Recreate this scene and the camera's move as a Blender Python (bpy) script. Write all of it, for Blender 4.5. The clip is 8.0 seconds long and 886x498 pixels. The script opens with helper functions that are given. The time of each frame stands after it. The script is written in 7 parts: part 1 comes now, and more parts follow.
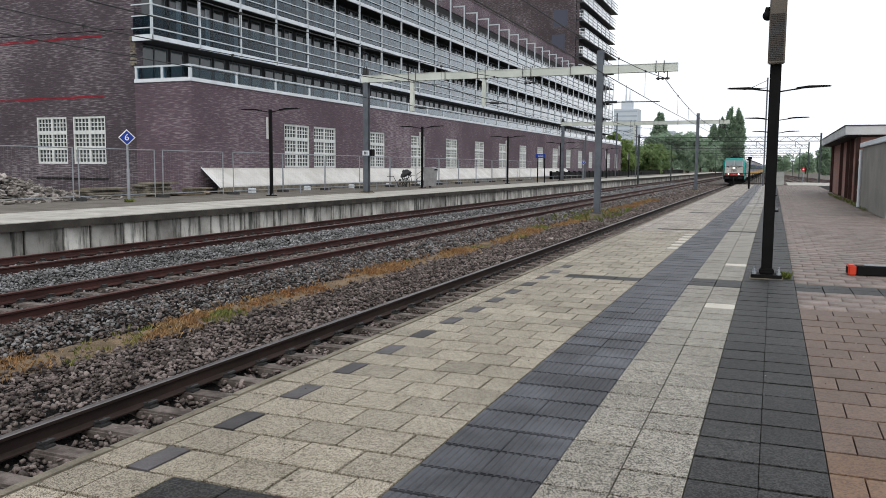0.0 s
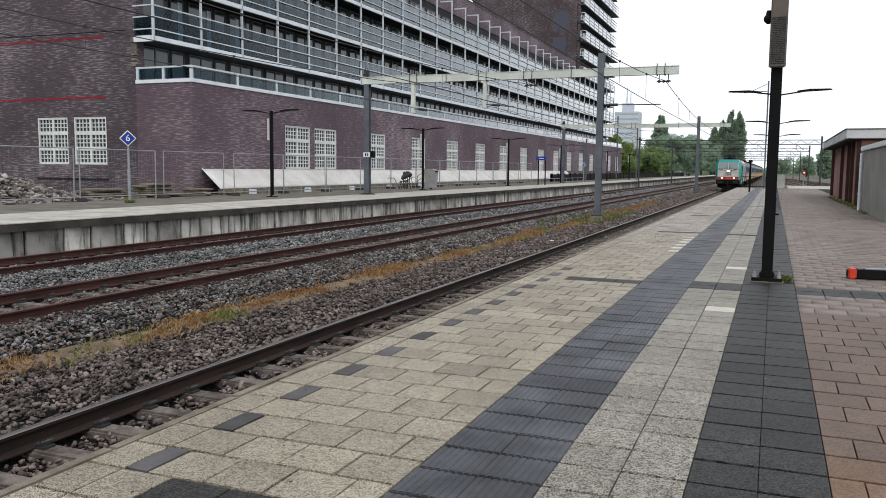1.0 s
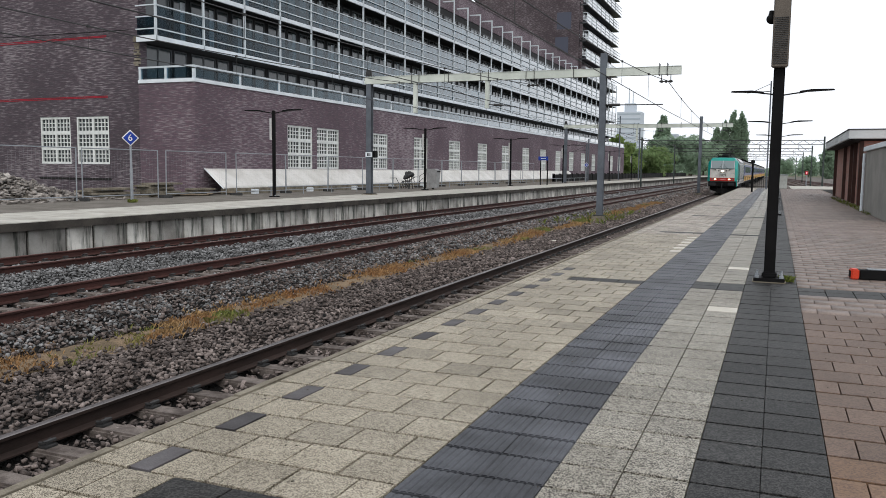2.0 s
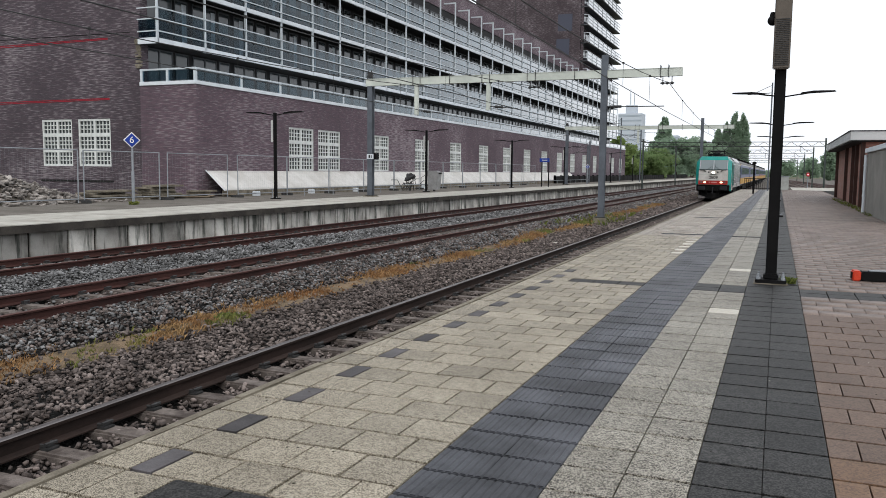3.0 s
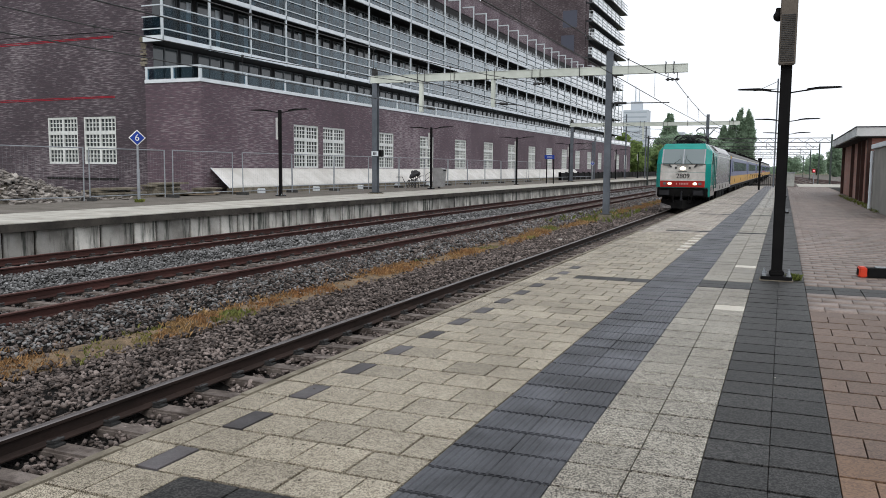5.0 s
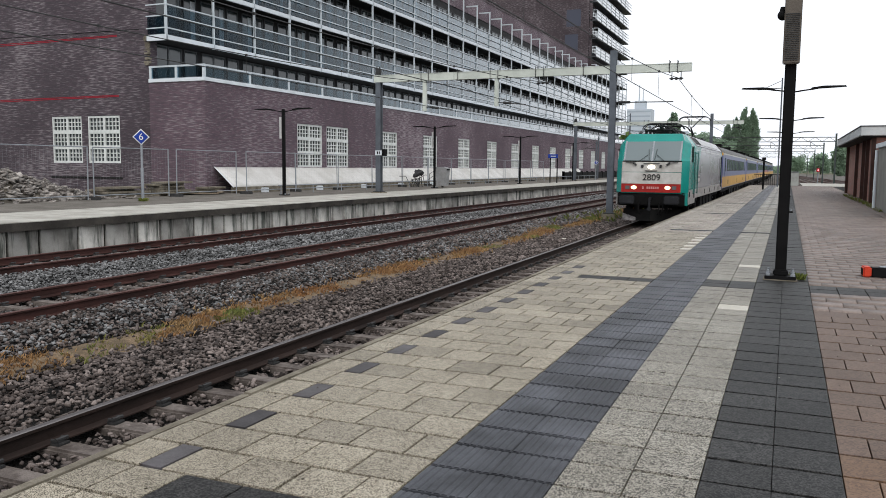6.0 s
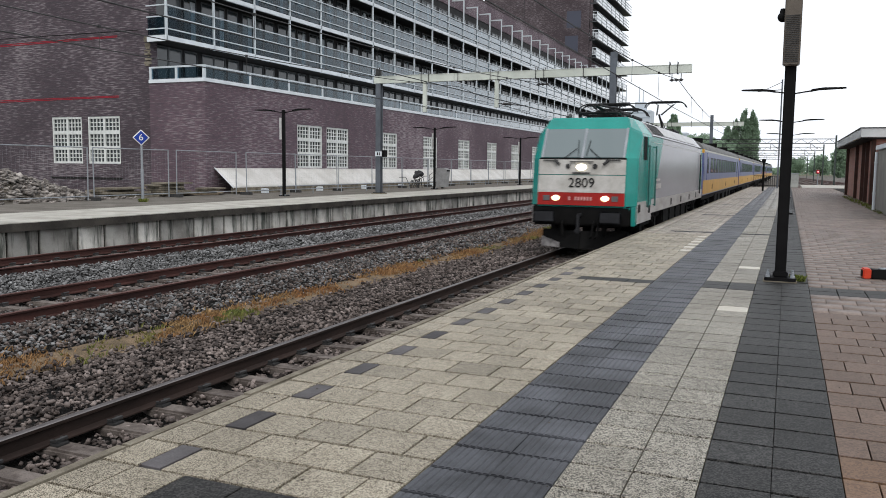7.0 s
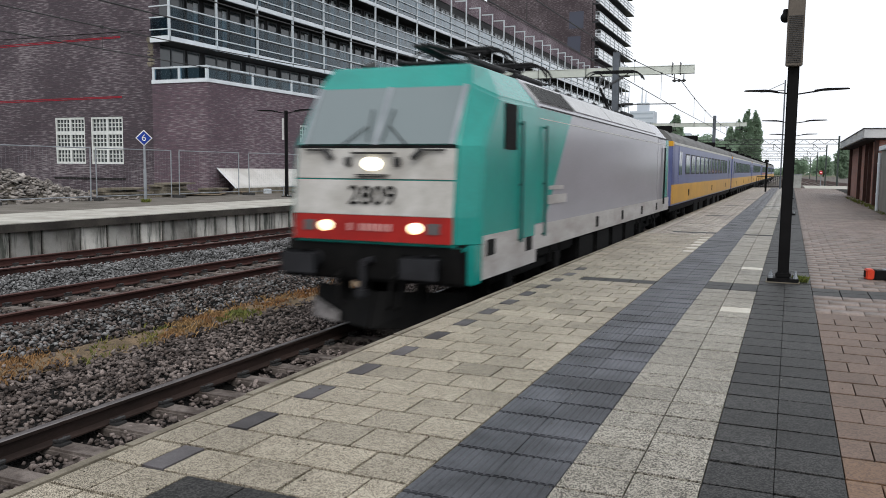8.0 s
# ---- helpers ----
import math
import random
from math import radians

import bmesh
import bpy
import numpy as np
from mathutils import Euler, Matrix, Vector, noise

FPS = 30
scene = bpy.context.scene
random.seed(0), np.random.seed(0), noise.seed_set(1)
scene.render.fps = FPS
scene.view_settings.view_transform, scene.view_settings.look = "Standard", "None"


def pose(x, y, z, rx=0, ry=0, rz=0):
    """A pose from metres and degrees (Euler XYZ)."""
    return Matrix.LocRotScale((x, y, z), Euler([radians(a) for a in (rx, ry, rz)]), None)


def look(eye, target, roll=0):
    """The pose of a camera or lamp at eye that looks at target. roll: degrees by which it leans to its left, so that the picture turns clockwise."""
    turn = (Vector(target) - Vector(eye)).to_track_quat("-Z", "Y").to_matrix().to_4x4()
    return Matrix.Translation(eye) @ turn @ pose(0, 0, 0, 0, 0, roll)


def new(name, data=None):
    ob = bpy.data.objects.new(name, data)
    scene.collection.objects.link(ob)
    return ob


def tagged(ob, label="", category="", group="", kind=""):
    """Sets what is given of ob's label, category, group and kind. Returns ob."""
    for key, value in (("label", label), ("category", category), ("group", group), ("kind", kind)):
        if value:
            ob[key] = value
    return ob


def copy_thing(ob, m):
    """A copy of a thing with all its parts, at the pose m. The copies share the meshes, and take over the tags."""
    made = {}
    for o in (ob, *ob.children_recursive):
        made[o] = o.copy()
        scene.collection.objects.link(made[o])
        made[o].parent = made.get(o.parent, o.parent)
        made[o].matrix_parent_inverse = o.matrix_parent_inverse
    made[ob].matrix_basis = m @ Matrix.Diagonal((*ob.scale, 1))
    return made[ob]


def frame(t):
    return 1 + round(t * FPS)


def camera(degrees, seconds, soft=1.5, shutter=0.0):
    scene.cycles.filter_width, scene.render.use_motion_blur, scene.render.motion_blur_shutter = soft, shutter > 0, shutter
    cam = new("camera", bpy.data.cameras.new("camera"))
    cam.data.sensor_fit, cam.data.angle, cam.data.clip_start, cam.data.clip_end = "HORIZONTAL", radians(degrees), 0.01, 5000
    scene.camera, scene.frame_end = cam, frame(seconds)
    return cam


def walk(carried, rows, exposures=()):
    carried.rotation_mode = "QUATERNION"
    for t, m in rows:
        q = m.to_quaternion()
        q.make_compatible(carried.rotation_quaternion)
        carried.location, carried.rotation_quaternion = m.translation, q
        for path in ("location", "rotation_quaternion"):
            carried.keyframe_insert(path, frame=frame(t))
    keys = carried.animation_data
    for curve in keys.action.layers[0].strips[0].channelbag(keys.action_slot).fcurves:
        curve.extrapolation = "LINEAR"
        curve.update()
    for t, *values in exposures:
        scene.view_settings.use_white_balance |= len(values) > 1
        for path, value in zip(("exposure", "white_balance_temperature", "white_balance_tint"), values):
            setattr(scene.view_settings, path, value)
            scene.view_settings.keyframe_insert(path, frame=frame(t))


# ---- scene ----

LENS = 57.33
cam = camera(LENS, 8.0, soft=0.7, shutter=0.6)
EYE = (0.0, 0.0, 1.394)


def aim(pan, down, roll):
    """Camera pose: pan to the left of the track direction, tilt down and roll, in degrees."""
    a, b = radians(pan), radians(down)
    way = Vector((-math.sin(a) * math.cos(b), math.cos(a) * math.cos(b), -math.sin(b)))
    return look(EYE, Vector(EYE) + way * 10, roll)


walk(cam, [
    (0.0, aim(22.075, 5.801, 0.338)),
    (0.5, aim(22.055, 5.610, 0.474)),
    (1.0, aim(22.102, 5.665, 0.560)),
    (1.5, aim(22.216, 5.715, 0.624)),
    (3.0, aim(22.343, 5.540, 0.561)),
    (3.5, aim(22.518, 5.639, 0.558)),
    (4.0, aim(22.575, 5.684, 0.536)),
    (4.5, aim(22.592, 5.727, 0.484)),
    (6.0, aim(22.931, 5.811, 0.465)),
    (6.5, aim(22.940, 5.852, 0.514)),
    (7.0, aim(22.920, 5.734, 0.556)),
    (7.5, aim(23.000, 5.587, 0.636)),
    (8.0, aim(23.089, 5.698, 0.581)),
])

# ---- light: bright overcast sky ----
SUN_EL, SUN_AZ = radians(48), radians(150)
world = bpy.data.worlds.new("world")
scene.world = world
world.use_nodes = True
wn = world.node_tree.nodes
wl = world.node_tree.links
wn.clear()
w_out = wn.new("ShaderNodeOutputWorld")
w_bg = wn.new("ShaderNodeBackground")
w_sky = wn.new("ShaderNodeTexSky")
w_sky.sky_type = 'NISHITA'
w_sky.sun_disc = False
w_sky.sun_elevation = SUN_EL
w_sky.sun_rotation = SUN_AZ
w_sky.air_density, w_sky.dust_density, w_sky.ozone_density = 1.0, 6.0, 1.0
w_mix = wn.new("ShaderNodeMix")
w_mix.data_type = 'RGBA'
w_mix.inputs[0].default_value = 0.88
w_mix.inputs[7].default_value = (8.85, 9.2, 9.75, 1)
wl.new(w_sky.outputs[0], w_mix.inputs[6])
wl.new(w_mix.outputs[2], w_bg.inputs[0])
w_bg.inputs[1].default_value = 0.13
wl.new(w_bg.outputs[0], w_out.inputs[0])

sun = new("sun", bpy.data.lights.new("sun", 'SUN'))
sun.data.energy = 1.1
sun.data.angle = radians(25)
sun.data.color = (1.0, 0.98, 0.96)
sun_way = Vector((math.sin(SUN_AZ) * math.cos(SUN_EL), math.cos(SUN_AZ) * math.cos(SUN_EL), math.sin(SUN_EL)))
sun.matrix_world = look(sun_way * 50, (0, 0, 0))
scene.view_settings.exposure = 0.0

# ---- materials ----
def mat(name, base, second=None, rough=0.8, metal=0.0, scale=6.0, grain=120.0, amount=0.5, bump=0.15, fine=0.15,
        vary=0.0, island=0.0, spec=0.2, stretch=(1, 1, 1), dist=0.01):
    """A surface with stains at a large scale, grain at a small one, fine relief, and a shade of its own for each piece."""
    m = bpy.data.materials.new(name)
    m.use_nodes = True
    nt = m.node_tree
    n, l = nt.nodes, nt.links
    b = n["Principled BSDF"]
    tc = n.new("ShaderNodeTexCoord")
    mp = n.new("ShaderNodeMapping")
    mp.inputs["Scale"].default_value = stretch
    geo = n.new("ShaderNodeNewGeometry")
    l.new(geo.outputs["Position"] if name.startswith("w_") else tc.outputs["Object"], mp.inputs["Vector"])
    big = n.new("ShaderNodeTexNoise")
    big.inputs["Scale"].default_value = scale
    big.inputs["Detail"].default_value = 6
    big.inputs["Roughness"].default_value = 0.65
    l.new(mp.outputs[0], big.inputs["Vector"])
    sm = n.new("ShaderNodeTexNoise")
    sm.inputs["Scale"].default_value = grain
    sm.inputs["Detail"].default_value = 3
    l.new(mp.outputs[0], sm.inputs["Vector"])
    ramp = n.new("ShaderNodeValToRGB")
    ramp.color_ramp.elements[0].position = 0.5 - 0.25 * amount
    ramp.color_ramp.elements[1].position = 0.5 + 0.25 * amount
    second = second or tuple(c * 0.7 for c in base)
    ramp.color_ramp.elements[0].color = (*second, 1)
    ramp.color_ramp.elements[1].color = (*base, 1)
    l.new(big.outputs[0], ramp.inputs[0])
    col = ramp.outputs[0]
    mr = n.new("ShaderNodeMapRange")
    mr.inputs[1].default_value, mr.inputs[2].default_value = 0.3, 0.7
    mr.inputs[3].default_value, mr.inputs[4].default_value = 1 - fine, 1 + fine
    l.new(sm.outputs[0], mr.inputs[0])
    val = mr.outputs[0]
    if vary or island:
        src = n.new("ShaderNodeObjectInfo").outputs["Random"] if vary else geo.outputs["Random Per Island"]
        v = vary or island
        mr2 = n.new("ShaderNodeMapRange")
        mr2.inputs[3].default_value, mr2.inputs[4].default_value = 1 - v, 1 + v
        l.new(src, mr2.inputs[0])
        mu = n.new("ShaderNodeMath")
        mu.operation = 'MULTIPLY'
        l.new(val, mu.inputs[0])
        l.new(mr2.outputs[0], mu.inputs[1])
        val = mu.outputs[0]
    hs = n.new("ShaderNodeHueSaturation")
    l.new(col, hs.inputs["Color"])
    l.new(val, hs.inputs["Value"])
    l.new(hs.outputs[0], b.inputs["Base Color"])
    b.inputs["Roughness"].default_value = rough
    b.inputs["Metallic"].default_value = metal
    b.inputs["Specular IOR Level"].default_value = spec
    if bump:
        bp = n.new("ShaderNodeBump")
        bp.inputs["Strength"].default_value = bump
        bp.inputs["Distance"].default_value = dist
        l.new(sm.outputs[0], bp.inputs["Height"])
        l.new(bp.outputs[0], b.inputs["Normal"])
    return m


def speckled(name, base, dark, rough=0.55, vary=0.06, lo=0.44, hi=0.56, grain=230, island=0.0, soil=0.75, spec=0.22):
    """Washed concrete: dark and light grit over a base, with dirt in large patches."""
    m = mat(name, base, rough=rough, vary=vary, island=island, bump=0.25, grain=grain, dist=0.004, spec=spec)
    n, l = m.node_tree.nodes, m.node_tree.links
    b = n["Principled BSDF"]
    hs = [x for x in n if x.type == 'HUE_SAT'][0]
    geo = [x for x in n if x.type == 'NEW_GEOMETRY'][0]
    grit = n.new("ShaderNodeTexVoronoi")
    grit.inputs["Scale"].default_value = grain
    l.new(geo.outputs["Position"], grit.inputs["Vector"])
    tone = n.new("ShaderNodeSeparateColor")
    l.new(grit.outputs["Color"], tone.inputs[0])
    soft = n.new("ShaderNodeTexNoise")
    soft.inputs["Scale"].default_value = grain * 0.12
    soft.inputs["Detail"].default_value = 3
    l.new(geo.outputs["Position"], soft.inputs["Vector"])
    g = n.new("ShaderNodeMath")
    g.operation = 'MULTIPLY_ADD'
    l.new(tone.outputs[0], g.inputs[0])
    g.inputs[1].default_value = 0.36
    shift = n.new("ShaderNodeMath")
    shift.operation = 'MULTIPLY_ADD'
    l.new(soft.outputs[0], shift.inputs[0])
    shift.inputs[1].default_value = 0.25
    shift.inputs[2].default_value = 0.20
    l.new(shift.outputs[0], g.inputs[2])
    r = n.new("ShaderNodeValToRGB")
    r.color_ramp.elements[0].position, r.color_ramp.elements[1].position = lo, hi
    r.color_ramp.elements[0].color, r.color_ramp.elements[1].color = (*dark, 1), (*base, 1)
    l.new(g.outputs[0], r.inputs[0])
    d = n.new("ShaderNodeTexNoise")
    d.inputs["Scale"].default_value = 0.9
    d.inputs["Detail"].default_value = 8
    d.inputs["Roughness"].default_value = 0.7
    l.new(geo.outputs["Position"], d.inputs["Vector"])
    r2 = n.new("ShaderNodeValToRGB")
    r2.color_ramp.elements[0].position, r2.color_ramp.elements[1].position = 0.36, 0.6
    r2.color_ramp.elements[0].color, r2.color_ramp.elements[1].color = (soil, soil * 0.985, soil * 0.96, 1), (1, 1, 1, 1)
    l.new(d.outputs[0], r2.inputs[0])
    mx = n.new("ShaderNodeMix")
    mx.data_type, mx.blend_type = 'RGBA', 'MULTIPLY'
    mx.inputs[0].default_value = 1
    l.new(r.outputs[0], mx.inputs[6])
    l.new(r2.outputs[0], mx.inputs[7])
    l.new(mx.outputs[2], hs.inputs["Color"])
    return m


def brickwork(name, a, b2, mortar, width=0.22, height=0.0625):
    """Dark brick in courses with thin joints, for walls far from the camera; runs on X, Y and Z."""
    m = bpy.data.materials.new(name)
    m.use_nodes = True
    n, l = m.node_tree.nodes, m.node_tree.links
    b = n["Principled BSDF"]
    geo = n.new("ShaderNodeNewGeometry")
    sep = n.new("ShaderNodeSeparateXYZ")
    l.new(geo.outputs["Position"], sep.inputs[0])
    add = n.new("ShaderNodeMath")
    l.new(sep.outputs[0], add.inputs[0])
    l.new(sep.outputs[1], add.inputs[1])
    com = n.new("ShaderNodeCombineXYZ")
    l.new(add.outputs[0], com.inputs[0])
    l.new(sep.outputs[2], com.inputs[1])
    br = n.new("ShaderNodeTexBrick")
    br.inputs["Color1"].default_value, br.inputs["Color2"].default_value = (*a, 1), (*b2, 1)
    br.inputs["Mortar"].default_value = (*mortar, 1)
    br.inputs["Scale"].default_value = 1
    br.inputs["Mortar Size"].default_value = 0.006
    br.inputs["Brick Width"].default_value, br.inputs["Row Height"].default_value = width, height
    l.new(com.outputs[0], br.inputs["Vector"])
    # light streaks along the courses: single bricks with a pale bloom
    mp = n.new("ShaderNodeMapping")
    mp.inputs["Scale"].default_value = (1.6, 14, 1)
    l.new(com.outputs[0], mp.inputs[0])
    no = n.new("ShaderNodeTexNoise")
    no.inputs["Scale"].default_value = 1.3
    no.inputs["Detail"].default_value = 5
    l.new(mp.outputs[0], no.inputs["Vector"])
    big = n.new("ShaderNodeTexNoise")
    big.inputs["Scale"].default_value = 0.25
    big.inputs["Detail"].default_value = 5
    l.new(geo.outputs["Position"], big.inputs["Vector"])
    ad = n.new("ShaderNodeMath")
    ad.operation = 'MULTIPLY_ADD'
    l.new(big.outputs[0], ad.inputs[0])
    ad.inputs[1].default_value = 0.5
    l.new(no.outputs[0], ad.inputs[2])
    r = n.new("ShaderNodeValToRGB")
    r.color_ramp.elements[0].position, r.color_ramp.elements[1].position = 0.76, 0.94
    r.color_ramp.elements[0].color, r.color_ramp.elements[1].color = (0, 0, 0, 1), (0.6, 0.6, 0.6, 1)
    l.new(ad.outputs[0], r.inputs[0])
    mx = n.new("ShaderNodeMix")
    mx.data_type = 'RGBA'
    l.new(r.outputs[0], mx.inputs[0])
    l.new(br.outputs[0], mx.inputs[6])
    mx.inputs[7].default_value = (0.30, 0.27, 0.28, 1)
    hs = n.new("ShaderNodeHueSaturation")
    mr = n.new("ShaderNodeMapRange")
    mr.inputs[1].default_value, mr.inputs[2].default_value = 0.3, 0.7
    mr.inputs[3].default_value, mr.inputs[4].default_value = 0.8, 1.2
    l.new(big.outputs[0], mr.inputs[0])
    l.new(mr.outputs[0], hs.inputs["Value"])
    l.new(mx.outputs[2], hs.inputs["Color"])
    l.new(hs.outputs[0], b.inputs["Base Color"])
    bp = n.new("ShaderNodeBump")
    bp.inputs["Strength"].default_value, bp.inputs["Distance"].default_value = 0.5, 0.01
    l.new(br.outputs["Fac"], bp.inputs["Height"])
    bp.invert = True
    l.new(bp.outputs[0], b.inputs["Normal"])
    b.inputs["Roughness"].default_value = 0.85
    return m


def pane_glass(name, tint, rough=0.06, alpha=0.0):
    m = bpy.data.materials.new(name)
    m.use_nodes = True
    b = m.node_tree.nodes["Principled BSDF"]
    b.inputs["Base Color"].default_value = (*tint, 1)
    b.inputs["Roughness"].default_value = rough
    b.inputs["Specular IOR Level"].default_value = 0.7
    if alpha:
        b.inputs["Alpha"].default_value = alpha
    return m


def clear_glass(name, tint, gloss=1.0):
    """A thin clear sheet: looks through, with a mirror gloss that grows at a slant."""
    m = bpy.data.materials.new(name)
    m.use_nodes = True
    n, l = m.node_tree.nodes, m.node_tree.links
    n.remove(n["Principled BSDF"])
    tr = n.new("ShaderNodeBsdfTransparent")
    tr.inputs[0].default_value = (*tint, 1)
    gl = n.new("ShaderNodeBsdfGlossy")
    gl.inputs["Roughness"].default_value = 0.06
    lw = n.new("ShaderNodeLayerWeight")
    lw.inputs[0].default_value = 0.5
    pw = n.new("ShaderNodeMath")
    pw.operation = 'POWER'
    pw.inputs[1].default_value = 4.6
    l.new(lw.outputs["Facing"], pw.inputs[0])
    fr = n.new("ShaderNodeMath")
    fr.operation = 'MULTIPLY'
    fr.inputs[1].default_value = gloss
    l.new(pw.outputs[0], fr.inputs[0])
    mx = n.new("ShaderNodeMixShader")
    l.new(fr.outputs[0], mx.inputs[0])
    l.new(tr.outputs[0], mx.inputs[1])
    l.new(gl.outputs[0], mx.inputs[2])
    l.new(mx.outputs[0], n["Material Output"].inputs[0])
    return m


def glow(name, color, strength):
    m = bpy.data.materials.new(name)
    m.use_nodes = True
    b = m.node_tree.nodes["Principled BSDF"]
    b.inputs["Emission Color"].default_value = (*color, 1)
    b.inputs["Emission Strength"].default_value = strength
    return m


M_CREAM = speckled("cream_concrete", (0.435, 0.39, 0.308), (0.085, 0.070, 0.048), lo=0.43, hi=0.54, vary=0.16, soil=0.72)
# far copies of cream, white, ribbed and clay: grazing sheen lightens the base colour
M_CREAM_SHEEN = speckled("cream_concrete_far_sheen", (0.47, 0.42, 0.36), (0.15, 0.13, 0.105), lo=0.43, hi=0.54, vary=0, island=0.16, soil=0.72, spec=0.42)
M_WHITE = speckled("washed_white_concrete", (0.39, 0.365, 0.31), (0.04, 0.035, 0.027), vary=0.10, lo=0.45, hi=0.54, grain=200, soil=0.78)
M_WHITE_SHEEN = speckled("washed_white_concrete_far_sheen", (0.44, 0.43, 0.39), (0.12, 0.11, 0.095), vary=0, island=0.10, lo=0.44, hi=0.53, grain=130, soil=0.78, spec=0.42)
M_PALE = speckled("new_pale_concrete", (0.58, 0.55, 0.49), (0.4, 0.375, 0.32), vary=0.05, soil=0.9)
M_DARK = speckled("dark_concrete", (0.056, 0.054, 0.052), (0.007, 0.0075, 0.0072), vary=0.2, soil=0.7, lo=0.43, hi=0.62, grain=140, spec=0.16)
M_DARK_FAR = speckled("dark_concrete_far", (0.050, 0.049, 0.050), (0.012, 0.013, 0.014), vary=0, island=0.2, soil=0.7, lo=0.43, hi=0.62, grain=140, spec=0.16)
M_SLAB = mat("w_smooth_grey_concrete", (0.085, 0.079, 0.082), (0.05, 0.046, 0.046), rough=0.6, fine=0.2, vary=0.3, scale=4)
M_TACT = mat("w_ribbed_grey_concrete", (0.082, 0.085, 0.096), (0.030, 0.031, 0.035), rough=0.5, fine=0.22, vary=0.14, scale=1.4, grain=90)
M_TACT_SHEEN = mat("w_ribbed_grey_concrete_far_sheen", (0.105, 0.107, 0.117), (0.045, 0.046, 0.05), rough=0.45, fine=0.22, island=0.14, scale=1.0, grain=60, spec=0.35)
M_BROWN = speckled("ochre_clay_paver", (0.185, 0.112, 0.069), (0.115, 0.069, 0.044), vary=0.12, soil=0.8, grain=90, lo=0.35, hi=0.6)
M_CLAY = speckled("brown_clay_paver", (0.145, 0.098, 0.073), (0.088, 0.058, 0.043), vary=0.14, soil=0.8, grain=90, lo=0.35, hi=0.6)
# same clay as above, paled by the sky sheen painted into it
M_CLAY_SHEEN = speckled("brown_clay_paver_far_sheen", (0.21, 0.165, 0.14), (0.14, 0.105, 0.088), vary=0, island=0.14, soil=0.7, grain=90, lo=0.35, hi=0.6, spec=0.42)
M_JOINT = mat("joint_sand", (0.012, 0.0105, 0.008), rough=0.95, scale=20)
M_EDGE = mat("w_edge_concrete", (0.23, 0.205, 0.16), (0.11, 0.095, 0.072), rough=0.9, scale=2.5, bump=0.3, fine=0.2)
# bed under the near stones: shade of the gaps painted as near-black
M_BALLAST_GAP = mat("w_ballast_gap_shade", (0.008, 0.007, 0.006), (0.003, 0.0025, 0.002), rough=0.95, scale=14, grain=40, fine=0.5, bump=0.9, dist=0.06, amount=0.8)
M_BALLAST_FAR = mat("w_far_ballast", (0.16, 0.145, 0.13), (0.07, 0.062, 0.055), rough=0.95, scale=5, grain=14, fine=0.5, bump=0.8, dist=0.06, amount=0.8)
M_STONE = mat("ballast_stone", (0.175, 0.145, 0.132), (0.055, 0.043, 0.038), rough=0.85, scale=2, island=0.65, fine=0.25)
M_STONE_G = mat("ballast_stone_grey", (0.215, 0.215, 0.215), (0.085, 0.083, 0.082), rough=0.85, scale=2, island=0.62, fine=0.25)
M_RAIL = mat("rusty_rail", (0.058, 0.024, 0.020), (0.028, 0.013, 0.011), rough=0.8, scale=5, stretch=(1, 0.2, 1))
M_RAIL_NEAR = mat("brown_black_rail", (0.036, 0.023, 0.019), (0.018, 0.012, 0.010), rough=0.75, scale=5, stretch=(1, 0.2, 1))
M_RAILTOP = mat("polished_rail_head", (0.22, 0.20, 0.195), (0.13, 0.115, 0.11), rough=0.42, metal=0.85, scale=4, stretch=(1, 0.1, 1), bump=0.02)
M_RUSTTOP = mat("dull_rail_head", (0.115, 0.062, 0.054), (0.075, 0.036, 0.031), rough=0.6, metal=0.1, scale=4, stretch=(1, 0.1, 1))
M_SLEEPER = mat("w_sleeper_concrete", (0.17, 0.145, 0.13), (0.06, 0.048, 0.042), rough=0.9, scale=5, fine=0.2)
M_STEEL = mat("galvanised_steel", (0.32, 0.34, 0.36), (0.24, 0.26, 0.28), rough=0.55, metal=0.4, scale=3)
M_MAST = mat("mast_grey_paint", (0.125, 0.14, 0.16), (0.09, 0.10, 0.115), rough=0.5, metal=0.2, scale=1.5, fine=0.08)
M_BEAM = mat("portal_cream_paint", (0.58, 0.61, 0.55), (0.46, 0.49, 0.44), rough=0.5, scale=0.8, fine=0.06)
M_BLACK = mat("black_paint", (0.008, 0.0078, 0.008), (0.005, 0.0048, 0.005), rough=0.6, scale=4, fine=0.05, bump=0.03, spec=0.08)
M_DKMETAL = mat("dark_weathered_metal", (0.05, 0.05, 0.05), (0.03, 0.03, 0.03), rough=0.6, scale=6)
M_BRICK = brickwork("purple_brown_brick", (0.126, 0.077, 0.097), (0.086, 0.057, 0.075), (0.068, 0.056, 0.064))
# gable brick in a darker tone than the podium's
M_BRICK_G = brickwork("dark_gable_brick", (0.072, 0.050, 0.062), (0.051, 0.038, 0.048), (0.041, 0.034, 0.039))
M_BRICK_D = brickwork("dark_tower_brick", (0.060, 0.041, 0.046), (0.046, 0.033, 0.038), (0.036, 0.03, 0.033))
M_BRICK_R = brickwork("red_shed_brick", (0.34, 0.16, 0.12), (0.27, 0.12, 0.09), (0.22, 0.17, 0.14))
M_WHITEP = mat("white_frame_paint", (0.68, 0.72, 0.75), (0.58, 0.62, 0.65), rough=0.45, scale=1.2, fine=0.05, bump=0.03)
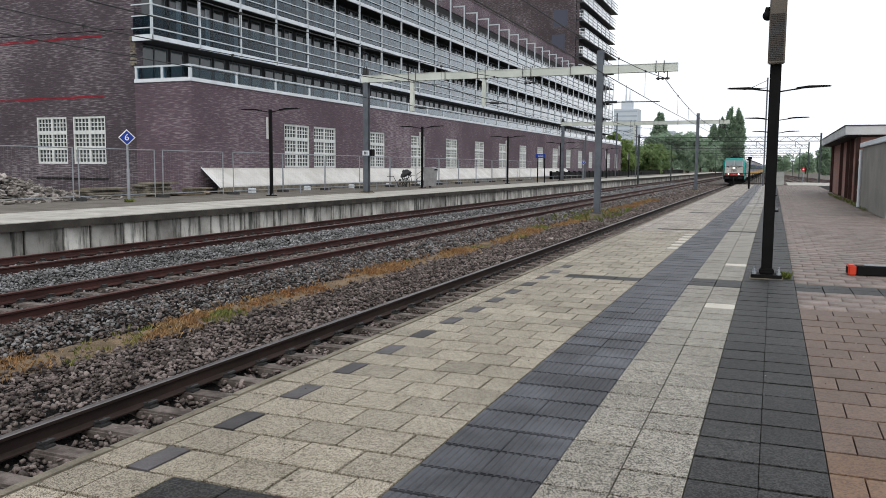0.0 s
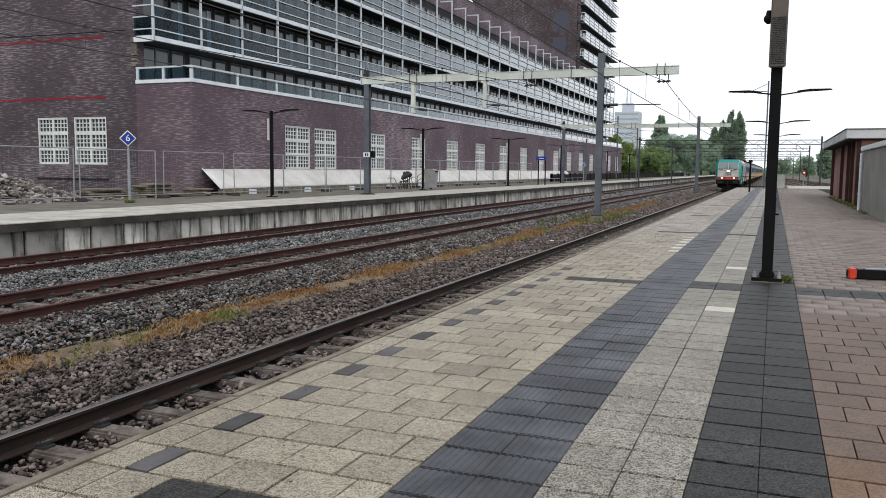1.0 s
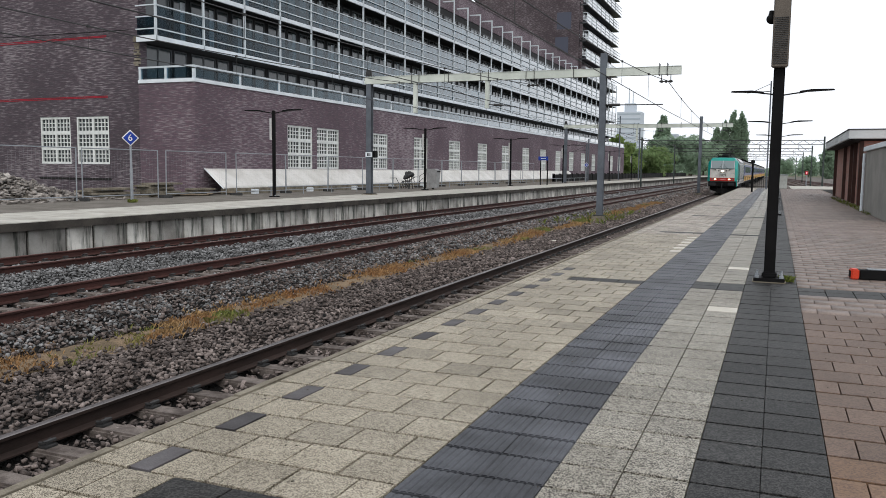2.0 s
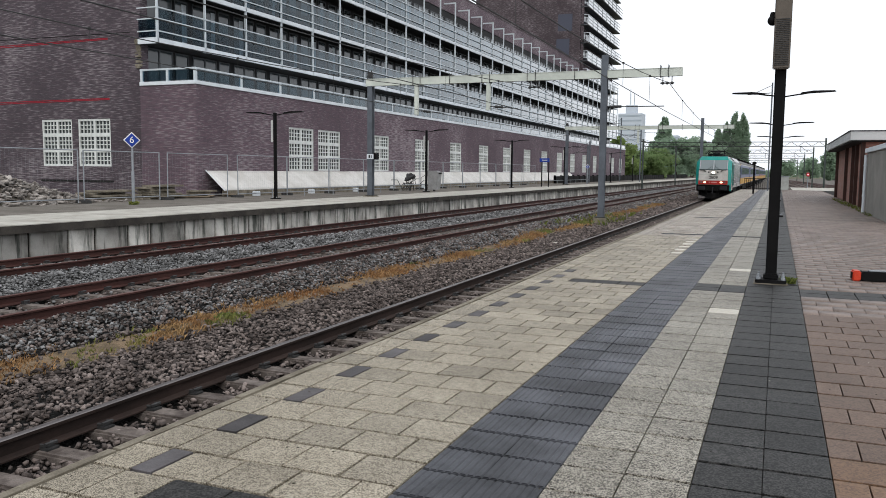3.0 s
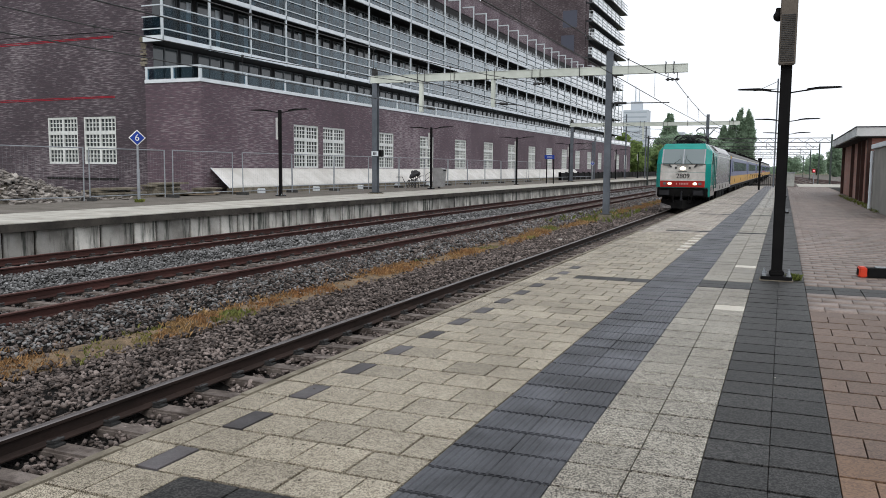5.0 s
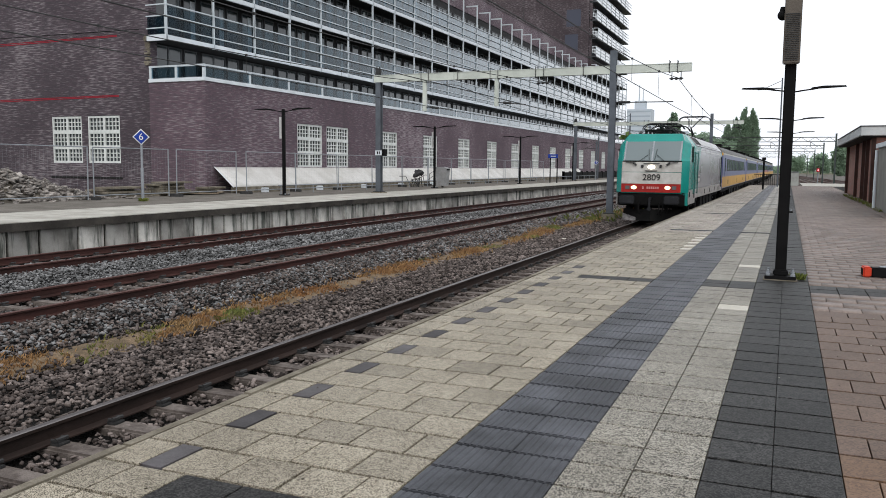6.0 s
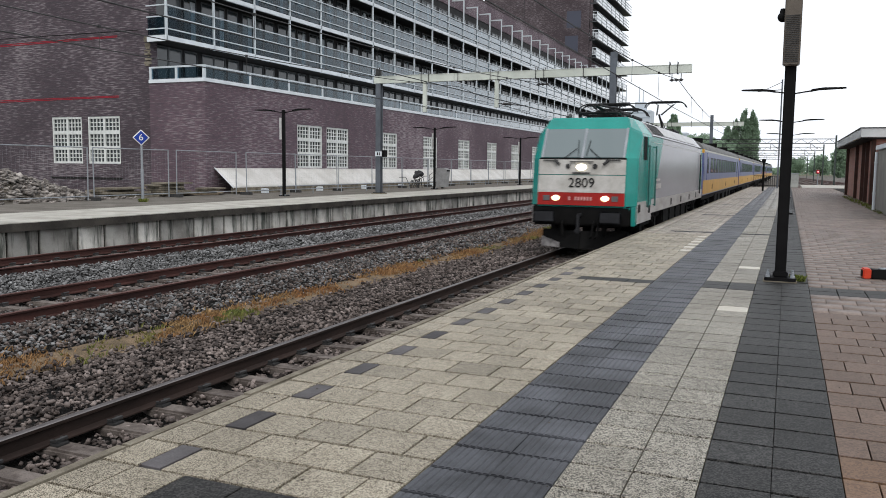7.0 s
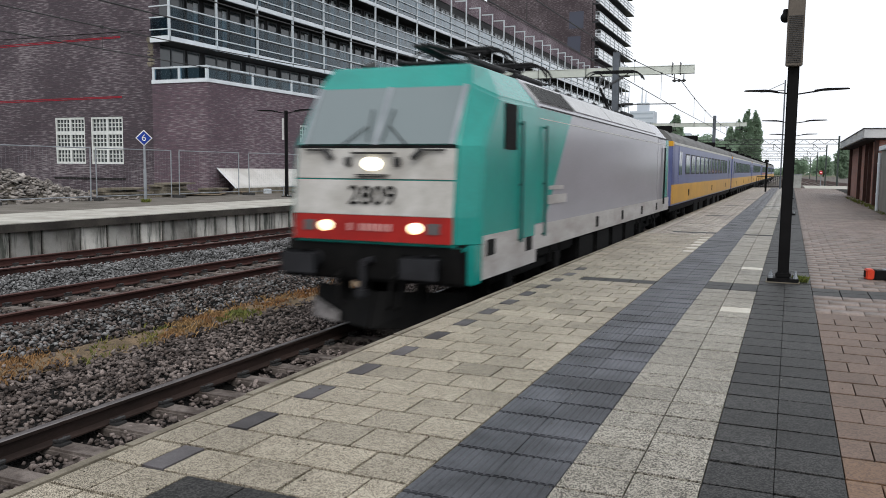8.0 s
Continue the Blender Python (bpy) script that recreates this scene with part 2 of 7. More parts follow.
M_CONC = mat("w_platform_concrete", (0.46, 0.445, 0.40), (0.30, 0.285, 0.25), rough=0.9, scale=1.2, fine=0.12)
M_GLASS = pane_glass("window_glass", (0.035, 0.045, 0.05))
M_PANEL = pane_glass("balustrade_glass", (0.07, 0.10, 0.105), rough=0.12)
# the recess behind the balconies has its shade put into this colour
M_WALLIN = mat("shaded_facade_panel", (0.022, 0.021, 0.022), (0.012, 0.012, 0.013), rough=0.7, scale=1)


# ---- building helpers ----
def box(bm, x0, x1, y0, y1, z0, z1, bevel=0.0, m=None):
    vs = [bm.verts.new(v) for v in ((x0, y0, z0), (x1, y0, z0), (x1, y1, z0), (x0, y1, z0),
                                    (x0, y0, z1), (x1, y0, z1), (x1, y1, z1), (x0, y1, z1))]
    fs = [bm.faces.new([vs[i] for i in q]) for q in
          ((0, 3, 2, 1), (4, 5, 6, 7), (0, 1, 5, 4), (1, 2, 6, 5), (2, 3, 7, 6), (3, 0, 4, 7))]
    if m is not None:
        bmesh.ops.transform(bm, matrix=m, verts=vs)
    if bevel:
        es = list({e for f in fs for e in f.edges})
        bmesh.ops.bevel(bm, geom=es, offset=bevel, segments=2, affect='EDGES', clamp_overlap=True)
    return bm


def tube(bm, a, b, r, r2=None, n=10):
    """A round bar from a to b."""
    a, b = Vector(a), Vector(b)
    d = b - a
    m = Matrix.Translation((a + b) / 2) @ d.to_track_quat('Z', 'Y').to_matrix().to_4x4()
    bmesh.ops.create_cone(bm, cap_ends=True, segments=n, radius1=r, radius2=r if r2 is None else r2, depth=d.length, matrix=m)
    return bm


def extrude_profile(bm, pts, y0, y1, axis='y', caps=True):
    """A closed profile, given as pairs, swept along an axis."""
    def at(u, v, w):
        return {'y': (u, w, v), 'x': (w, u, v), 'z': (u, v, w)}[axis]
    n = len(pts)
    a = [bm.verts.new(at(u, v, y0)) for u, v in pts]
    b = [bm.verts.new(at(u, v, y1)) for u, v in pts]
    for i in range(n):
        j = (i + 1) % n
        bm.faces.new((a[i], a[j], b[j], b[i]))
    if caps:
        bm.faces.new(a[::-1])
        bm.faces.new(b)
    bmesh.ops.recalc_face_normals(bm, faces=bm.faces[:])
    return bm


def mesh_of(name, bm, material):
    me = bpy.data.meshes.new(name)
    bm.to_mesh(me)
    bm.free()
    for m in (material if isinstance(material, (list, tuple)) else [material]):
        me.materials.append(m)
    return me


def part(name, bm, material, parent, label=""):
    ob = new(name, mesh_of(name, bm, material))
    ob.parent = parent
    if label:
        tagged(ob, label)
    return ob


def thing(name, label, category, m=None, group="", kind=""):
    ob = new(name)
    ob.empty_display_size = 0.2
    if m is not None:
        ob.matrix_basis = m
    return tagged(ob, label, category, group, kind)


def solid(name, bm, material, label, category, kind="", m=None, group=""):
    ob = new(name, mesh_of(name, bm, material))
    if m is not None:
        ob.matrix_basis = m
    return tagged(ob, label, category, group, kind)


def shell(name, verts, faces, material, smooth=False):
    """One mesh from arrays of corners and faces of equal size."""
    verts, faces = np.asarray(verts, np.float32), np.asarray(faces, np.int32)
    me = bpy.data.meshes.new(name)
    k = faces.shape[1]
    me.vertices.add(len(verts))
    me.vertices.foreach_set("co", verts.ravel())
    me.loops.add(faces.size)
    me.loops.foreach_set("vertex_index", faces.ravel())
    me.polygons.add(len(faces))
    me.polygons.foreach_set("loop_start", np.arange(0, faces.size, k, dtype=np.int32))
    me.update(calc_edges=True)
    me.materials.append(material)
    if smooth:
        me.polygons.foreach_set("use_smooth", np.ones(len(faces), bool))
    return me


CUBE_V = np.array([(-1, -1, -1), (1, -1, -1), (1, 1, -1), (-1, 1, -1), (-1, -1, 1), (1, -1, 1), (1, 1, 1), (-1, 1, 1)], float) / 2
CUBE_F = np.array([(0, 3, 2, 1), (4, 5, 6, 7), (0, 1, 5, 4), (1, 2, 6, 5), (2, 3, 7, 6), (3, 0, 4, 7)])


def many_boxes(name, centres, sizes, material, parent=None):
    """Many boxes in one mesh."""
    c, s = np.asarray(centres, float), np.asarray(sizes, float)
    v = (CUBE_V[None] * s[:, None, :] + c[:, None, :]).reshape(-1, 3)
    f = (CUBE_F[None] + 8 * np.arange(len(c))[:, None, None]).reshape(-1, 4)
    ob = new(name, shell(name, v, f, material))
    ob.parent = parent
    return ob


rng = np.random.default_rng(5)

# ---- plan, in metres: y runs along the tracks, z = 0 is the top of the platform ----
RAIL_Z = -0.717
BED_Z = RAIL_Z - 0.17
TRACKS = (-4.73, -10.85, -15.32)
EDGE_X = -3.03
FAR_EDGE, FAR_Z = -17.06, -0.02
COL, ROW, ROW_0 = 0.2973, 0.3172, 3.698
STRIP = 0.2943
PLAT_END = 76.0
HOUSE_X, FRONT_X, HOUSE_Y = -26.1, -28.4, 32.0

# ---- ground and ballast ----
bm = bmesh.new()
for x0, x1, y0, y1 in ((-900, 900, -60, 2400),):
    vs = [bm.verts.new(v) for v in ((x0, y0, -1.25), (x1, y0, -1.25), (x1, y1, -1.25), (x0, y1, -1.25))]
    bm.faces.new(vs)
solid("ground", bm, mat("w_earth", (0.13, 0.12, 0.08), (0.08, 0.085, 0.05), rough=0.95, scale=0.3, grain=20, fine=0.4), "bare earth and low green growth", "ground", "structure")


def bed_height(d):
    """Height of the ballast by the distance from the nearest track's middle: low between the rails, heaped beside them."""
    d = np.asarray(d, float)
    inside = BED_Z - 0.06
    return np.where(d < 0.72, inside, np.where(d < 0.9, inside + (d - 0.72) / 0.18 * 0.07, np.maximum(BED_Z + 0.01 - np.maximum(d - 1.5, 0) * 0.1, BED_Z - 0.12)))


def ballast_bed():
    xs = np.linspace(FAR_EDGE + 0.02, EDGE_X - 0.02, 90)
    bed_piece("ballast", xs, np.concatenate([np.linspace(-12, 45, 240), np.linspace(45.6, 62, 20)]), M_BALLAST_GAP, "ballast bed, its near-black standing for shade between the stones")
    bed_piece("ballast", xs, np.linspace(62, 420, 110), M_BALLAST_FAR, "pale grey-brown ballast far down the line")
    scatter_stones()


def bed_piece(name, xs, ys, material, label):
    v, f = [], []
    for y in ys:
        for x in xs:
            d = min(abs(x - t) for t in TRACKS)
            z = bed_height(d)
            v.append((x, y, float(z) - 0.03 + 0.02 * noise.noise(Vector((x * 2, y * 2, 3)))))
    nx = len(xs)
    for j in range(len(ys) - 1):
        for i in range(nx - 1):
            a = j * nx + i
            f.append((a, a + 1, a + nx + 1, a + nx))
    tagged(new(name, shell(name, v, f, material, True)), label, "ballast", kind="stuff")


def scatter_stones():
    # loose stones, denser where the bed lies close
    pts = []
    for y0, y1, dens in ((2.2, 9, 340), (9, 18, 300), (18, 32, 170), (32, 60, 70), (60, 130, 22)):
        area_n = int((y1 - y0) * 14 * dens)
        x = rng.uniform(FAR_EDGE + 0.1, EDGE_X - 0.1, area_n)
        y = rng.uniform(y0, y1, area_n)
        keep = x > -1.32 * y - 0.6
        size = np.full(area_n, 0.92 if y1 < 20 else (1.2 if y1 < 40 else (1.7 if y1 < 80 else 2.6)))
        pts.append(np.stack([x, y, size], 1)[keep])
    # a thinner cover over the rest of the bed
    area_n = 52000
    x, y = rng.uniform(FAR_EDGE + 0.1, EDGE_X - 0.1, area_n), rng.uniform(-12, 26, area_n)
    keep = (x <= -1.32 * y - 0.6) | (y < 2.2)
    pts.append(np.stack([x, y, np.full(area_n, 1.3)], 1)[keep])
    pts = np.concatenate(pts)
    d = np.min([abs(pts[:, 0] - t) for t in TRACKS], axis=0)
    z = bed_height(d)
    # stones stay off the rails' own line
    rail_gap = np.min([abs(d - 0.75)], axis=0)
    ok = rail_gap > 0.1
    # few stones lie on the sandy strip between the tracks
    near_strip = np.abs(pts[:, 0] + 8.15) < 0.6
    for i in np.nonzero(near_strip & (pts[:, 1] > 4) & (pts[:, 1] < 64))[0]:
        mid = -8.15 + 0.22 * noise.noise(Vector((0, pts[i, 1] * 0.25, 7)))
        if abs(pts[i, 0] - mid) < 0.27 and rng.random() < 0.8:
            ok[i] = False
    pts, z = pts[ok], z[ok]
    n = len(pts)
    s = rng.uniform(0.034, 0.078, (n, 1)) * pts[:, 2:3] * rng.uniform(0.5, 1.3, (n, 3)) * np.array([1.2, 0.85, 0.5])
    base = CUBE_V[None] * 2 * (1 - 0.32 * rng.random((n, 8, 3)))
    base[:, 4:, :2] *= rng.uniform(0.6, 1.0, (n, 1, 1))
    v = base * s[:, None, :] * 0.5
    for ax in range(3):
        a = rng.uniform(0, 6.28, n) if ax == 2 else rng.normal(0, 0.38, n)
        c, sn = np.cos(a)[:, None], np.sin(a)[:, None]
        i, j = [(1, 2), (0, 2), (0, 1)][ax]
        p, q = v[:, :, i].copy(), v[:, :, j].copy()
        v[:, :, i], v[:, :, j] = p * c - q * sn, p * sn + q * c
    v += np.concatenate([pts[:, :2], (z + rng.uniform(-0.035, 0.045, n))[:, None]], 1)[:, None, :]
    grey = (pts[:, 0] < -11.9) | ((pts[:, 0] < -8.5) & (rng.random(n) < 0.4))
    for pick, m, nm in ((~grey, M_STONE, "brown"), (grey, M_STONE_G, "grey")):
        vv = v[pick].reshape(-1, 3)
        ff = (CUBE_F[None] + 8 * np.arange(pick.sum())[:, None, None]).reshape(-1, 4)
        tagged(new("ballast_stones", shell("ballast_stones", vv, ff, m)), "loose angular %s ballast stones" % nm, "ballast", kind="stuff")


ballast_bed()


# ---- tracks ----
RAIL_PROFILE = [(-0.07, -0.17), (0.07, -0.17), (0.07, -0.158), (0.012, -0.135), (0.010, -0.045), (0.036, -0.033),
                (0.036, -0.008), (0.026, 0.0), (-0.026, 0.0), (-0.036, -0.008), (-0.036, -0.033), (-0.010, -0.045), (-0.012, -0.135), (-0.07, -0.158)]


def sleeper_mesh():
    bm = bmesh.new()
    box(bm, -1.3, 1.3, -0.105, 0.105, -0.12, 0.0, bevel=0.02)
    for v in bm.verts:
        if abs(v.co.x) < 0.5:
            v.co.z -= 0.02
    return mesh_of("sleeper", bm, M_SLEEPER)


def clip_mesh():
    """Spring clip and pad that hold a rail on its sleeper."""
    bm = bmesh.new()
    for s in (-1, 1):
        box(bm, s * 0.11 - 0.05, s * 0.11 + 0.05, -0.06, 0.06, -0.172, -0.15, bevel=0.004)
        tube(bm, (s * 0.075, -0.05, -0.13), (s * 0.14, -0.05, -0.125), 0.014, n=6)
        tube(bm, (s * 0.075, 0.05, -0.13), (s * 0.14, 0.05, -0.125), 0.014, n=6)
        tube(bm, (s * 0.13, -0.06, -0.12), (s * 0.13, 0.06, -0.12), 0.016, n=6)
    return mesh_of("rail_clip", bm, M_DKMETAL)


SLEEPER, CLIP = sleeper_mesh(), clip_mesh()
for k, tx in enumerate(TRACKS):
    track = thing("track", "railway track with rusty rails on concrete sleepers in ballast", "railway track", pose(tx, 0, RAIL_Z), "railway tracks", "structure")
    for s in (-0.7535, 0.7535):
        bm = bmesh.new()
        extrude_profile(bm, [(s + u, v) for u, v in RAIL_PROFILE], -14, 420)
        for f in bm.faces:
            c = f.calc_center_median()
            if f.normal.z > 0.3 and c.z > -0.02:
                f.material_index = 1
        part("rail", bm, [M_RAIL if k else M_RAIL_NEAR, M_RUSTTOP if k else M_RAILTOP], track, "steel rail with a worn running surface")
    y = 4.703 - 0.6 * 14 if k == 0 else -3.1 + 0.2 * k
    i = 0
    while y < 150:
        o = new("sleeper", SLEEPER)
        o.parent = track
        o.matrix_basis = pose(rng.uniform(-0.02, 0.02), y, -0.172, 0, 0, rng.uniform(-0.4, 0.4))
        if 0 < y < 45:
            for s in (-0.7535, 0.7535):
                c = new("rail_clip", CLIP)
                c.parent = track
                c.matrix_basis = pose(s, y, 0)
        y += 0.6
        i += 1


# ---- the platform: concrete body, edge and paving ----
bm = bmesh.new()
extrude_profile(bm, [(EDGE_X + 0.12, -1.2), (EDGE_X + 0.12, -0.16), (EDGE_X + 0.05, -0.16), (EDGE_X + 0.05, -0.032), (30, -0.032), (30, -1.2)], -20, PLAT_END)
solid("platform_body", bm, M_JOINT, "concrete station platform under its paving", "platform", "structure")
# edge stones, one metre each
bm = bmesh.new()
box(bm, -0.12, -0.044, 0.004, 0.996, -0.16, 0.0, bevel=0.012)
EDGE_MESH = mesh_of("edge_stone", bm, M_EDGE)
edge = thing("platform_edge", "row of worn concrete edge stones along the platform", "platform edge", pose(EDGE_X + 0.12, 0, 0), kind="structure")
for i in range(-12, int(PLAT_END)):
    o = new("edge_stone", EDGE_MESH)
    o.parent = edge
    o.matrix_basis = pose(rng.uniform(-0.006, 0.006), i, rng.uniform(-0.003, 0.003))


def tile_mesh(name, w, l, material, ribs=0, gap=0.0045):
    bm = bmesh.new()
    x, y, c = w / 2 - gap, l / 2 - 0.0105, 0.002
    if ribs:
        # flat body with raised ribs along the walking direction
        box(bm, -x, x, -y, y, -0.05, -0.004)
        for i in range(ribs):
            u = -x + (i + 0.5) * 2 * x / ribs
            extrude_profile(bm, [(u - 0.017, -0.0042), (u + 0.017, -0.0042), (u + 0.011, 0.0015), (u - 0.011, 0.0015)], -y + 0.004, y - 0.004)
    else:
        lo = [bm.verts.new(v) for v in ((-x, -y, -0.05), (x, -y, -0.05), (x, y, -0.05), (-x, y, -0.05))]
        mi = [bm.verts.new((v.co.x, v.co.y, -c)) for v in lo]
        to = [bm.verts.new((v.co.x * (1 - c / x), v.co.y * (1 - c / y), 0)) for v in lo]
        for i in range(4):
            j = (i + 1) % 4
            bm.faces.new((lo[i], lo[j], mi[j], mi[i]))
            bm.faces.new((mi[i], mi[j], to[j], to[i]))
        bm.faces.new(to)
    return mesh_of(name, bm, material)


def paving(name, label, spans, near, far, rows, ribs=0, near_rows=48, piece="tile", shift=0.0, gap=0.0045):
    """Tiles row by row. spans(j) gives the tiles of row j as (x from, x to); near rows are single pieces, far ones joined."""
    top = thing(name, label, "paving", kind="structure")
    shared, count = {}, 0
    cs, ss = [], []
    for j in rows:
        yc = ROW_0 + (j + 0.5) * ROW + shift
        for a, b in spans(j):
            w = round(b - a, 3)
            dz = rng.uniform(-0.002, 0.002)
            if -6 <= j < near_rows and count < 330:
                key = w
                if key not in shared:
                    shared[key] = tile_mesh(piece, w, ROW, near, ribs, gap)
                o = new(piece, shared[key])
                o.parent = top
                o.matrix_basis = pose((a + b) / 2, yc, dz, rng.uniform(-0.25, 0.25), rng.uniform(-0.25, 0.25), rng.uniform(-0.15, 0.15))
                count += 1
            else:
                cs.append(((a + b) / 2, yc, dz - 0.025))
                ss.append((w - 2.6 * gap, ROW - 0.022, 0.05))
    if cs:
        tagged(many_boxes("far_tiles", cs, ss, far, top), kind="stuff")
    return top


ROWS = range(-45, int((PLAT_END - ROW_0) / ROW))
X0 = STRIP


BANDS = (20, 48, 72, 98, 124, 150)      # rows where dark cross bands interrupt the paving
LIGHT_ROWS = (34, 36, 38, 40, 42, 44)    # rows with a pale tile against the guide strip
CREAM_L, CREAM_M, CREAM_R = EDGE_X + 0.08, -2.73, X0 - 6 * COL


def cream_spans(j):
    out = [(CREAM_L, CREAM_M)]
    if -8 <= j <= -4:
        return out + [(CREAM_M, -2.44)]
    if j in BANDS:
        return out + [(CREAM_M, -2.43)]
    x = CREAM_M + (0.13 if j % 2 else 0.0)
    end = CREAM_R - 0.2 if j in LIGHT_ROWS else CREAM_R
    while x < end - 0.01:
        e = min(x + 0.31, end)
        out.append((x, e))
        x = e
    if j % 2 and j > 24:
        out.append((CREAM_M, CREAM_M + 0.13))
    return out


def insert_spans(j):
    if -8 <= j <= -4 or j in BANDS:
        a = -2.44 if j < 0 else -2.43
        n = 3
        return [(a + i * (CREAM_R - a) / n, a + (i + 1) * (CREAM_R - a) / n) for i in range(n)]
    return []


def slab_spans(j):
    if -8 <= j <= -4 or j in BANDS:
        return []
    return [(CREAM_M, CREAM_M + 0.13)] if j % 2 and j <= 24 else []


def white_spans(j):
    if j in BANDS or j - 1 in BANDS and j < 30:
        return []
    return columns(3, 4)(j) if j in (15, 27) else columns(2, 4)(j)


def crossing_spans(j):
    """Dark tiles that carry the cross bands through the white strip and on to the brown pavers."""
    if j in BANDS or j - 1 in BANDS and j < 30:
        return columns(2, 4)(j) + ([(X0 + i * COL, X0 + (i + 1) * COL) for i in range(10)] if j < 30 else [])
    return []


def columns(a, b):
    return lambda j: [(X0 - (k + 1) * COL, X0 - k * COL) for k in range(a, b)]


def brown_spans(j):
    if j in (20, 21):
        return []
    out, x = [], X0
    w = COL if j % 2 else COL / 2
    while x < (7.5 if j < 66 else 3.25):
        out.append((x, x + w))
        x += w
        w = COL
    return out


paving("paving_cream", "cream washed-concrete tiles laid in running bond", cream_spans, M_CREAM, M_CREAM_SHEEN, ROWS, near_rows=46, shift=0.07, gap=0.006)
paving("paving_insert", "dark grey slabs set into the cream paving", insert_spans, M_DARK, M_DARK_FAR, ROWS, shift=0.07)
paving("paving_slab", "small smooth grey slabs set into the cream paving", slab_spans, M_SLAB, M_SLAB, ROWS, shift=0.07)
paving("guide_strip", "ribbed dark grey tactile guide strip", columns(4, 6), M_TACT, M_TACT_SHEEN, ROWS, ribs=8, near_rows=90, gap=0.0016)
paving("paving_white", "two rows of speckled white concrete tiles", white_spans, M_WHITE, M_WHITE_SHEEN, ROWS, near_rows=90, gap=0.003)
paving("paving_crossing", "dark tiles crossing the platform in a band", crossing_spans, M_DARK, M_DARK_FAR, ROWS)
paving("paving_pale", "single bright new tiles set into the paving", lambda j: columns(2, 3)(j) if j in (15, 27) else ([(CREAM_R - 0.2, CREAM_R)] if j in LIGHT_ROWS else []), M_PALE, M_PALE, ROWS)
paving("paving_dark", "two rows of dark grey concrete tiles", columns(0, 2), M_DARK, M_DARK_FAR, ROWS, near_rows=90, gap=0.0010)
paving("paving_brown", "brown clay pavers laid in running bond", lambda j: brown_spans(j) if j > 1 else [], M_CLAY, M_CLAY_SHEEN, ROWS, near_rows=36, gap=0.0035)
paving("paving_ochre", "ochre-brown clay pavers laid in running bond", lambda j: brown_spans(j) if j <= 1 else [], M_BROWN, M_BROWN, ROWS, gap=0.0035)

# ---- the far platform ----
M_DARK_BROWN = mat("w_dark_brown_concrete", (0.065, 0.058, 0.05), (0.03, 0.027, 0.024), rough=0.9, scale=1.5, fine=0.2)
# body behind the face slabs: shade of their gaps given as dark colour
bm = bmesh.new()
extrude_profile(bm, [(FAR_EDGE - 0.25, -1.3), (FAR_EDGE - 0.25, FAR_Z - 0.16), (FAR_EDGE - 6.2, FAR_Z - 0.16), (FAR_EDGE - 6.2, -1.3)], -10, 330)
solid("far_platform_body", bm, M_DARK_BROWN, "concrete platform body, darkened for shade between the face slabs", "platform", "structure")
bm = bmesh.new()
extrude_profile(bm, [(FAR_EDGE - 0.02, FAR_Z - 0.17), (FAR_EDGE - 0.02, FAR_Z - 0.03), (FAR_EDGE, FAR_Z - 0.03), (FAR_EDGE, FAR_Z - 0.01), (FAR_EDGE - 0.015, FAR_Z), (FAR_EDGE - 3.2, FAR_Z + 0.012), (FAR_EDGE - 3.2, FAR_Z - 0.17)], -10, 330)
lip = bmesh.new()
box(lip, FAR_EDGE - 0.018, FAR_EDGE - 0.001, -10, 330, FAR_Z - 0.225, FAR_Z - 0.032)
solid("far_platform_lip", lip, M_DARK_BROWN, "dark brown lip of the platform edge", "platform edge", "structure")
solid("far_platform_edge", bm, M_CONC, "pale worn concrete platform edge slab", "platform edge", "structure")
bm = bmesh.new()
extrude_profile(bm, [(FAR_EDGE - 3.2, -1.3), (FAR_EDGE - 3.2, FAR_Z), (FAR_EDGE - 4.8, FAR_Z + 0.02), (HOUSE_X + 0.02, 0.02), (HOUSE_X + 0.02, -1.3)], -10, 330)
solid("far_pavement", bm, mat("w_far_paving", (0.17, 0.155, 0.135), (0.10, 0.09, 0.077), rough=0.9, scale=1.0, grain=30, fine=0.25), "grey-brown paving of the disused platform", "pavement", "structure")


# ---- the train: electric locomotive and its coaches ----
M_TEAL = mat("teal_coach_paint", (0.006, 0.25, 0.21), (0.005, 0.205, 0.175), rough=0.25, scale=1.1, grain=30, fine=0.06, bump=0.02, spec=0.5)
M_SILVER = mat("silver_grey_paint", (0.33, 0.325, 0.355), (0.25, 0.245, 0.265), rough=0.2, scale=0.35, grain=30, fine=0.03, bump=0.0, amount=1.2, spec=0.4, stretch=(1, 0.5, 2))
M_LOWER = mat("dusty_grey_skirt_paint", (0.40, 0.385, 0.375), (0.28, 0.26, 0.245), rough=0.6, scale=1.6, fine=0.12, stretch=(1, 0.6, 2))
M_NOSE = mat("dirty_white_front_paint", (0.50, 0.487, 0.46), (0.36, 0.345, 0.315), rough=0.4, scale=2.2, fine=0.1, bump=0.02)
M_RED = mat("red_front_paint", (0.33, 0.016, 0.012), (0.24, 0.012, 0.010), rough=0.4, scale=2, fine=0.06, bump=0.02)
M_CHASSIS = mat("sooty_underframe", (0.006, 0.0057, 0.0055), (0.003, 0.003, 0.003), rough=0.8, scale=4, fine=0.2, spec=0.15)
M_SCREEN = pane_glass("windscreen_glass", (0.145, 0.18, 0.185), rough=0.16)
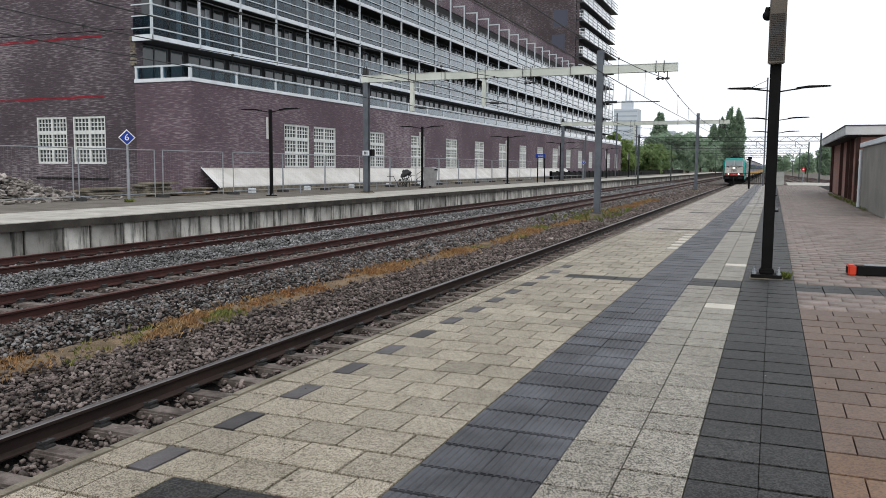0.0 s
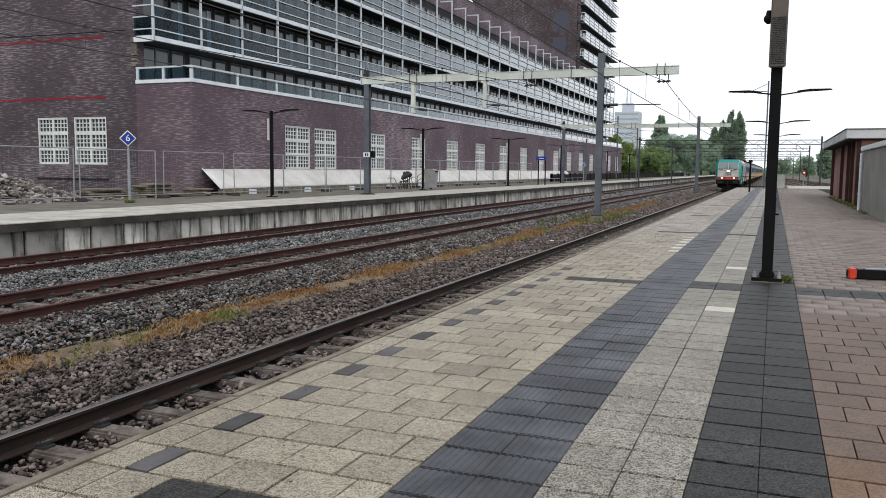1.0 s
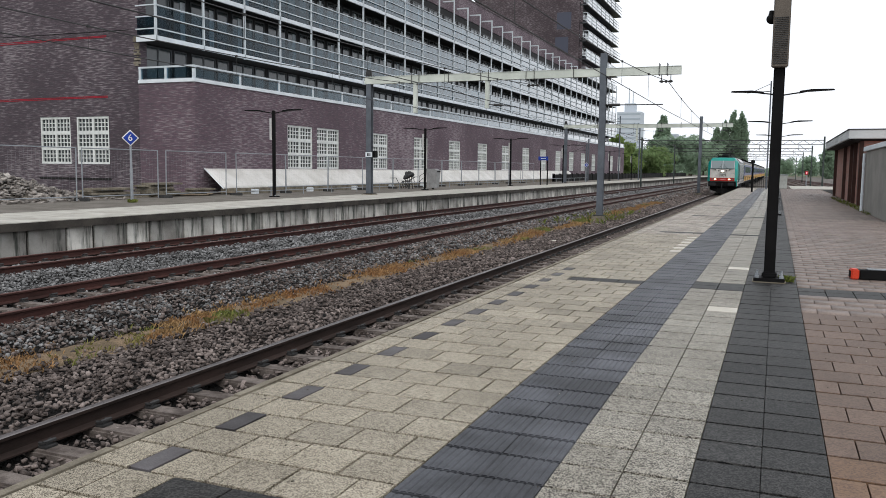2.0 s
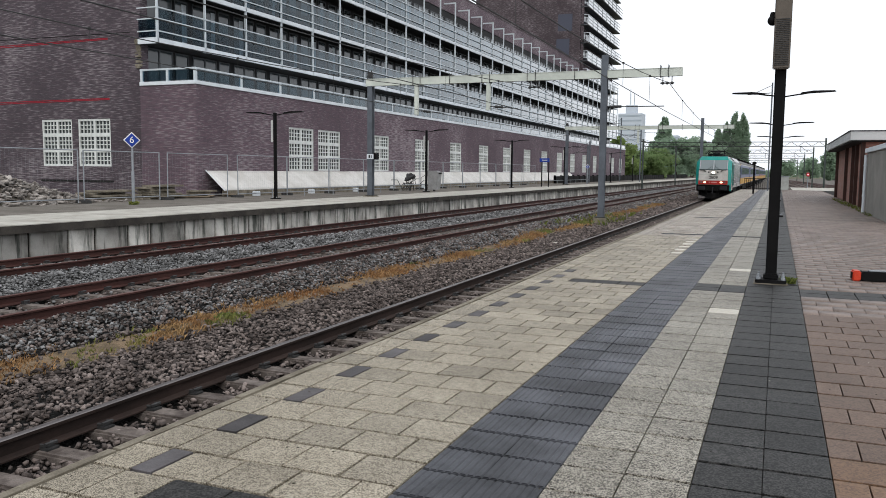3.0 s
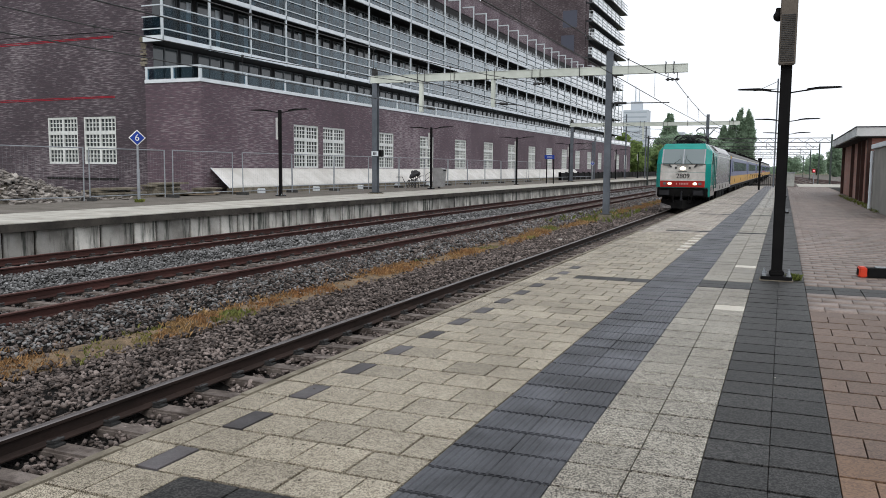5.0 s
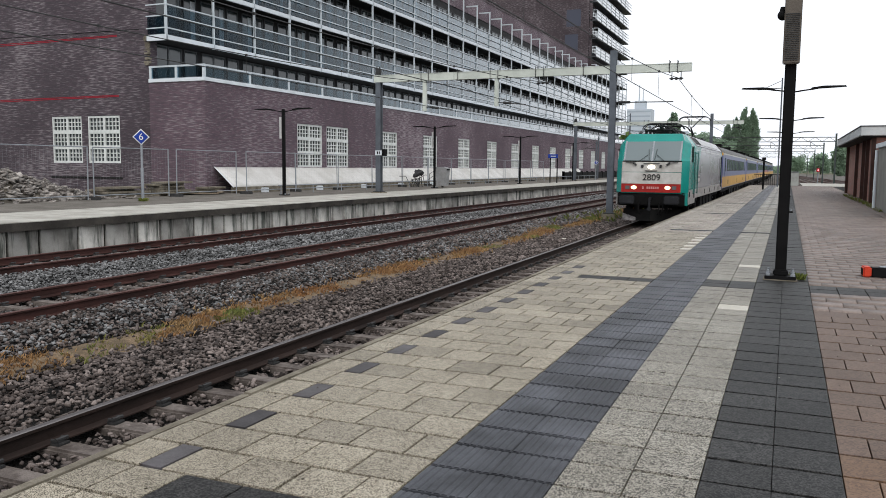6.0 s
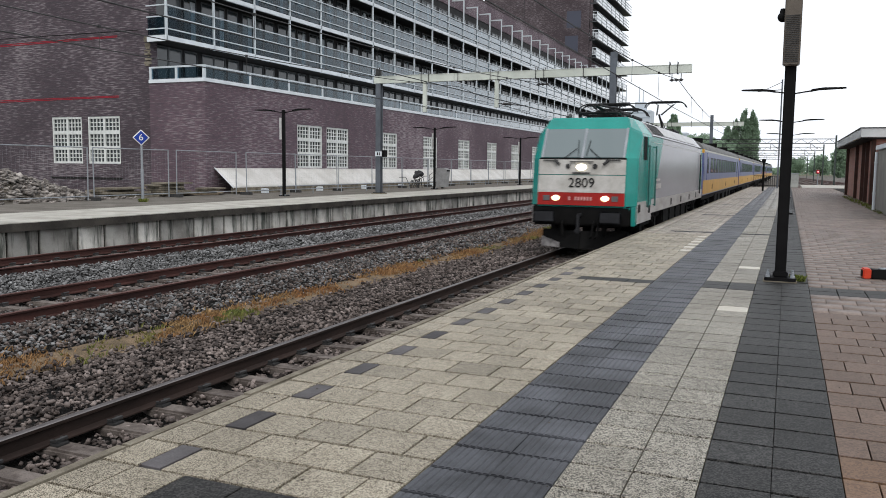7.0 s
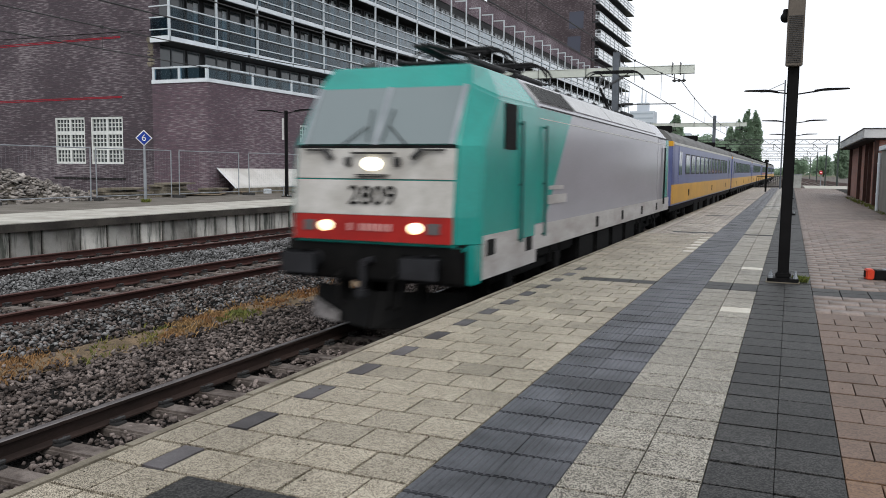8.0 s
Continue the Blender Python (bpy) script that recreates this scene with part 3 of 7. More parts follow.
M_BLUE = mat("blue_coach_paint", (0.045, 0.06, 0.20), (0.035, 0.048, 0.16), rough=0.3, scale=0.7, fine=0.05, bump=0.01)
M_LILAC = mat("faded_blue_coach_paint", (0.135, 0.155, 0.30), (0.10, 0.12, 0.25), rough=0.3, scale=0.7, fine=0.05, bump=0.01)
M_YELLOW = mat("yellow_coach_paint", (0.62, 0.33, 0.03), (0.50, 0.26, 0.03), rough=0.35, scale=1.0, fine=0.08, bump=0.01)
M_ROOF = mat("sooty_grey_roof", (0.17, 0.17, 0.165), (0.11, 0.11, 0.105), rough=0.7, scale=1.0, fine=0.12)
M_ROOFSIDE = mat("pale_roof_edge_paint", (0.62, 0.62, 0.58), (0.5, 0.5, 0.46), rough=0.5, scale=1.0)
M_LAMP = glow("warm_headlamp", (1.0, 0.76, 0.38), 2.2)
M_LAMPW = glow("white_headlamp", (1.0, 0.92, 0.72), 3.0)
M_LENS = pane_glass("unlit_lamp_lens", (0.10, 0.09, 0.09), rough=0.2)
M_BUFFER = mat("buffer_black", (0.022, 0.023, 0.026), (0.015, 0.015, 0.017), rough=0.6, scale=3, spec=0.2)
M_SCUFF = mat("scuffed_bare_steel", (0.30, 0.28, 0.27), (0.12, 0.11, 0.11), rough=0.5, metal=0.3, scale=5)
M_PANTO = mat("dark_pantograph_steel", (0.018, 0.018, 0.019), (0.011, 0.011, 0.011), rough=0.6, scale=5, spec=0.15)
M_PINK = mat("red_stripe_paint", (0.42, 0.06, 0.09), rough=0.4)


def slab(bm, corners, depth=0.02):
    """A thin plate on four corners, sunk by depth along its inner side."""
    c = [Vector(v) for v in corners]
    nrm = (c[1] - c[0]).cross(c[3] - c[0]).normalized()
    o = [bm.verts.new(v) for v in c]
    i = [bm.verts.new(v - nrm * depth) for v in c]
    bm.faces.new(o)
    bm.faces.new(i[::-1])
    for k in range(4):
        j = (k + 1) % 4
        bm.faces.new((o[j], o[k], i[k], i[j]))
    return bm


def on_front(u0, u1, z0, z1, out):
    """Corners of a rectangle on the sloping front, seen from ahead: the face leans back with height."""
    def at(u, z):
        z_ = [1.21, 1.53, 2.38, 3.14, 3.44]
        y_ = [0.0, 0.015, 0.12, 0.58, 0.82]
        return (u, float(np.interp(z, z_, y_)) - out, z)
    return [at(u0, z0), at(u1, z0), at(u1, z1), at(u0, z1)]


def words(body, size, material, parent, m, name="number"):
    cu = bpy.data.curves.new(name, 'FONT')
    cu.body, cu.size, cu.align_x, cu.align_y, cu.extrude = body, size, 'CENTER', 'CENTER', 0.003
    tmp = bpy.data.objects.new("tmp", cu)
    me = bpy.data.meshes.new_from_object(tmp)
    bpy.data.objects.remove(tmp)
    me.materials.clear()
    me.materials.append(material)
    ob = new(name, me)
    ob.parent = parent
    ob.matrix_basis = m
    return ob


def wheelset_mesh(r=0.60):
    bm = bmesh.new()
    for s in (-0.75, 0.75):
        tube(bm, (s - 0.065, 0, 0), (s + 0.065, 0, 0), r, n=32)
        tube(bm, (s - 0.08 * np.sign(s), 0, 0), (s - 0.11 * np.sign(s), 0, 0), r + 0.028, n=32)
        for a in range(8):
            t = a * math.pi / 4
            c = Vector((s + 0.07 * np.sign(s), 0.36 * math.cos(t), 0.36 * math.sin(t)))
            tube(bm, c, c + Vector((0.012 * np.sign(s), 0, 0)), 0.05, n=8)
    tube(bm, (-0.95, 0, 0), (0.95, 0, 0), 0.09)
    return mesh_of("wheelset", bm, M_CHASSIS)


WHEELSET = wheelset_mesh()
ROLLING = []


def bogie(parent, yc, base):
    bm = bmesh.new()
    for s in (-1, 1):
        box(bm, s * 1.02 - 0.08, s * 1.02 + 0.08, yc - base / 2 - 0.5, yc + base / 2 + 0.5, 0.55, 0.85, bevel=0.03)
        for e in (-1, 1):
            box(bm, s * 1.08 - 0.12, s * 1.08 + 0.12, yc + e * base / 2 - 0.17, yc + e * base / 2 + 0.17, 0.42, 0.78, bevel=0.03)
            for q in (-0.3, 0.3):
                tube(bm, (s * 1.1, yc + e * base / 2 + q, 0.6), (s * 1.1, yc + e * base / 2 + q, 1.0), 0.075)
        tube(bm, (s * 1.15, yc - 0.12, 0.7), (s * 1.15, yc + 0.5, 1.0), 0.045)
    box(bm, -1.0, 1.0, yc - 0.3, yc + 0.3, 0.5, 0.9, bevel=0.03)
    b = part("bogie", bm, M_CHASSIS, parent, "soot-black bogie frame with coil springs")
    for e in (-1, 1):
        w = new("wheelset", WHEELSET)
        w.parent = parent
        w.matrix_basis = pose(0, yc + e * base / 2, 0.62)
        ROLLING.append((w, yc + e * base / 2))
    return b


def pantograph(parent, yc, raised):
    bm = bmesh.new()
    r = 0.03
    z0 = 3.62
    for s in (-0.55, 0.55):
        tube(bm, (s, yc - 0.75, z0), (s, yc + 0.75, z0), 0.045)
        for e in (-0.5, 0.5):
            tube(bm, (s, yc + e, z0 - 0.2), (s, yc + e, z0), 0.055, n=12)
    tube(bm, (-0.55, yc + 0.5, z0), (0.55, yc + 0.5, z0), 0.03)
    tube(bm, (-0.55, yc - 0.5, z0), (0.55, yc - 0.5, z0), 0.03)
    top = 4.86 if raised else 3.90
    knee = Vector((0, yc - 0.85, z0 + 0.62)) if raised else Vector((0, yc - 1.15, z0 + 0.16))
    tube(bm, (0, yc + 0.5, z0 + 0.03), knee, 0.05, 0.035)
    tube(bm, (0.14, yc + 0.35, z0 + 0.03), knee, 0.018)
    head_y = yc + 0.9 if raised else yc + 0.35
    for s in (-0.3, 0.3):
        tube(bm, knee + Vector((s * 0.3, 0, 0)), (s, head_y, top - 0.12), r)
    for dy in (-0.18, 0.18):
        y = head_y + dy
        tube(bm, (-0.55, y, top), (0.55, y, top), 0.03)
        for s in (-1, 1):
            p = [Vector((s * 0.55, y, top)), Vector((s * 0.66, y, top - 0.03)), Vector((s * 0.76, y, top - 0.11)), Vector((s * 0.82, y, top - 0.22))]
            for a, b in zip(p, p[1:]):
                tube(bm, a, b, 0.02, n=6)
    for s in (-0.45, 0.45):
        tube(bm, (s, head_y - 0.18, top), (s, head_y + 0.18, top), 0.018)
        tube(bm, (s * 0.7, head_y, top - 0.12), (s, head_y, top), 0.016)
    box(bm, -0.28, 0.28, yc + 0.2, yc + 0.7, z0 - 0.1, z0 + 0.1, bevel=0.03)
    return part("pantograph", bm, M_PANTO, parent, "raised pantograph arm" if raised else "folded pantograph frame")


def build_locomotive():
    loco = thing("locomotive", "teal and silver electric locomotive with red band and lit headlamps", "locomotive")
    L = 16.9
    HW = 1.34
    # main side shell, between the two cabs
    prof = [(-HW, 1.12), (HW, 1.12), (HW, 3.0), (HW - 0.03, 3.06), (1.0, 3.42), (-1.0, 3.42), (-HW + 0.03, 3.06), (-HW, 3.0)]
    bm = bmesh.new()
    extrude_profile(bm, prof, 2.61, L - 2.77)
    part("body_shell", bm, M_SILVER, loco, "silver-grey smooth side panels")
    # lower skirt along the sides
    for s in (-1, 1):
        bm = bmesh.new()
        extrude_profile(bm, [(s * (HW - 0.08), 0.74), (s * (HW + 0.004), 0.76), (s * (HW + 0.004), 1.30), (s * (HW - 0.08), 1.32)], 0.38, 2.62)
        extrude_profile(bm, [(s * (HW - 0.08), 0.92), (s * (HW + 0.003), 0.94), (s * (HW + 0.003), 1.30), (s * (HW - 0.08), 1.32)], 2.62, L - 0.3)
        sk = part("skirt", bm, M_LOWER, loco, "dusty grey lower skirt")
        for y in (0.5, 2.1, 6.6, 9.15, 11.7, 14.1):
            b2 = bmesh.new()
            zc = 1.12 if y > 3 else (1.14 if y < 1 else 1.06)
            box(b2, s * (HW + 0.002) - 0.012, s * (HW + 0.002) + 0.012, y, y + (0.30 if y < 3 else 0.2), zc - 0.10, zc + 0.10, bevel=0.006)
            part("hatch", b2, M_CHASSIS, sk, "dark recessed hatch")
        b2 = bmesh.new()
        box(b2, s * HW - 0.012, s * HW + 0.012, 2.7, L - 0.7, 3.005, 3.022)
        part("rain_gutter", b2, M_DKMETAL, loco, "dark gutter line under the roof")
        b2 = bmesh.new()
        box(b2, s * HW - 0.006, s * HW + 0.006, 2.7, L - 0.7, 2.84, 2.852)
        part("panel_seam", b2, M_ROOFSIDE, loco)
    # cabs: front face, corners, side and roof in teal; built once for each end
    for end in (0, 1):
        def place(v):
            return Vector(v) if end == 0 else Vector((-v[0], L - 0.15 - v[1], v[2]))
        fw = 1.10
        zs = [1.17, 1.53, 2.38, 3.14, 3.42]
        ys = [0.0, 0.015, 0.12, 0.58, 0.80]
        hw = [fw, fw, fw, 1.07, 1.0]
        sy = [0.32, 0.33, 0.42, 0.92, 1.30]
        sz = [1.17, 1.53, 2.38, 3.0, 3.42]
        bm = bmesh.new()
        fl = [[bm.verts.new(place((s * hw[i], ys[i] + 0.012, zs[i]))) for i in range(5)] for s in (-1, 1)]
        cl = [[bm.verts.new(place((s * (HW if i < 3 else (HW if i == 3 else 1.02)), sy[i], sz[i]))) for i in range(5)] for s in (-1, 1)]
        bk = [[bm.verts.new(place((s * (HW if i < 4 else 1.0), 2.6, sz[i]))) for i in range(5)] for s in (-1, 1)]
        for k in range(2):
            for i in range(4):
                for a, b in ((fl, cl), (cl, bk)):
                    q = (a[k][i], b[k][i], b[k][i + 1], a[k][i + 1])
                    bm.faces.new(q if k else q[::-1])
        for i in range(4):
            bm.faces.new((fl[0][i], fl[1][i], fl[1][i + 1], fl[0][i + 1]))
        bm.faces.new((fl[0][4], fl[1][4], cl[1][4], cl[0][4]))
        bm.faces.new((cl[0][4], cl[1][4], bk[1][4], bk[0][4]))
        bm.faces.new((fl[1][0], fl[0][0], cl[0][0], bk[0][0], bk[1][0], cl[1][0]))
        bm.faces.new([bk[0][i] for i in range(5)] + [bk[1][i] for i in range(4, -1, -1)])
        bmesh.ops.recalc_face_normals(bm, faces=bm.faces[:])
        bmesh.ops.bevel(bm, geom=[e for e in bm.edges if e.calc_face_angle(0) > 0.35], offset=0.035, segments=3, affect='EDGES')
        cab = part("cab", bm, M_SILVER if end else M_TEAL, loco, "silver rear cab" if end else "teal driving cab with chamfered corners")
        if end == 1:
            continue
        # front plates on the face
        b2 = bmesh.new()
        slab(b2, on_front(-fw + 0.01, fw - 0.01, 1.21, 1.525, 0.02), 0.03)
        red = part("red_band", b2, M_RED, cab, "red band with lamps")
        b2 = bmesh.new()
        slab(b2, on_front(-fw + 0.01, fw - 0.01, 1.53, 1.955, 0.022), 0.03)
        part("nose_panel", b2, M_NOSE, cab, "dirty white lower nose panel")
        b2 = bmesh.new()
        slab(b2, on_front(-fw + 0.01, fw - 0.01, 1.975, 2.345, 0.018), 0.03)
        part("nose_panel", b2, M_NOSE, cab, "dirty white upper nose panel")
        b2 = bmesh.new()
        slab(b2, on_front(-fw + 0.005, fw - 0.005, 2.35, 2.385, 0.012), 0.03)
        part("screen_seal", b2, M_CHASSIS, cab, "black rubber seal")
        for s in (-1, 1):
            b2 = bmesh.new()
            a, b = (0.025, 1.0) if s > 0 else (-1.0, -0.025)
            slab(b2, on_front(a, b, 2.40, 3.12, 0.006), 0.02)
            part("windscreen", b2, M_SCREEN, cab, "grey-green tinted windscreen half")
            b2 = bmesh.new()
            slab(b2, on_front(s * 1.03 - 0.028, s * 1.03 + 0.028, 2.40, 3.14, 0.016), 0.03)
            part("screen_frame", b2, M_STEEL, cab, "bright metal edge strip")
            # wiper
            b2 = bmesh.new()
            tube(b2, (s * 0.46, 0.08, 2.37), (s * 0.16, 0.22, 2.62), 0.009, n=6)
            tube(b2, (s * 0.10, 0.11, 2.43), (s * 0.15, 0.36, 2.84), 0.008, n=6)
            part("wiper", b2, M_CHASSIS, cab, "black wiper arm")
            # headlamp, tail lamp
            b2 = bmesh.new()
            m = Matrix.Translation((s * 0.62, -0.02, 1.385)) @ Matrix.Diagonal((0.105, 0.03, 0.07, 1))
            bmesh.ops.create_uvsphere(b2, u_segments=24, v_segments=12, radius=1, matrix=m)
            part("headlamp", b2, M_LAMP, red, "warm lit headlamp")
            b2 = bmesh.new()
            box(b2, s * 0.86 - 0.10, s * 0.86 + 0.10, -0.03, 0.02, 1.30, 1.45, bevel=0.02)
            part("tail_lamp", b2, M_LENS, red, "unlit dark lamp")
            # hand rail and step marks on the nose
            b2 = bmesh.new()
            box(b2, s * 0.78 - 0.19, s * 0.78 + 0.19, 0.045, 0.08, 2.315, 2.335, bevel=0.006)
            part("grab_rail", b2, M_DKMETAL, cab, "dark grab rail")
            b2 = bmesh.new()
            box(b2, s * 0.34 - 0.05, s * 0.34 + 0.05, 0.02, 0.08, 2.12, 2.24, bevel=0.02)
            part("nose_vent", b2, M_DKMETAL, cab)
            b2 = bmesh.new()
            tube(b2, (s * 0.55, 0.02, 2.22), (s * 0.68, 0.03, 2.33), 0.035)
            part("wiper_motor", b2, M_DKMETAL, cab)
            # buffers on the black beam
            b2 = bmesh.new()
            tube(b2, (s * 0.82, 0.3, 0.94), (s * 0.82, -0.28, 0.94), 0.13, n=20)
            box(b2, s * 0.82 - 0.28, s * 0.82 + 0.28, -0.36, -0.27, 0.77, 1.10, bevel=0.06)
            part("buffer", b2, M_BUFFER, loco, "black rectangular buffer")
            # teal corner step plate
            if s > 0:
                b2 = bmesh.new()
                box(b2, s * 1.29 - 0.055, s * 1.29 + 0.052, 0.10, 0.36, 0.72, 1.20, bevel=0.015)
                box(b2, s * 1.17 - 0.12, s * 1.17 + 0.062, 0.06, 0.3, 1.12, 1.165, bevel=0.01)
                part("corner_step", b2, M_TEAL, loco, "teal corner step plate")
            # side window and door
            x = s * (HW + 0.004)
            b2 = bmesh.new()
            box(b2, x - 0.012, x + 0.010, 1.12, 1.62, 2.36, 2.95, bevel=0.01)
            part("cab_window", b2, M_CHASSIS, cab, "dark open cab side window")
            b2 = bmesh.new()
            box(b2, x - 0.008, x + 0.010, 1.76, 2.50, 1.15, 2.97, bevel=0.008)
            door = part("cab_door", b2, M_TEAL, cab, "teal cab door")
            for y in (1.76, 2.90):
                b3 = bmesh.new()
                tube(b3, (x + s * 0.05, y, 1.12), (x + s * 0.05, y, 2.75), 0.02)
                for z in (1.15, 1.9, 2.72):
                    tube(b3, (x, y, z), (x + s * 0.05, y, z), 0.014)
                part("hand_rail", b3, mat("dark_teal_rail", (0.02, 0.10, 0.09), rough=0.4), door, "upright hand rail")
            # slanted teal field on the silver side
            b3 = bmesh.new()
            xx = s * (HW + 0.003)
            pts = [(xx, 2.5, 1.32), (xx, 3.05, 1.32), (xx, 4.55, 2.995), (xx, 2.5, 2.995)]
            slab(b3, pts if s > 0 else pts[::-1], 0.004)
            part("teal_field", b3, M_TEAL, loco, "slanted teal paint field")
            b3 = bmesh.new()
            box(b3, xx - 0.004, xx + 0.007, 3.25, 4.1, 1.80, 1.86)
            box(b3, xx - 0.004, xx + 0.007, 3.20, 4.3, 1.58, 1.72)
            part("lettering", b3, M_LOWER, loco, "unreadable grey lettering")
            b3 = bmesh.new()
            pts = [(xx, 15.3, 1.32), (xx, 16.2, 1.32), (xx, 16.2, 2.995), (xx, 15.7, 2.995)]
            slab(b3, pts if s > 0 else pts[::-1], 0.004)
            part("teal_field", b3, M_TEAL, loco, "slanted teal paint field")
            b3 = bmesh.new()
            tube(b3, (s * 1.385, 15.25, 1.15), (s * 1.385, 15.25, 2.75), 0.025)
            part("hand_rail", b3, M_CHASSIS, loco, "black upright hand rail")
        b2 = bmesh.new()
        slab(b2, on_front(-0.03, 0.03, 2.39, 3.13, 0.014), 0.03)
        part("screen_post", b2, M_STEEL, cab, "grey post between the screens")
        # top lamp
        b2 = bmesh.new()
        m = Matrix.Translation((0, 0.04, 2.155)) @ Matrix.Diagonal((0.135, 0.04, 0.085, 1))
        bmesh.ops.create_uvsphere(b2, u_segments=24, v_segments=12, radius=1, matrix=m)
        part("top_lamp", b2, M_LAMPW, cab, "bright white top headlamp")
        b2 = bmesh.new()
        box(b2, -0.30, 0.30, 0.03, 0.07, 2.275, 2.30, bevel=0.008)
        part("lamp_step", b2, M_DKMETAL, cab)
        b2 = bmesh.new()
        for i in range(2):
            box(b2, -0.22 + i * 0.02, 0.22 - i * 0.02, 0.015, 0.05, 2.015 - i * 0.022, 2.028 - i * 0.022)
        part("lamp_grille", b2, M_DKMETAL, cab)
        words("2809", 0.335, M_CHASSIS, cab, pose(0.02, 0.0, 1.76, 83, 0, 0))
        # small plate with unreadable marks
        pale_red = mat("pale_red_marks", (0.62, 0.30, 0.28), rough=0.5)
        for i in range(8):
            if i == 1:
                continue
            b2 = bmesh.new()
            box(b2, -0.30 + i * 0.078, -0.30 + i * 0.078 + 0.052, -0.026, -0.018, 1.335, 1.425)
            part("plate_mark", b2, pale_red, red, "pale mark on the red band")
    # black beam, plough and couplings under the nose
    bm = bmesh.new()
    box(bm, -1.24, 1.24, 0.05, 0.6, 0.70, 1.20, bevel=0.04)
    part("buffer_beam", bm, M_CHASSIS, loco, "black buffer beam")
    bm = bmesh.new()
    # two blades that meet at a blunt prow
    for s in (-1, 1):
        slab(bm, [(s * 1.08, 0.50, 0.12), (0, -0.02, 0.12), (0, 0.16, 0.56), (s * 1.08, 0.58, 0.56)][::s], 0.03)
    guard = part("rail_guard", bm, M_CHASSIS, loco, "black rail guard with two blades")
    bm = bmesh.new()
    slab(bm, [(-1.09, 0.455, 0.12), (-0.55, 0.19, 0.12), (-0.55, 0.21, 0.24), (-1.09, 0.49, 0.38)][::-1], 0.02)
    part("blade_edge", bm, M_SCUFF, guard, "scuffed pale lower edge")
    for s in (-0.55, 0.55):
        bm = bmesh.new()
        box(bm, s - 0.06, s + 0.06, 0.28, 0.42, 0.40, 0.75, bevel=0.02)
        part("bracket", bm, M_CHASSIS, guard)
    bm = bmesh.new()
    tube(bm, (0, 0.2, 0.98), (0, -0.18, 0.96), 0.05)
    tube(bm, (0, -0.18, 0.98), (0, -0.2, 0.62), 0.04)
    box(bm, -0.07, 0.07, -0.26, -0.14, 0.52, 0.66, bevel=0.03)
    part("coupling", bm, M_BUFFER, loco, "black screw coupling with its hook")
    for s in (-0.42, 0.36, 0.5):
        bm = bmesh.new()
        for p, q in (((s, 0.08, 0.82), (s, -0.1, 0.75)), ((s, -0.1, 0.75), (s * 0.92, -0.12, 0.45)), ((s * 0.92, -0.12, 0.45), (s * 0.8, -0.06, 0.40))):
            tube(bm, p, q, 0.028, n=8)
        part("air_hose", bm, M_CHASSIS, loco, "black air hose")
    # underframe boxes and bogies
    bm = bmesh.new()
    box(bm, -1.15, 1.15, 0.6, L - 0.6, 0.7, 1.15, bevel=0.05)
    for y in (5.6, 7.1, 8.6, 10.1):
        box(bm, -1.26, 1.26, y, y + 1.2, 0.36, 0.93, bevel=0.04)
    part("underframe", bm, M_CHASSIS, loco, "dark underframe with equipment boxes")
    bogie(loco, 3.1, 2.5)
    bogie(loco, L - 3.2, 2.5)
    # roof hatches and gear
    roof_paint = mat("pale_silver_roof", (0.5, 0.5, 0.5), (0.4, 0.4, 0.4), rough=0.4, metal=0.2)
    for y0, y1 in ((2.75, 4.9), (4.98, 8.0), (8.08, 11.1), (11.18, 14.0)):
        for s in (-1, 1):
            bm = bmesh.new()
            pts = [(s * 1.30, y0, 3.10), (s * 1.30, y1, 3.10), (s * 1.03, y1, 3.40), (s * 1.03, y0, 3.40)]
            slab(bm, pts if s > 0 else pts[::-1], 0.02)
            part("roof_panel", bm, roof_paint, loco, "pale silver sloping roof panel")
    for s in (-1, 1):
        bm = bmesh.new()
        for i in range(10):
            y = 2.8 + i * 0.21
            pts = [(s * 1.315, y, 3.105), (s * 1.315, y + 0.12, 3.105), (s * 1.07, y + 0.12, 3.375), (s * 1.07, y, 3.375)]
            slab(bm, pts if s > 0 else pts[::-1], 0.015)
        part("roof_grille", bm, M_DKMETAL, loco, "dark louvred roof grille")
    bm = bmesh.new()
    for y in (6.4, 7.3, 8.3, 9.6, 10.8, 12.2):
        for s in (-0.5, 0.15, 0.55):
            tube(bm, (s, y, 3.4), (s, y, 3.62), 0.06, 0.04, n=12)
            for z in (3.45, 3.51, 3.57):
                tube(bm, (s, y, z), (s, y, z + 0.02), 0.09, n=12)
    tube(bm, (0.15, 2.0, 3.63), (0.15, 12.6, 3.63), 0.025)
    tube(bm, (-0.5, 5.0, 3.63), (-0.5, 12.6, 3.63), 0.025)
    tube(bm, (0.55, 1.8, 3.6), (0.55, 2.9, 3.45), 0.025)
    box(bm, -0.4, 0.4, 11.2, 12.0, 3.4, 3.6, bevel=0.04)
    tube(bm, (0.8, 1.0, 3.42), (0.8, 1.35, 3.44), 0.05)
    tube(bm, (-0.6, 0.95, 3.42), (-0.6, 1.2, 3.5), 0.06)
    part("roof_gear", bm, M_DKMETAL, loco, "insulators and conductors on the roof")
    pantograph(loco, 2.6, False)
    pantograph(loco, 4.6, False)
    pantograph(loco, 13.6, True)
    return loco


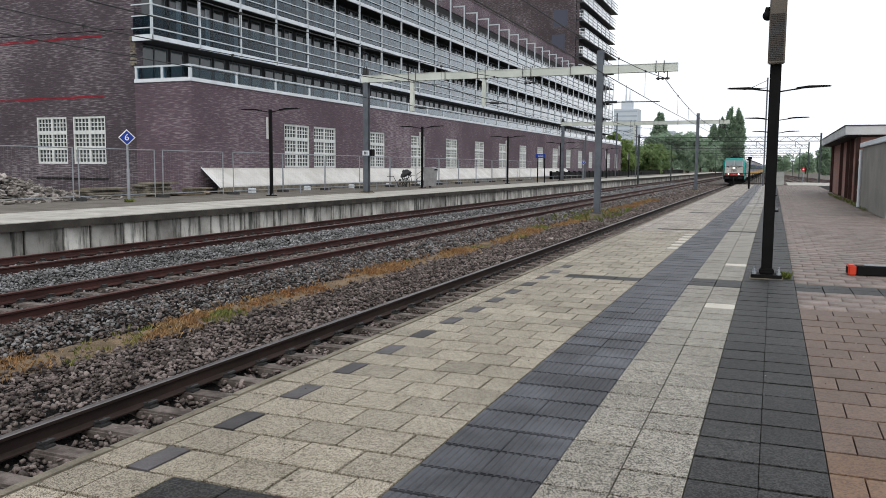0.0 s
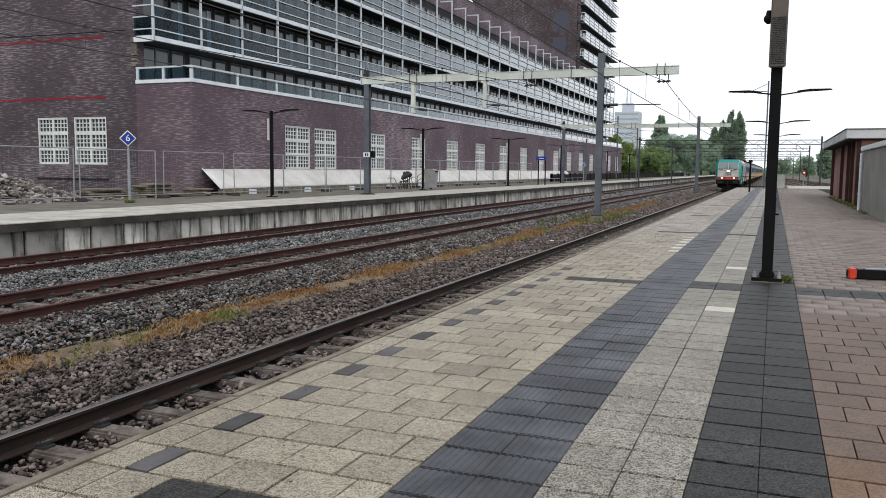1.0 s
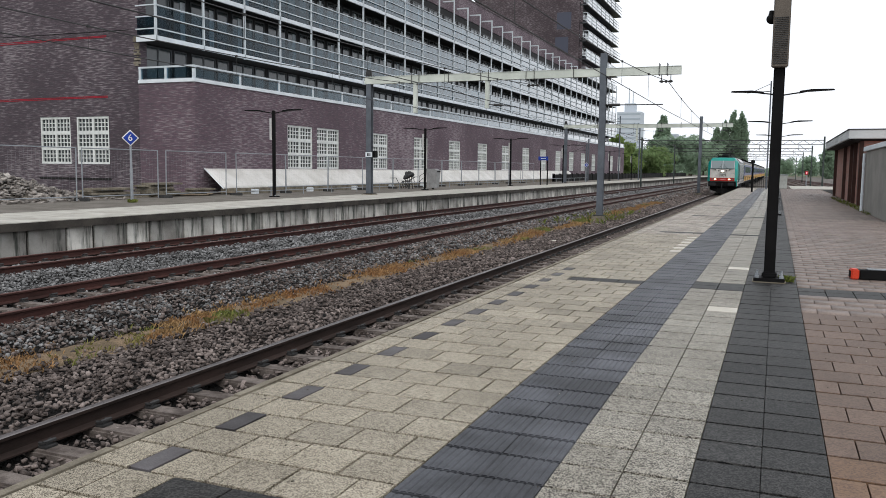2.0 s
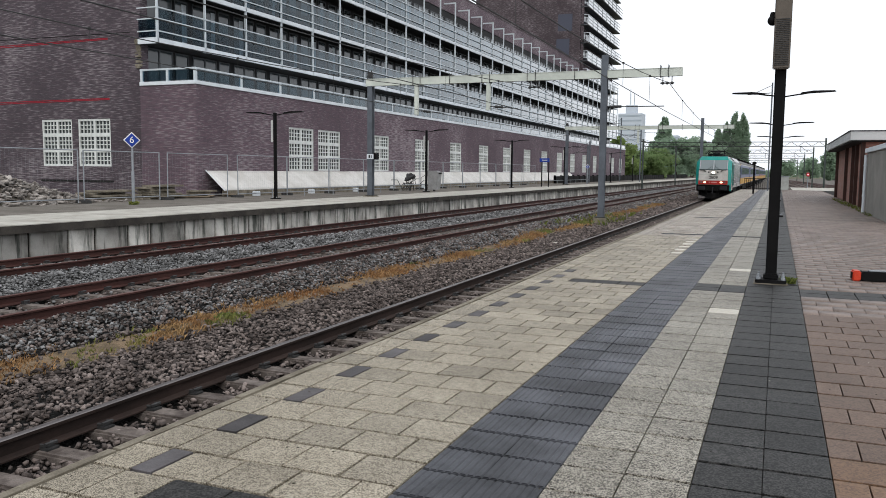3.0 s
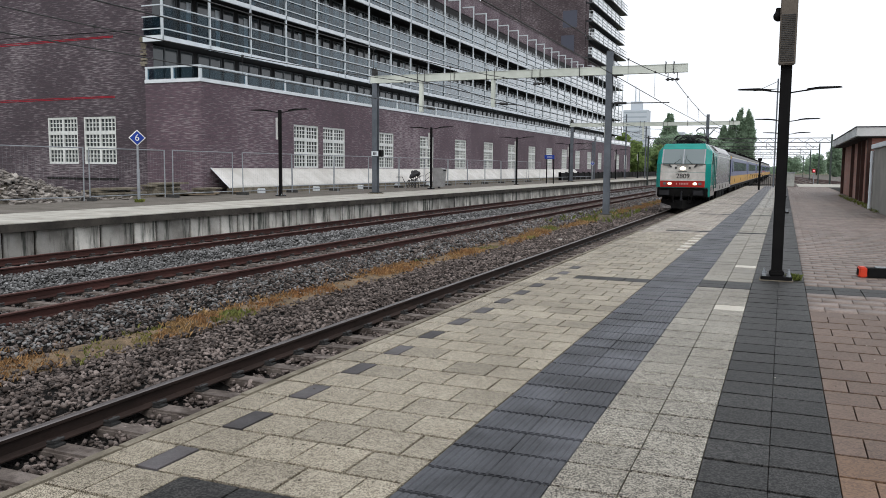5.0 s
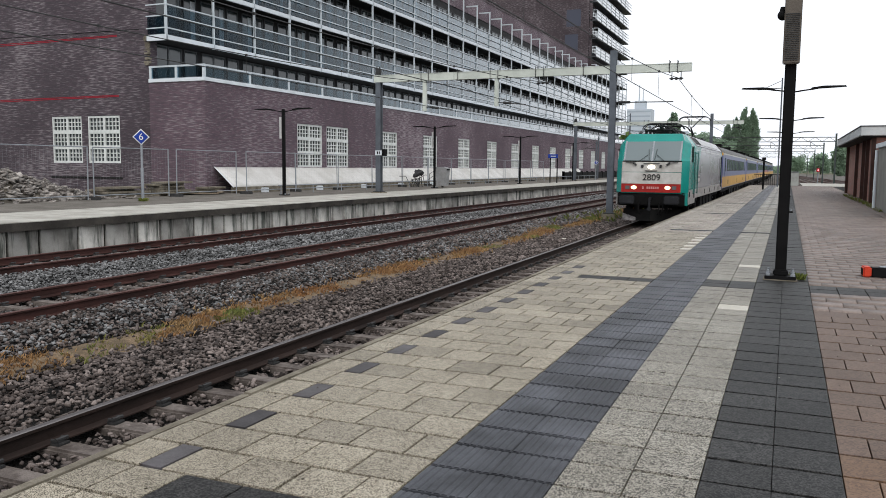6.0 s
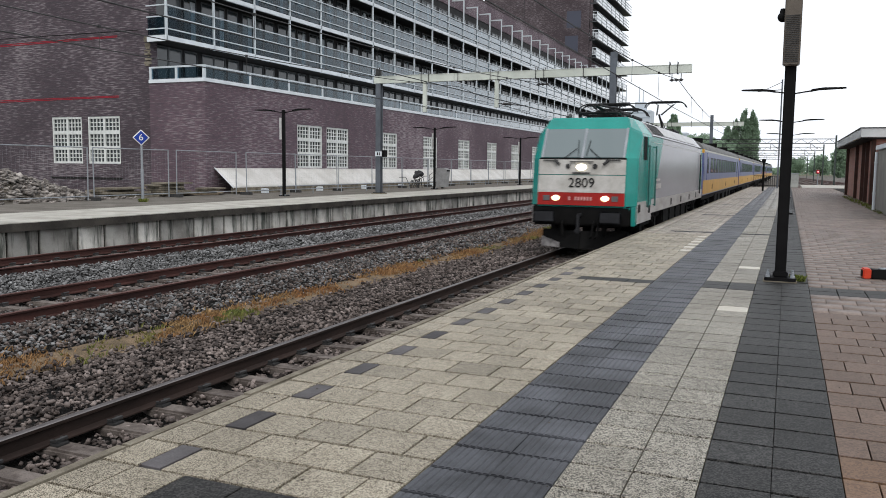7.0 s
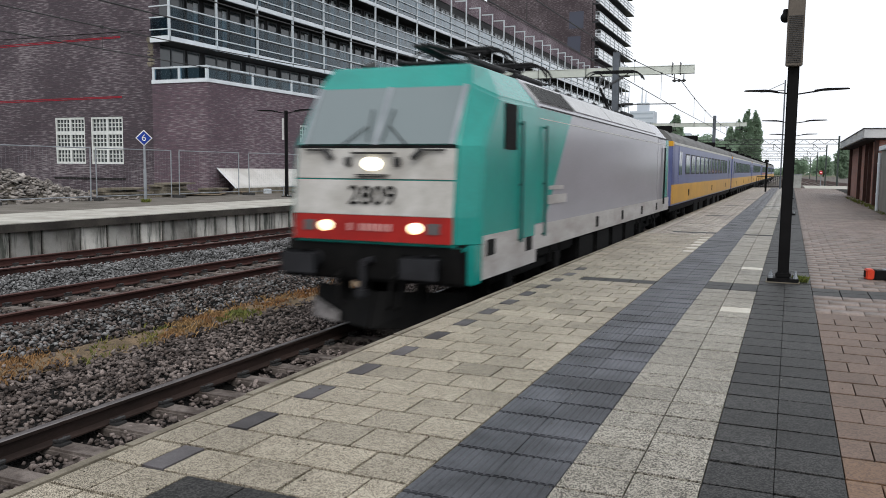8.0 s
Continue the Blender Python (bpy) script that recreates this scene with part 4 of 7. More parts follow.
def build_coach(stripe=False):
    label = "blue and yellow passenger coach with a grey roof" if not stripe else "blue and yellow passenger coach with a red stripe"
    coach = thing("coach", label, "railway coach", group="coaches of the train")
    L, HW = 27.4, 1.31
    roof = [(HW, 2.97), (HW - 0.08, 3.16), (1.02, 3.36), (0.6, 3.48), (0, 3.52), (-0.6, 3.48), (-1.02, 3.36), (-HW + 0.08, 3.16), (-HW, 2.97)]
    bm = bmesh.new()
    extrude_profile(bm, [(-HW, 1.0), (HW, 1.0), (HW, 2.97), (-HW, 2.97)], 0.0, L)
    part("body_shell", bm, M_LILAC, coach, "faded blue coach side")
    bm = bmesh.new()
    extrude_profile(bm, roof, 0.0, L)
    part("roof", bm, M_ROOF, coach, "sooty grey rounded roof")
    for y0 in (0.9, 8.7, 17.0, 24.6):
        b2 = bmesh.new()
        box(b2, -1.15, 1.15, y0, y0 + 0.12, 3.32, 3.54, bevel=0.02)
        part("roof_rib", b2, M_CHASSIS, coach)
    for s in (-1, 1):
        b2 = bmesh.new()
        x = s * (HW + 0.004)
        box(b2, x - 0.012, x + 0.012, 0.35, L - 0.35, 1.05, 1.66)
        part("yellow_band", b2, M_YELLOW, coach, "yellow lower side band")
        b2 = bmesh.new()
        box(b2, x - 0.012, x + 0.014, 0.3, L - 0.3, 2.93, 3.0)
        part("gutter", b2, M_ROOFSIDE, coach, "pale gutter strip")
        b2 = bmesh.new()
        box(b2, x - 0.01, x + 0.006, 0.02, 0.6, 1.66, 2.93)
        part("end_panel", b2, M_BLUE, coach, "deep blue end panel")
        b2 = bmesh.new()
        box(b2, x - 0.01, x + 0.008, 0.02, 0.34, 1.05, 1.66)
        part("end_panel", b2, M_YELLOW, coach)
        for y in (3.5, 13.0, 21.5):
            b2 = bmesh.new()
            box(b2, x - 0.01, x + 0.016, y + 1.0, y + 1.35, 1.2, 1.45, bevel=0.004)
            part("hatch", b2, M_CHASSIS, coach)
        for y in (1.6, L - 2.5):
            b2 = bmesh.new()
            box(b2, x - 0.01, x + 0.01, y, y + 0.9, 1.1, 2.9, bevel=0.01)
            d = part("coach_door", b2, M_LILAC, coach, "blue folding coach door")
            for k in (0.08, 0.50):
                b3 = bmesh.new()
                box(b3, x - 0.006, x + 0.016, y + k, y + k + 0.30, 1.95, 2.75, bevel=0.01)
                part("pane", b3, M_GLASS, d, "narrow dark door pane")
        n = 12
        for i in range(n):
            y = 3.4 + i * (L - 6.9) / n
            b2 = bmesh.new()
            box(b2, x - 0.01, x + 0.01, y + 0.12, y + 1.42, 1.98, 2.70, bevel=0.02)
            w = part("window", b2, M_DKMETAL, coach)
            b3 = bmesh.new()
            box(b3, x - 0.006, x + 0.014, y + 0.17, y + 1.37, 2.02, 2.66, bevel=0.02)
            part("pane", b3, M_COACHGLASS, w, "reflecting coach window pane")
        if stripe:
            b2 = bmesh.new()
            box(b2, x - 0.006, x + 0.008, 3, L - 3, 1.72, 1.9)
            part("red_stripe", b2, M_PINK, coach, "red stripe below the windows")
    # yellow corner mark and gangway
    bm = bmesh.new()
    box(bm, -0.55, 0.55, -0.35, 0.02, 1.0, 3.1, bevel=0.05)
    part("gangway", bm, M_CHASSIS, coach, "black rubber gangway")
    bm = bmesh.new()
    box(bm, -0.55, 0.55, L - 0.02, L + 0.35, 1.0, 3.1, bevel=0.05)
    part("gangway", bm, M_CHASSIS, coach, "black rubber gangway")
    for s in (-1, 1):
        bm = bmesh.new()
        box(bm, s * 1.25 - 0.08, s * 1.25 + 0.075, -0.012, 0.3, 2.86, 3.02, bevel=0.01)
        part("corner_mark", bm, M_YELLOW, coach, "yellow corner mark")
    bm = bmesh.new()
    box(bm, -1.25, 1.25, 0.2, L - 0.2, 0.78, 1.02, bevel=0.04)
    for y in (7.0, 9.2, 12.5, 15.5, 18.0):
        box(bm, -1.27, 1.27, y, y + 1.5, 0.42, 0.95, bevel=0.05)
    part("underframe", bm, M_CHASSIS, coach, "dark underframe with boxes")
    bogie(coach, 3.4, 2.5)
    bogie(coach, L - 3.4, 2.5)
    for y in (-0.3, L):
        for s in (-0.87, 0.87):
            bm = bmesh.new()
            tube(bm, (s, y, 1.0), (s, y + 0.3, 1.0), 0.1, n=14)
            part("buffer", bm, M_CHASSIS, coach)
    return coach


M_COACHGLASS = pane_glass("coach_window_glass", (0.10, 0.125, 0.16), rough=0.08)
LOCO = build_locomotive()
COACHES = [build_coach(stripe=(i == 3)) for i in range(6)]
TRAIN = [(LOCO, 0.0)] + [(c, 17.35 + 28.1 * i) for i, c in enumerate(COACHES)]


def front_at(t):
    """Distance of the locomotive's nose along the track, in metres, as the train slows a little."""
    return -0.0286961 * t ** 3 + 0.6572587 * t ** 2 - 16.1227624 * t + 110.408


def motions():
    for ob, back in TRAIN:
        walk(ob, [(i * 0.25, pose(TRACKS[0], front_at(i * 0.25) + back, RAIL_Z)) for i in range(33)])
    # wheels roll by the way that the train has gone
    steps = [k * 8 / 120 for k in range(121)]
    for w, yc in ROLLING:
        rows = []
        for t in steps:
            turn = (front_at(0) - front_at(t)) / 0.62
            rows.append((t, Matrix.Translation((0, yc, 0.62)) @ Matrix.Rotation(turn, 4, 'X')))
        walk(w, rows)


# ---- the apartment building over its brick podium ----
M_PANE = pane_glass("dark_window_pane", (0.03, 0.037, 0.04), rough=0.1)
M_LACE = mat("pale_curtain_panel", (0.50, 0.53, 0.55), (0.30, 0.32, 0.34), rough=0.8, scale=2.5, fine=0.1)
M_TWIN = pane_glass("blue_tower_glass", (0.018, 0.022, 0.045), rough=0.3)
M_BALC = clear_glass("balcony_glass_panel", (0.42, 0.54, 0.60), 2.6)
M_INFRAME = mat("grey_inner_frame_paint", (0.085, 0.09, 0.095), (0.06, 0.063, 0.066), rough=0.5, scale=1.0)
M_TAPE = mat("red_painted_line", (0.30, 0.012, 0.028), (0.22, 0.01, 0.02), rough=0.6, scale=3)
# near-black that holds the shade under slabs and inside rooms
M_SOFFIT_SHADE = mat("soffit_shade", (0.02, 0.019, 0.019), rough=0.8, scale=1)
M_FRAME = mat("pale_grey_frame_paint", (0.66, 0.68, 0.66), (0.55, 0.57, 0.55), rough=0.45, scale=1.0, fine=0.06, bump=0.02)
M_RAILW = mat("grey_white_balcony_rail", (0.56, 0.61, 0.64), (0.46, 0.50, 0.53), rough=0.4, scale=1.0, fine=0.06, bump=0.02)

BAY = 3.59
HOUSE_END = 151.0
WALL_X = -29.6
LEVELS = (7.46, 10.22, 13.0)


def lattice_window(parent, m, w=2.72, h=2.5):
    """White window with three rows of two lattices, each of four by three small panes. Built facing +x, along y."""
    global LATTICE
    if LATTICE is None:
        bm = bmesh.new()
        e = 0.11
        mid, tr = 0.16, 0.2
        box(bm, -0.05, 0.06, 0, e, 0, h)
        box(bm, -0.05, 0.06, w - e, w, 0, h)
        box(bm, -0.05, 0.06, e, w - e, 0, e)
        box(bm, -0.05, 0.06, e, w - e, h - e, h)
        box(bm, -0.05, 0.055, w / 2 - mid / 2, w / 2 + mid / 2, e, h - e)
        ch = (h - 2 * e - 2 * tr) / 3
        for k in (1, 2):
            z = e + k * ch + (k - 1) * tr
            box(bm, -0.05, 0.05, e, w - e, z, z + tr)
        frame_me = mesh_of("window_frame", bm, M_FRAME)
        cw = (w - 2 * e - mid) / 2
        bm = bmesh.new()
        for i in range(1, 4):
            box(bm, -0.03, 0.03, i * cw / 4 - 0.022, i * cw / 4 + 0.022, 0, ch)
        for j in range(1, 3):
            box(bm, -0.028, 0.028, 0, cw, j * ch / 3 - 0.022, j * ch / 3 + 0.022)
        bars_me = mesh_of("lattice", bm, M_FRAME)
        bm = bmesh.new()
        box(bm, -0.06, -0.04, 0, cw, 0, ch)
        pane_me = mesh_of("pane", bm, M_PANE)
        LATTICE = (frame_me, bars_me, pane_me, e, mid, tr, cw, ch)
    frame_me, bars_me, pane_me, e, mid, tr, cw, ch = LATTICE
    win = new("window", frame_me)
    win.parent = parent
    win.matrix_basis = m
    for a in range(2):
        for b in range(3):
            p = (0, e + a * (cw + mid), e + b * (ch + tr))
            for nm, me in (("pane", pane_me), ("lattice", bars_me)):
                o = new(nm, me)
                o.parent = win
                o.matrix_basis = Matrix.Translation(p)
    return win


LATTICE = None


def pierced_wall(name, parent, material, x0, x1, y0, y1, z0, z1, holes, label=""):
    """A wall along y with rectangular openings (y from, y to, z from, z to), all of one height."""
    bm = bmesh.new()
    zs0, zs1 = holes[0][2], holes[0][3]
    box(bm, x0, x1, y0, y1, z0, zs0)
    box(bm, x0, x1, y0, y1, zs1, z1)
    y = y0
    for a, b, *_ in holes:
        box(bm, x0, x1, y, a, zs0, zs1)
        y = b
    box(bm, x0, x1, y, y1, zs0, zs1)
    return part(name, bm, material, parent, label)


def build_house():
    house = thing("apartment_building", "purple-brown brick apartment building with rows of glazed balconies", "building")
    # podium wall on the track side
    starts = [40.05, 43.27] + [50.35 + 7.27 * i for i in range(14)]
    holes = [(s, s + 2.72, 1.29, 3.79) for s in starts]
    pierced_wall("podium_wall", house, M_BRICK, HOUSE_X - 0.4, HOUSE_X, HOUSE_Y, HOUSE_END, -0.6, 5.42, holes, "purple-brown brick podium wall")
    for s in starts:
        lattice_window(house, pose(HOUSE_X - 0.10, s, 1.29))
    bm = bmesh.new()
    box(bm, -29.5, HOUSE_X - 0.402, HOUSE_Y, HOUSE_Y + 0.4, -0.6, 5.42)
    part("podium_end_wall", bm, M_BRICK, house, "brick end wall of the podium")
    # solid block added in place of rooms, its colour being their shade
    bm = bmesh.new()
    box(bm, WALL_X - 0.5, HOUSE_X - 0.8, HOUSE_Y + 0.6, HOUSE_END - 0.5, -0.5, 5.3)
    part("room_shade_block", bm, M_SOFFIT_SHADE, house, "dark block standing for the shade of rooms behind the windows")
    # coping with the glass balustrade of the terrace
    bm = bmesh.new()
    box(bm, -29.5, HOUSE_X + 0.05, HOUSE_Y - 0.05, HOUSE_END + 0.05, 5.424, 5.60, bevel=0.01)
    part("coping", bm, M_WHITEP, house, "white coping on the podium")
    n = int((HOUSE_END - HOUSE_Y) / BAY)
    bm = bmesh.new()
    box(bm, HOUSE_X - 0.09, HOUSE_X + 0.0, HOUSE_Y, HOUSE_END, 6.15, 6.23)
    box(bm, -29.5, HOUSE_X - 0.09, HOUSE_Y, HOUSE_Y + 0.09, 6.15, 6.23)
    part("terrace_rail", bm, M_RAILW, house, "pale terrace hand rail")
    bm = bmesh.new()
    box(bm, -0.06, 0.06, -0.07, 0.07, 5.6, 6.2)
    post_me = mesh_of("terrace_post", bm, M_RAILW)
    bm = bmesh.new()
    box(bm, -0.012, 0.012, 0.08, BAY - 0.08, 5.64, 6.13)
    glass_me = mesh_of("terrace_glass", bm, M_BALC)
    for i in range(n + 1):
        for nm, me in (("terrace_post", post_me), ("terrace_glass", glass_me)):
            if i == n and nm == "terrace_glass":
                continue
            o = new(nm, me)
            o.parent = house
            o.matrix_basis = pose(HOUSE_X - 0.045, HOUSE_Y + 0.06 + i * BAY, 0)
    for x in (-29.4, -27.8):
        o = new("terrace_post", post_me)
        o.parent = house
        o.matrix_basis = pose(x, HOUSE_Y + 0.05, 0)
    bm = bmesh.new()
    box(bm, -29.4, HOUSE_X - 0.15, HOUSE_Y + 0.035, HOUSE_Y + 0.06, 5.64, 6.13)
    part("terrace_glass", bm, M_BALC, house)
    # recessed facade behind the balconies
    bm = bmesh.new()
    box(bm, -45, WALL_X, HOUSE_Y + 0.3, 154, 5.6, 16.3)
    part("inner_facade", bm, M_WALLIN, house, "recessed facade, shade of the recess in its colour")
    bm = bmesh.new()
    box(bm, -46, WALL_X + 0.06, HOUSE_Y + 0.25, 154, 16.304, 18.3)
    part("parapet", bm, M_BRICK, house, "brick parapet band under the roof")
    bm = bmesh.new()
    box(bm, -46, WALL_X + 0.10, HOUSE_Y + 0.2, 154, 18.304, 18.42)
    part("roof_edge", bm, M_BRICK_D, house, "dark brick roof edge")
    # floor slabs with white beams
    nb = 34
    y_end = HOUSE_Y + nb * BAY
    for z in LEVELS:
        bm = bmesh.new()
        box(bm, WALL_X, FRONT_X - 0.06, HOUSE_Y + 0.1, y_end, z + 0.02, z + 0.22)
        part("balcony_slab", bm, M_SOFFIT_SHADE, house, "balcony floor slab, underside shade in its dark colour")
        bm = bmesh.new()
        box(bm, FRONT_X - 0.06, FRONT_X + 0.06, HOUSE_Y, y_end, z + 0.03, z + 0.27, bevel=0.012)
        box(bm, WALL_X + 0.02, FRONT_X - 0.06, HOUSE_Y, HOUSE_Y + 0.1, z, z + 0.29)
        part("balcony_beam", bm, M_WHITEP, house, "white balcony edge beam")
        for dz in (0.60, 1.19, 1.73):
            bm = bmesh.new()
            box(bm, FRONT_X + 0.02, FRONT_X + 0.085, HOUSE_Y, y_end, z + dz - 0.027, z + dz + 0.027)
            box(bm, WALL_X + 0.02, FRONT_X + 0.02, HOUSE_Y - 0.03, HOUSE_Y + 0.03, z + dz - 0.027, z + dz + 0.027)
            part("balcony_rail", bm, M_RAILW, house, "pale grey balcony rail")
    top_of = {7.46: 10.22, 10.22: 13.0, 13.0: 16.9}
    bm = bmesh.new()
    box(bm, -0.01, 0.01, 0.07, BAY - 0.07, 0.32, 1.68)
    bglass = mesh_of("balcony_glass", bm, M_BALC)
    for k, z in enumerate(LEVELS):
        bm = bmesh.new()
        box(bm, -0.05, 0.06, -0.045, 0.045, 0.0, top_of[z] - z)
        if k == 2:
            box(bm, -1.3, -0.061, -0.055, 0.055, top_of[z] - z - 0.12, top_of[z] - z)
        pme = mesh_of("balcony_post", bm, M_RAILW)
        for i in range(nb + 1):
            o = new("balcony_post", pme)
            o.parent = house
            o.matrix_basis = pose(FRONT_X, HOUSE_Y + 0.06 + i * BAY, z)
            if i < nb:
                o = new("balcony_glass", bglass)
                o.parent = house
                o.matrix_basis = pose(FRONT_X - 0.03, HOUSE_Y + 0.06 + i * BAY, z)
        bm = bmesh.new()
        box(bm, WALL_X + 0.1, FRONT_X - 0.1, HOUSE_Y - 0.01, HOUSE_Y + 0.01, z + 0.32, z + 1.15)
        part("balcony_glass", bm, M_BALC, house)
    # doors and windows of the recessed facade, one set for each bay and floor
    bm = bmesh.new()
    box(bm, -0.02, 0.05, 0, 0.05, 0.1, 2.25)
    box(bm, -0.02, 0.05, 0.95, 1.0, 0.1, 2.25)
    box(bm, -0.02, 0.05, 0.05, 0.95, 2.18, 2.25)
    fme = mesh_of("window", bm, M_INFRAME)
    bm = bmesh.new()
    box(bm, -0.01, 0.02, 0.05, 0.95, 0.1, 2.18)
    gme = mesh_of("pane", bm, M_PANE)
    curtains = []
    for a, b in ((0.08, 0.42), (0.3, 0.62), (0.55, 0.92)):
        bm = bmesh.new()
        box(bm, 0.021, 0.035, a, b, 0.25, 2.1)
        curtains.append(mesh_of("curtain", bm, M_LACE))
    for z in (5.6, *[q + 0.22 for q in LEVELS]):
        for i in range(nb):
            for k, a in enumerate((0.2, 1.2, 2.4)):
                w = new("window", fme)
                w.parent = house
                hgt = 0.80 if z < 6 else 1.1
                w.matrix_basis = pose(WALL_X, HOUSE_Y + 0.3 + a + i * BAY, z) @ Matrix.Diagonal((1, 1, hgt, 1))
                o = new("pane", gme)
                o.parent = w
                if z > 6 and (i * 7 + int(z * 3) + k) % 3 == 1:
                    o = new("curtain", curtains[(i * 5 + k * 2 + int(z)) % 3])
                    o.parent = w
    # tall brick wing at the far end
    ty0, ty1 = 127.6, 154.5
    bm = bmesh.new()
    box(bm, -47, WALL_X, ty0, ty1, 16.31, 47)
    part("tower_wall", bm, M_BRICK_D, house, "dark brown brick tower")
    for x0, x1, z0, z1, m in ((-33.2, -30.9, 23.4, 26.0, M_TWIN), (-33.4, -31.3, 19.2, 22.2, M_TWIN)):
        bm = bmesh.new()
        box(bm, x0, x1, ty0 - 0.06, ty0, z0, z1, bevel=0.02)
        part("tower_window", bm, m, house, "large plain window in the tower side")
    bm = bmesh.new()
    box(bm, -0.02, 0.03, 0, 2.9, 0.0, 1.35)
    tw = mesh_of("window", bm, M_PANE)
    bm = bmesh.new()
    box(bm, -0.01, 0.01, 0.05, 3.5, 0.26, 1.66)
    tg = mesh_of("balcony_panel", bm, M_BALC)
    for k in range(11):
        z = 15.75 + 2.77 * k
        out = FRONT_X + (0.25 if k % 3 == 2 else 0.0)
        e = ty1 + (0.9 if k % 3 == 2 else 0.2)
        bm = bmesh.new()
        box(bm, WALL_X + 0.05, out, ty0 + 0.1, e, z + 0.10, z + 0.24)
        part("balcony_slab", bm, M_INFRAME, house, "grey tower balcony slab")
        for dz in (0.7, 1.2, 1.7):
            bm = bmesh.new()
            box(bm, out - 0.06, out + 0.02, ty0 + 0.1, e, z + dz - 0.035, z + dz + 0.035)
            box(bm, WALL_X, out - 0.06, ty0 + 0.1, ty0 + 0.17, z + dz - 0.035, z + dz + 0.035)
            part("balcony_rail", bm, M_WHITEP, house)
        for i in range(7):
            y = ty0 + 0.15 + i * BAY
            o = new("balcony_panel", tg)
            o.parent = house
            o.matrix_basis = pose(out - 0.05, y, z)
            o = new("window", tw)
            o.parent = house
            o.matrix_basis = pose(WALL_X + 0.01, y + 0.2, z + 1.15)
            bm = bmesh.new()
            box(bm, out - 0.05, out + 0.03, y - 0.05, y + 0.05, z + 0.28, z + 1.7)
            part("balcony_post", bm, M_RAILW, house)
        bm = bmesh.new()
        box(bm, WALL_X + 0.1, WALL_X + 0.5, ty0 - 0.04, ty0 + 0.3, z + 0.28, z + 2.77)
        part("corner_pier", bm, M_BRICK_D, house)
    # roof screen beside the tower
    bm = bmesh.new()
    for i in range(5):
        box(bm, -33.0, -32.94, 98 + i * 2.2, 99.9 + i * 2.2, 18.4, 20.2)
    part("roof_screen", bm, M_PANEL, house, "glass screen on the roof terrace")
    return house


build_house()


def build_end_wall():
    """Blank brick gable beside the podium, with two lattice windows and red survey lines."""
    gable = thing("gable_wall", "blank weathered brick gable with two white lattice windows", "building wall")
    y0 = HOUSE_Y + 0.12
    bm = bmesh.new()
    wins = [(-36.33, -34.22), (-33.79, -31.61)]
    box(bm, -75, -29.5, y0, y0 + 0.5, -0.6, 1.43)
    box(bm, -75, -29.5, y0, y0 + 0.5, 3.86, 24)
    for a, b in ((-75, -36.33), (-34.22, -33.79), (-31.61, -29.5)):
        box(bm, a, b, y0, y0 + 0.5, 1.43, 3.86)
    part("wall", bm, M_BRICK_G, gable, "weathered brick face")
    # dark sheet added behind the gable windows as room shade
    bm = bmesh.new()
    box(bm, -74, -29.6, y0 + 0.6, y0 + 0.9, -0.5, 23)
    part("backing", bm, M_SOFFIT_SHADE, gable)
    for a, b in wins:
        w = lattice_window(gable, Matrix.Identity(4))
        w.matrix_basis = Matrix.Translation((a, y0 + 0.08, 1.43)) @ Matrix.Rotation(radians(-90), 4, 'Z') @ Matrix.Diagonal((1, (b - a) / 2.72, 2.43 / 2.5, 1))
    for z0, z1 in ((7.70, 7.80), (4.72, 4.80)):
        bm = bmesh.new()
        for q in (0, 0.14):
            pts = [(-60, y0 - 0.012, z0 - 0.2 + q), (-31.6, y0 - 0.012, z1 + q * 0.4), (-31.6, y0 - 0.012, z1 + 0.04 + q * 0.4), (-60, y0 - 0.012, z0 - 0.16 + q)]
            slab(bm, pts, 0.01)
        part("red_line", bm, M_TAPE, gable, "thin red survey line across the bricks")
    # torn edge with hanging debris
    bm = bmesh.new()
    for i in range(16):
        z = 6.3 + i * 0.09
        box(bm, -29.9 + 0.3 * rng.random(), -29.45 - 0.1 * rng.random(), y0 - 0.10 * rng.random() - 0.01, y0 + 0.05, z, z + 0.1 * rng.random() + 0.03)
    part("torn_edge", bm, M_EDGE, gable, "torn pale edge of broken masonry")
    bm = bmesh.new()
    box(bm, -36.5, -31.5, y0 - 0.03, y0, 0.62, 0.72)
    part("ledge", bm, M_SOFFIT_SHADE, gable)


build_end_wall()


# ---- far platform: wall face, barrier, fences, lamps, signs ----
def far_wall():
    """Concrete slabs of the far platform's face, in two widths with dark joints."""
    w = thing("far_platform_face", "stained concrete slabs along the far platform face", "platform face", kind="structure")
    shared = []
    for k in range(3):
        bm = bmesh.new()
        wd = (1.22, 0.92, 1.5)[k]
        box(bm, -0.06, 0.0, 0.035, wd - 0.035, -0.95, -0.172, bevel=0.01)
        shared.append((wd, mesh_of("slab", bm, M_STAIN)))
    y, i = -6.0, 0
    while y < 200 and i < 290:
        wd, me = shared[int(rng.integers(0, 3))]
        o = new("slab", me)
        o.parent = w
        o.matrix_basis = pose(FAR_EDGE - 0.18 + rng.uniform(-0.012, 0.012), y, FAR_Z + 0.002)
        y += wd
        i += 1


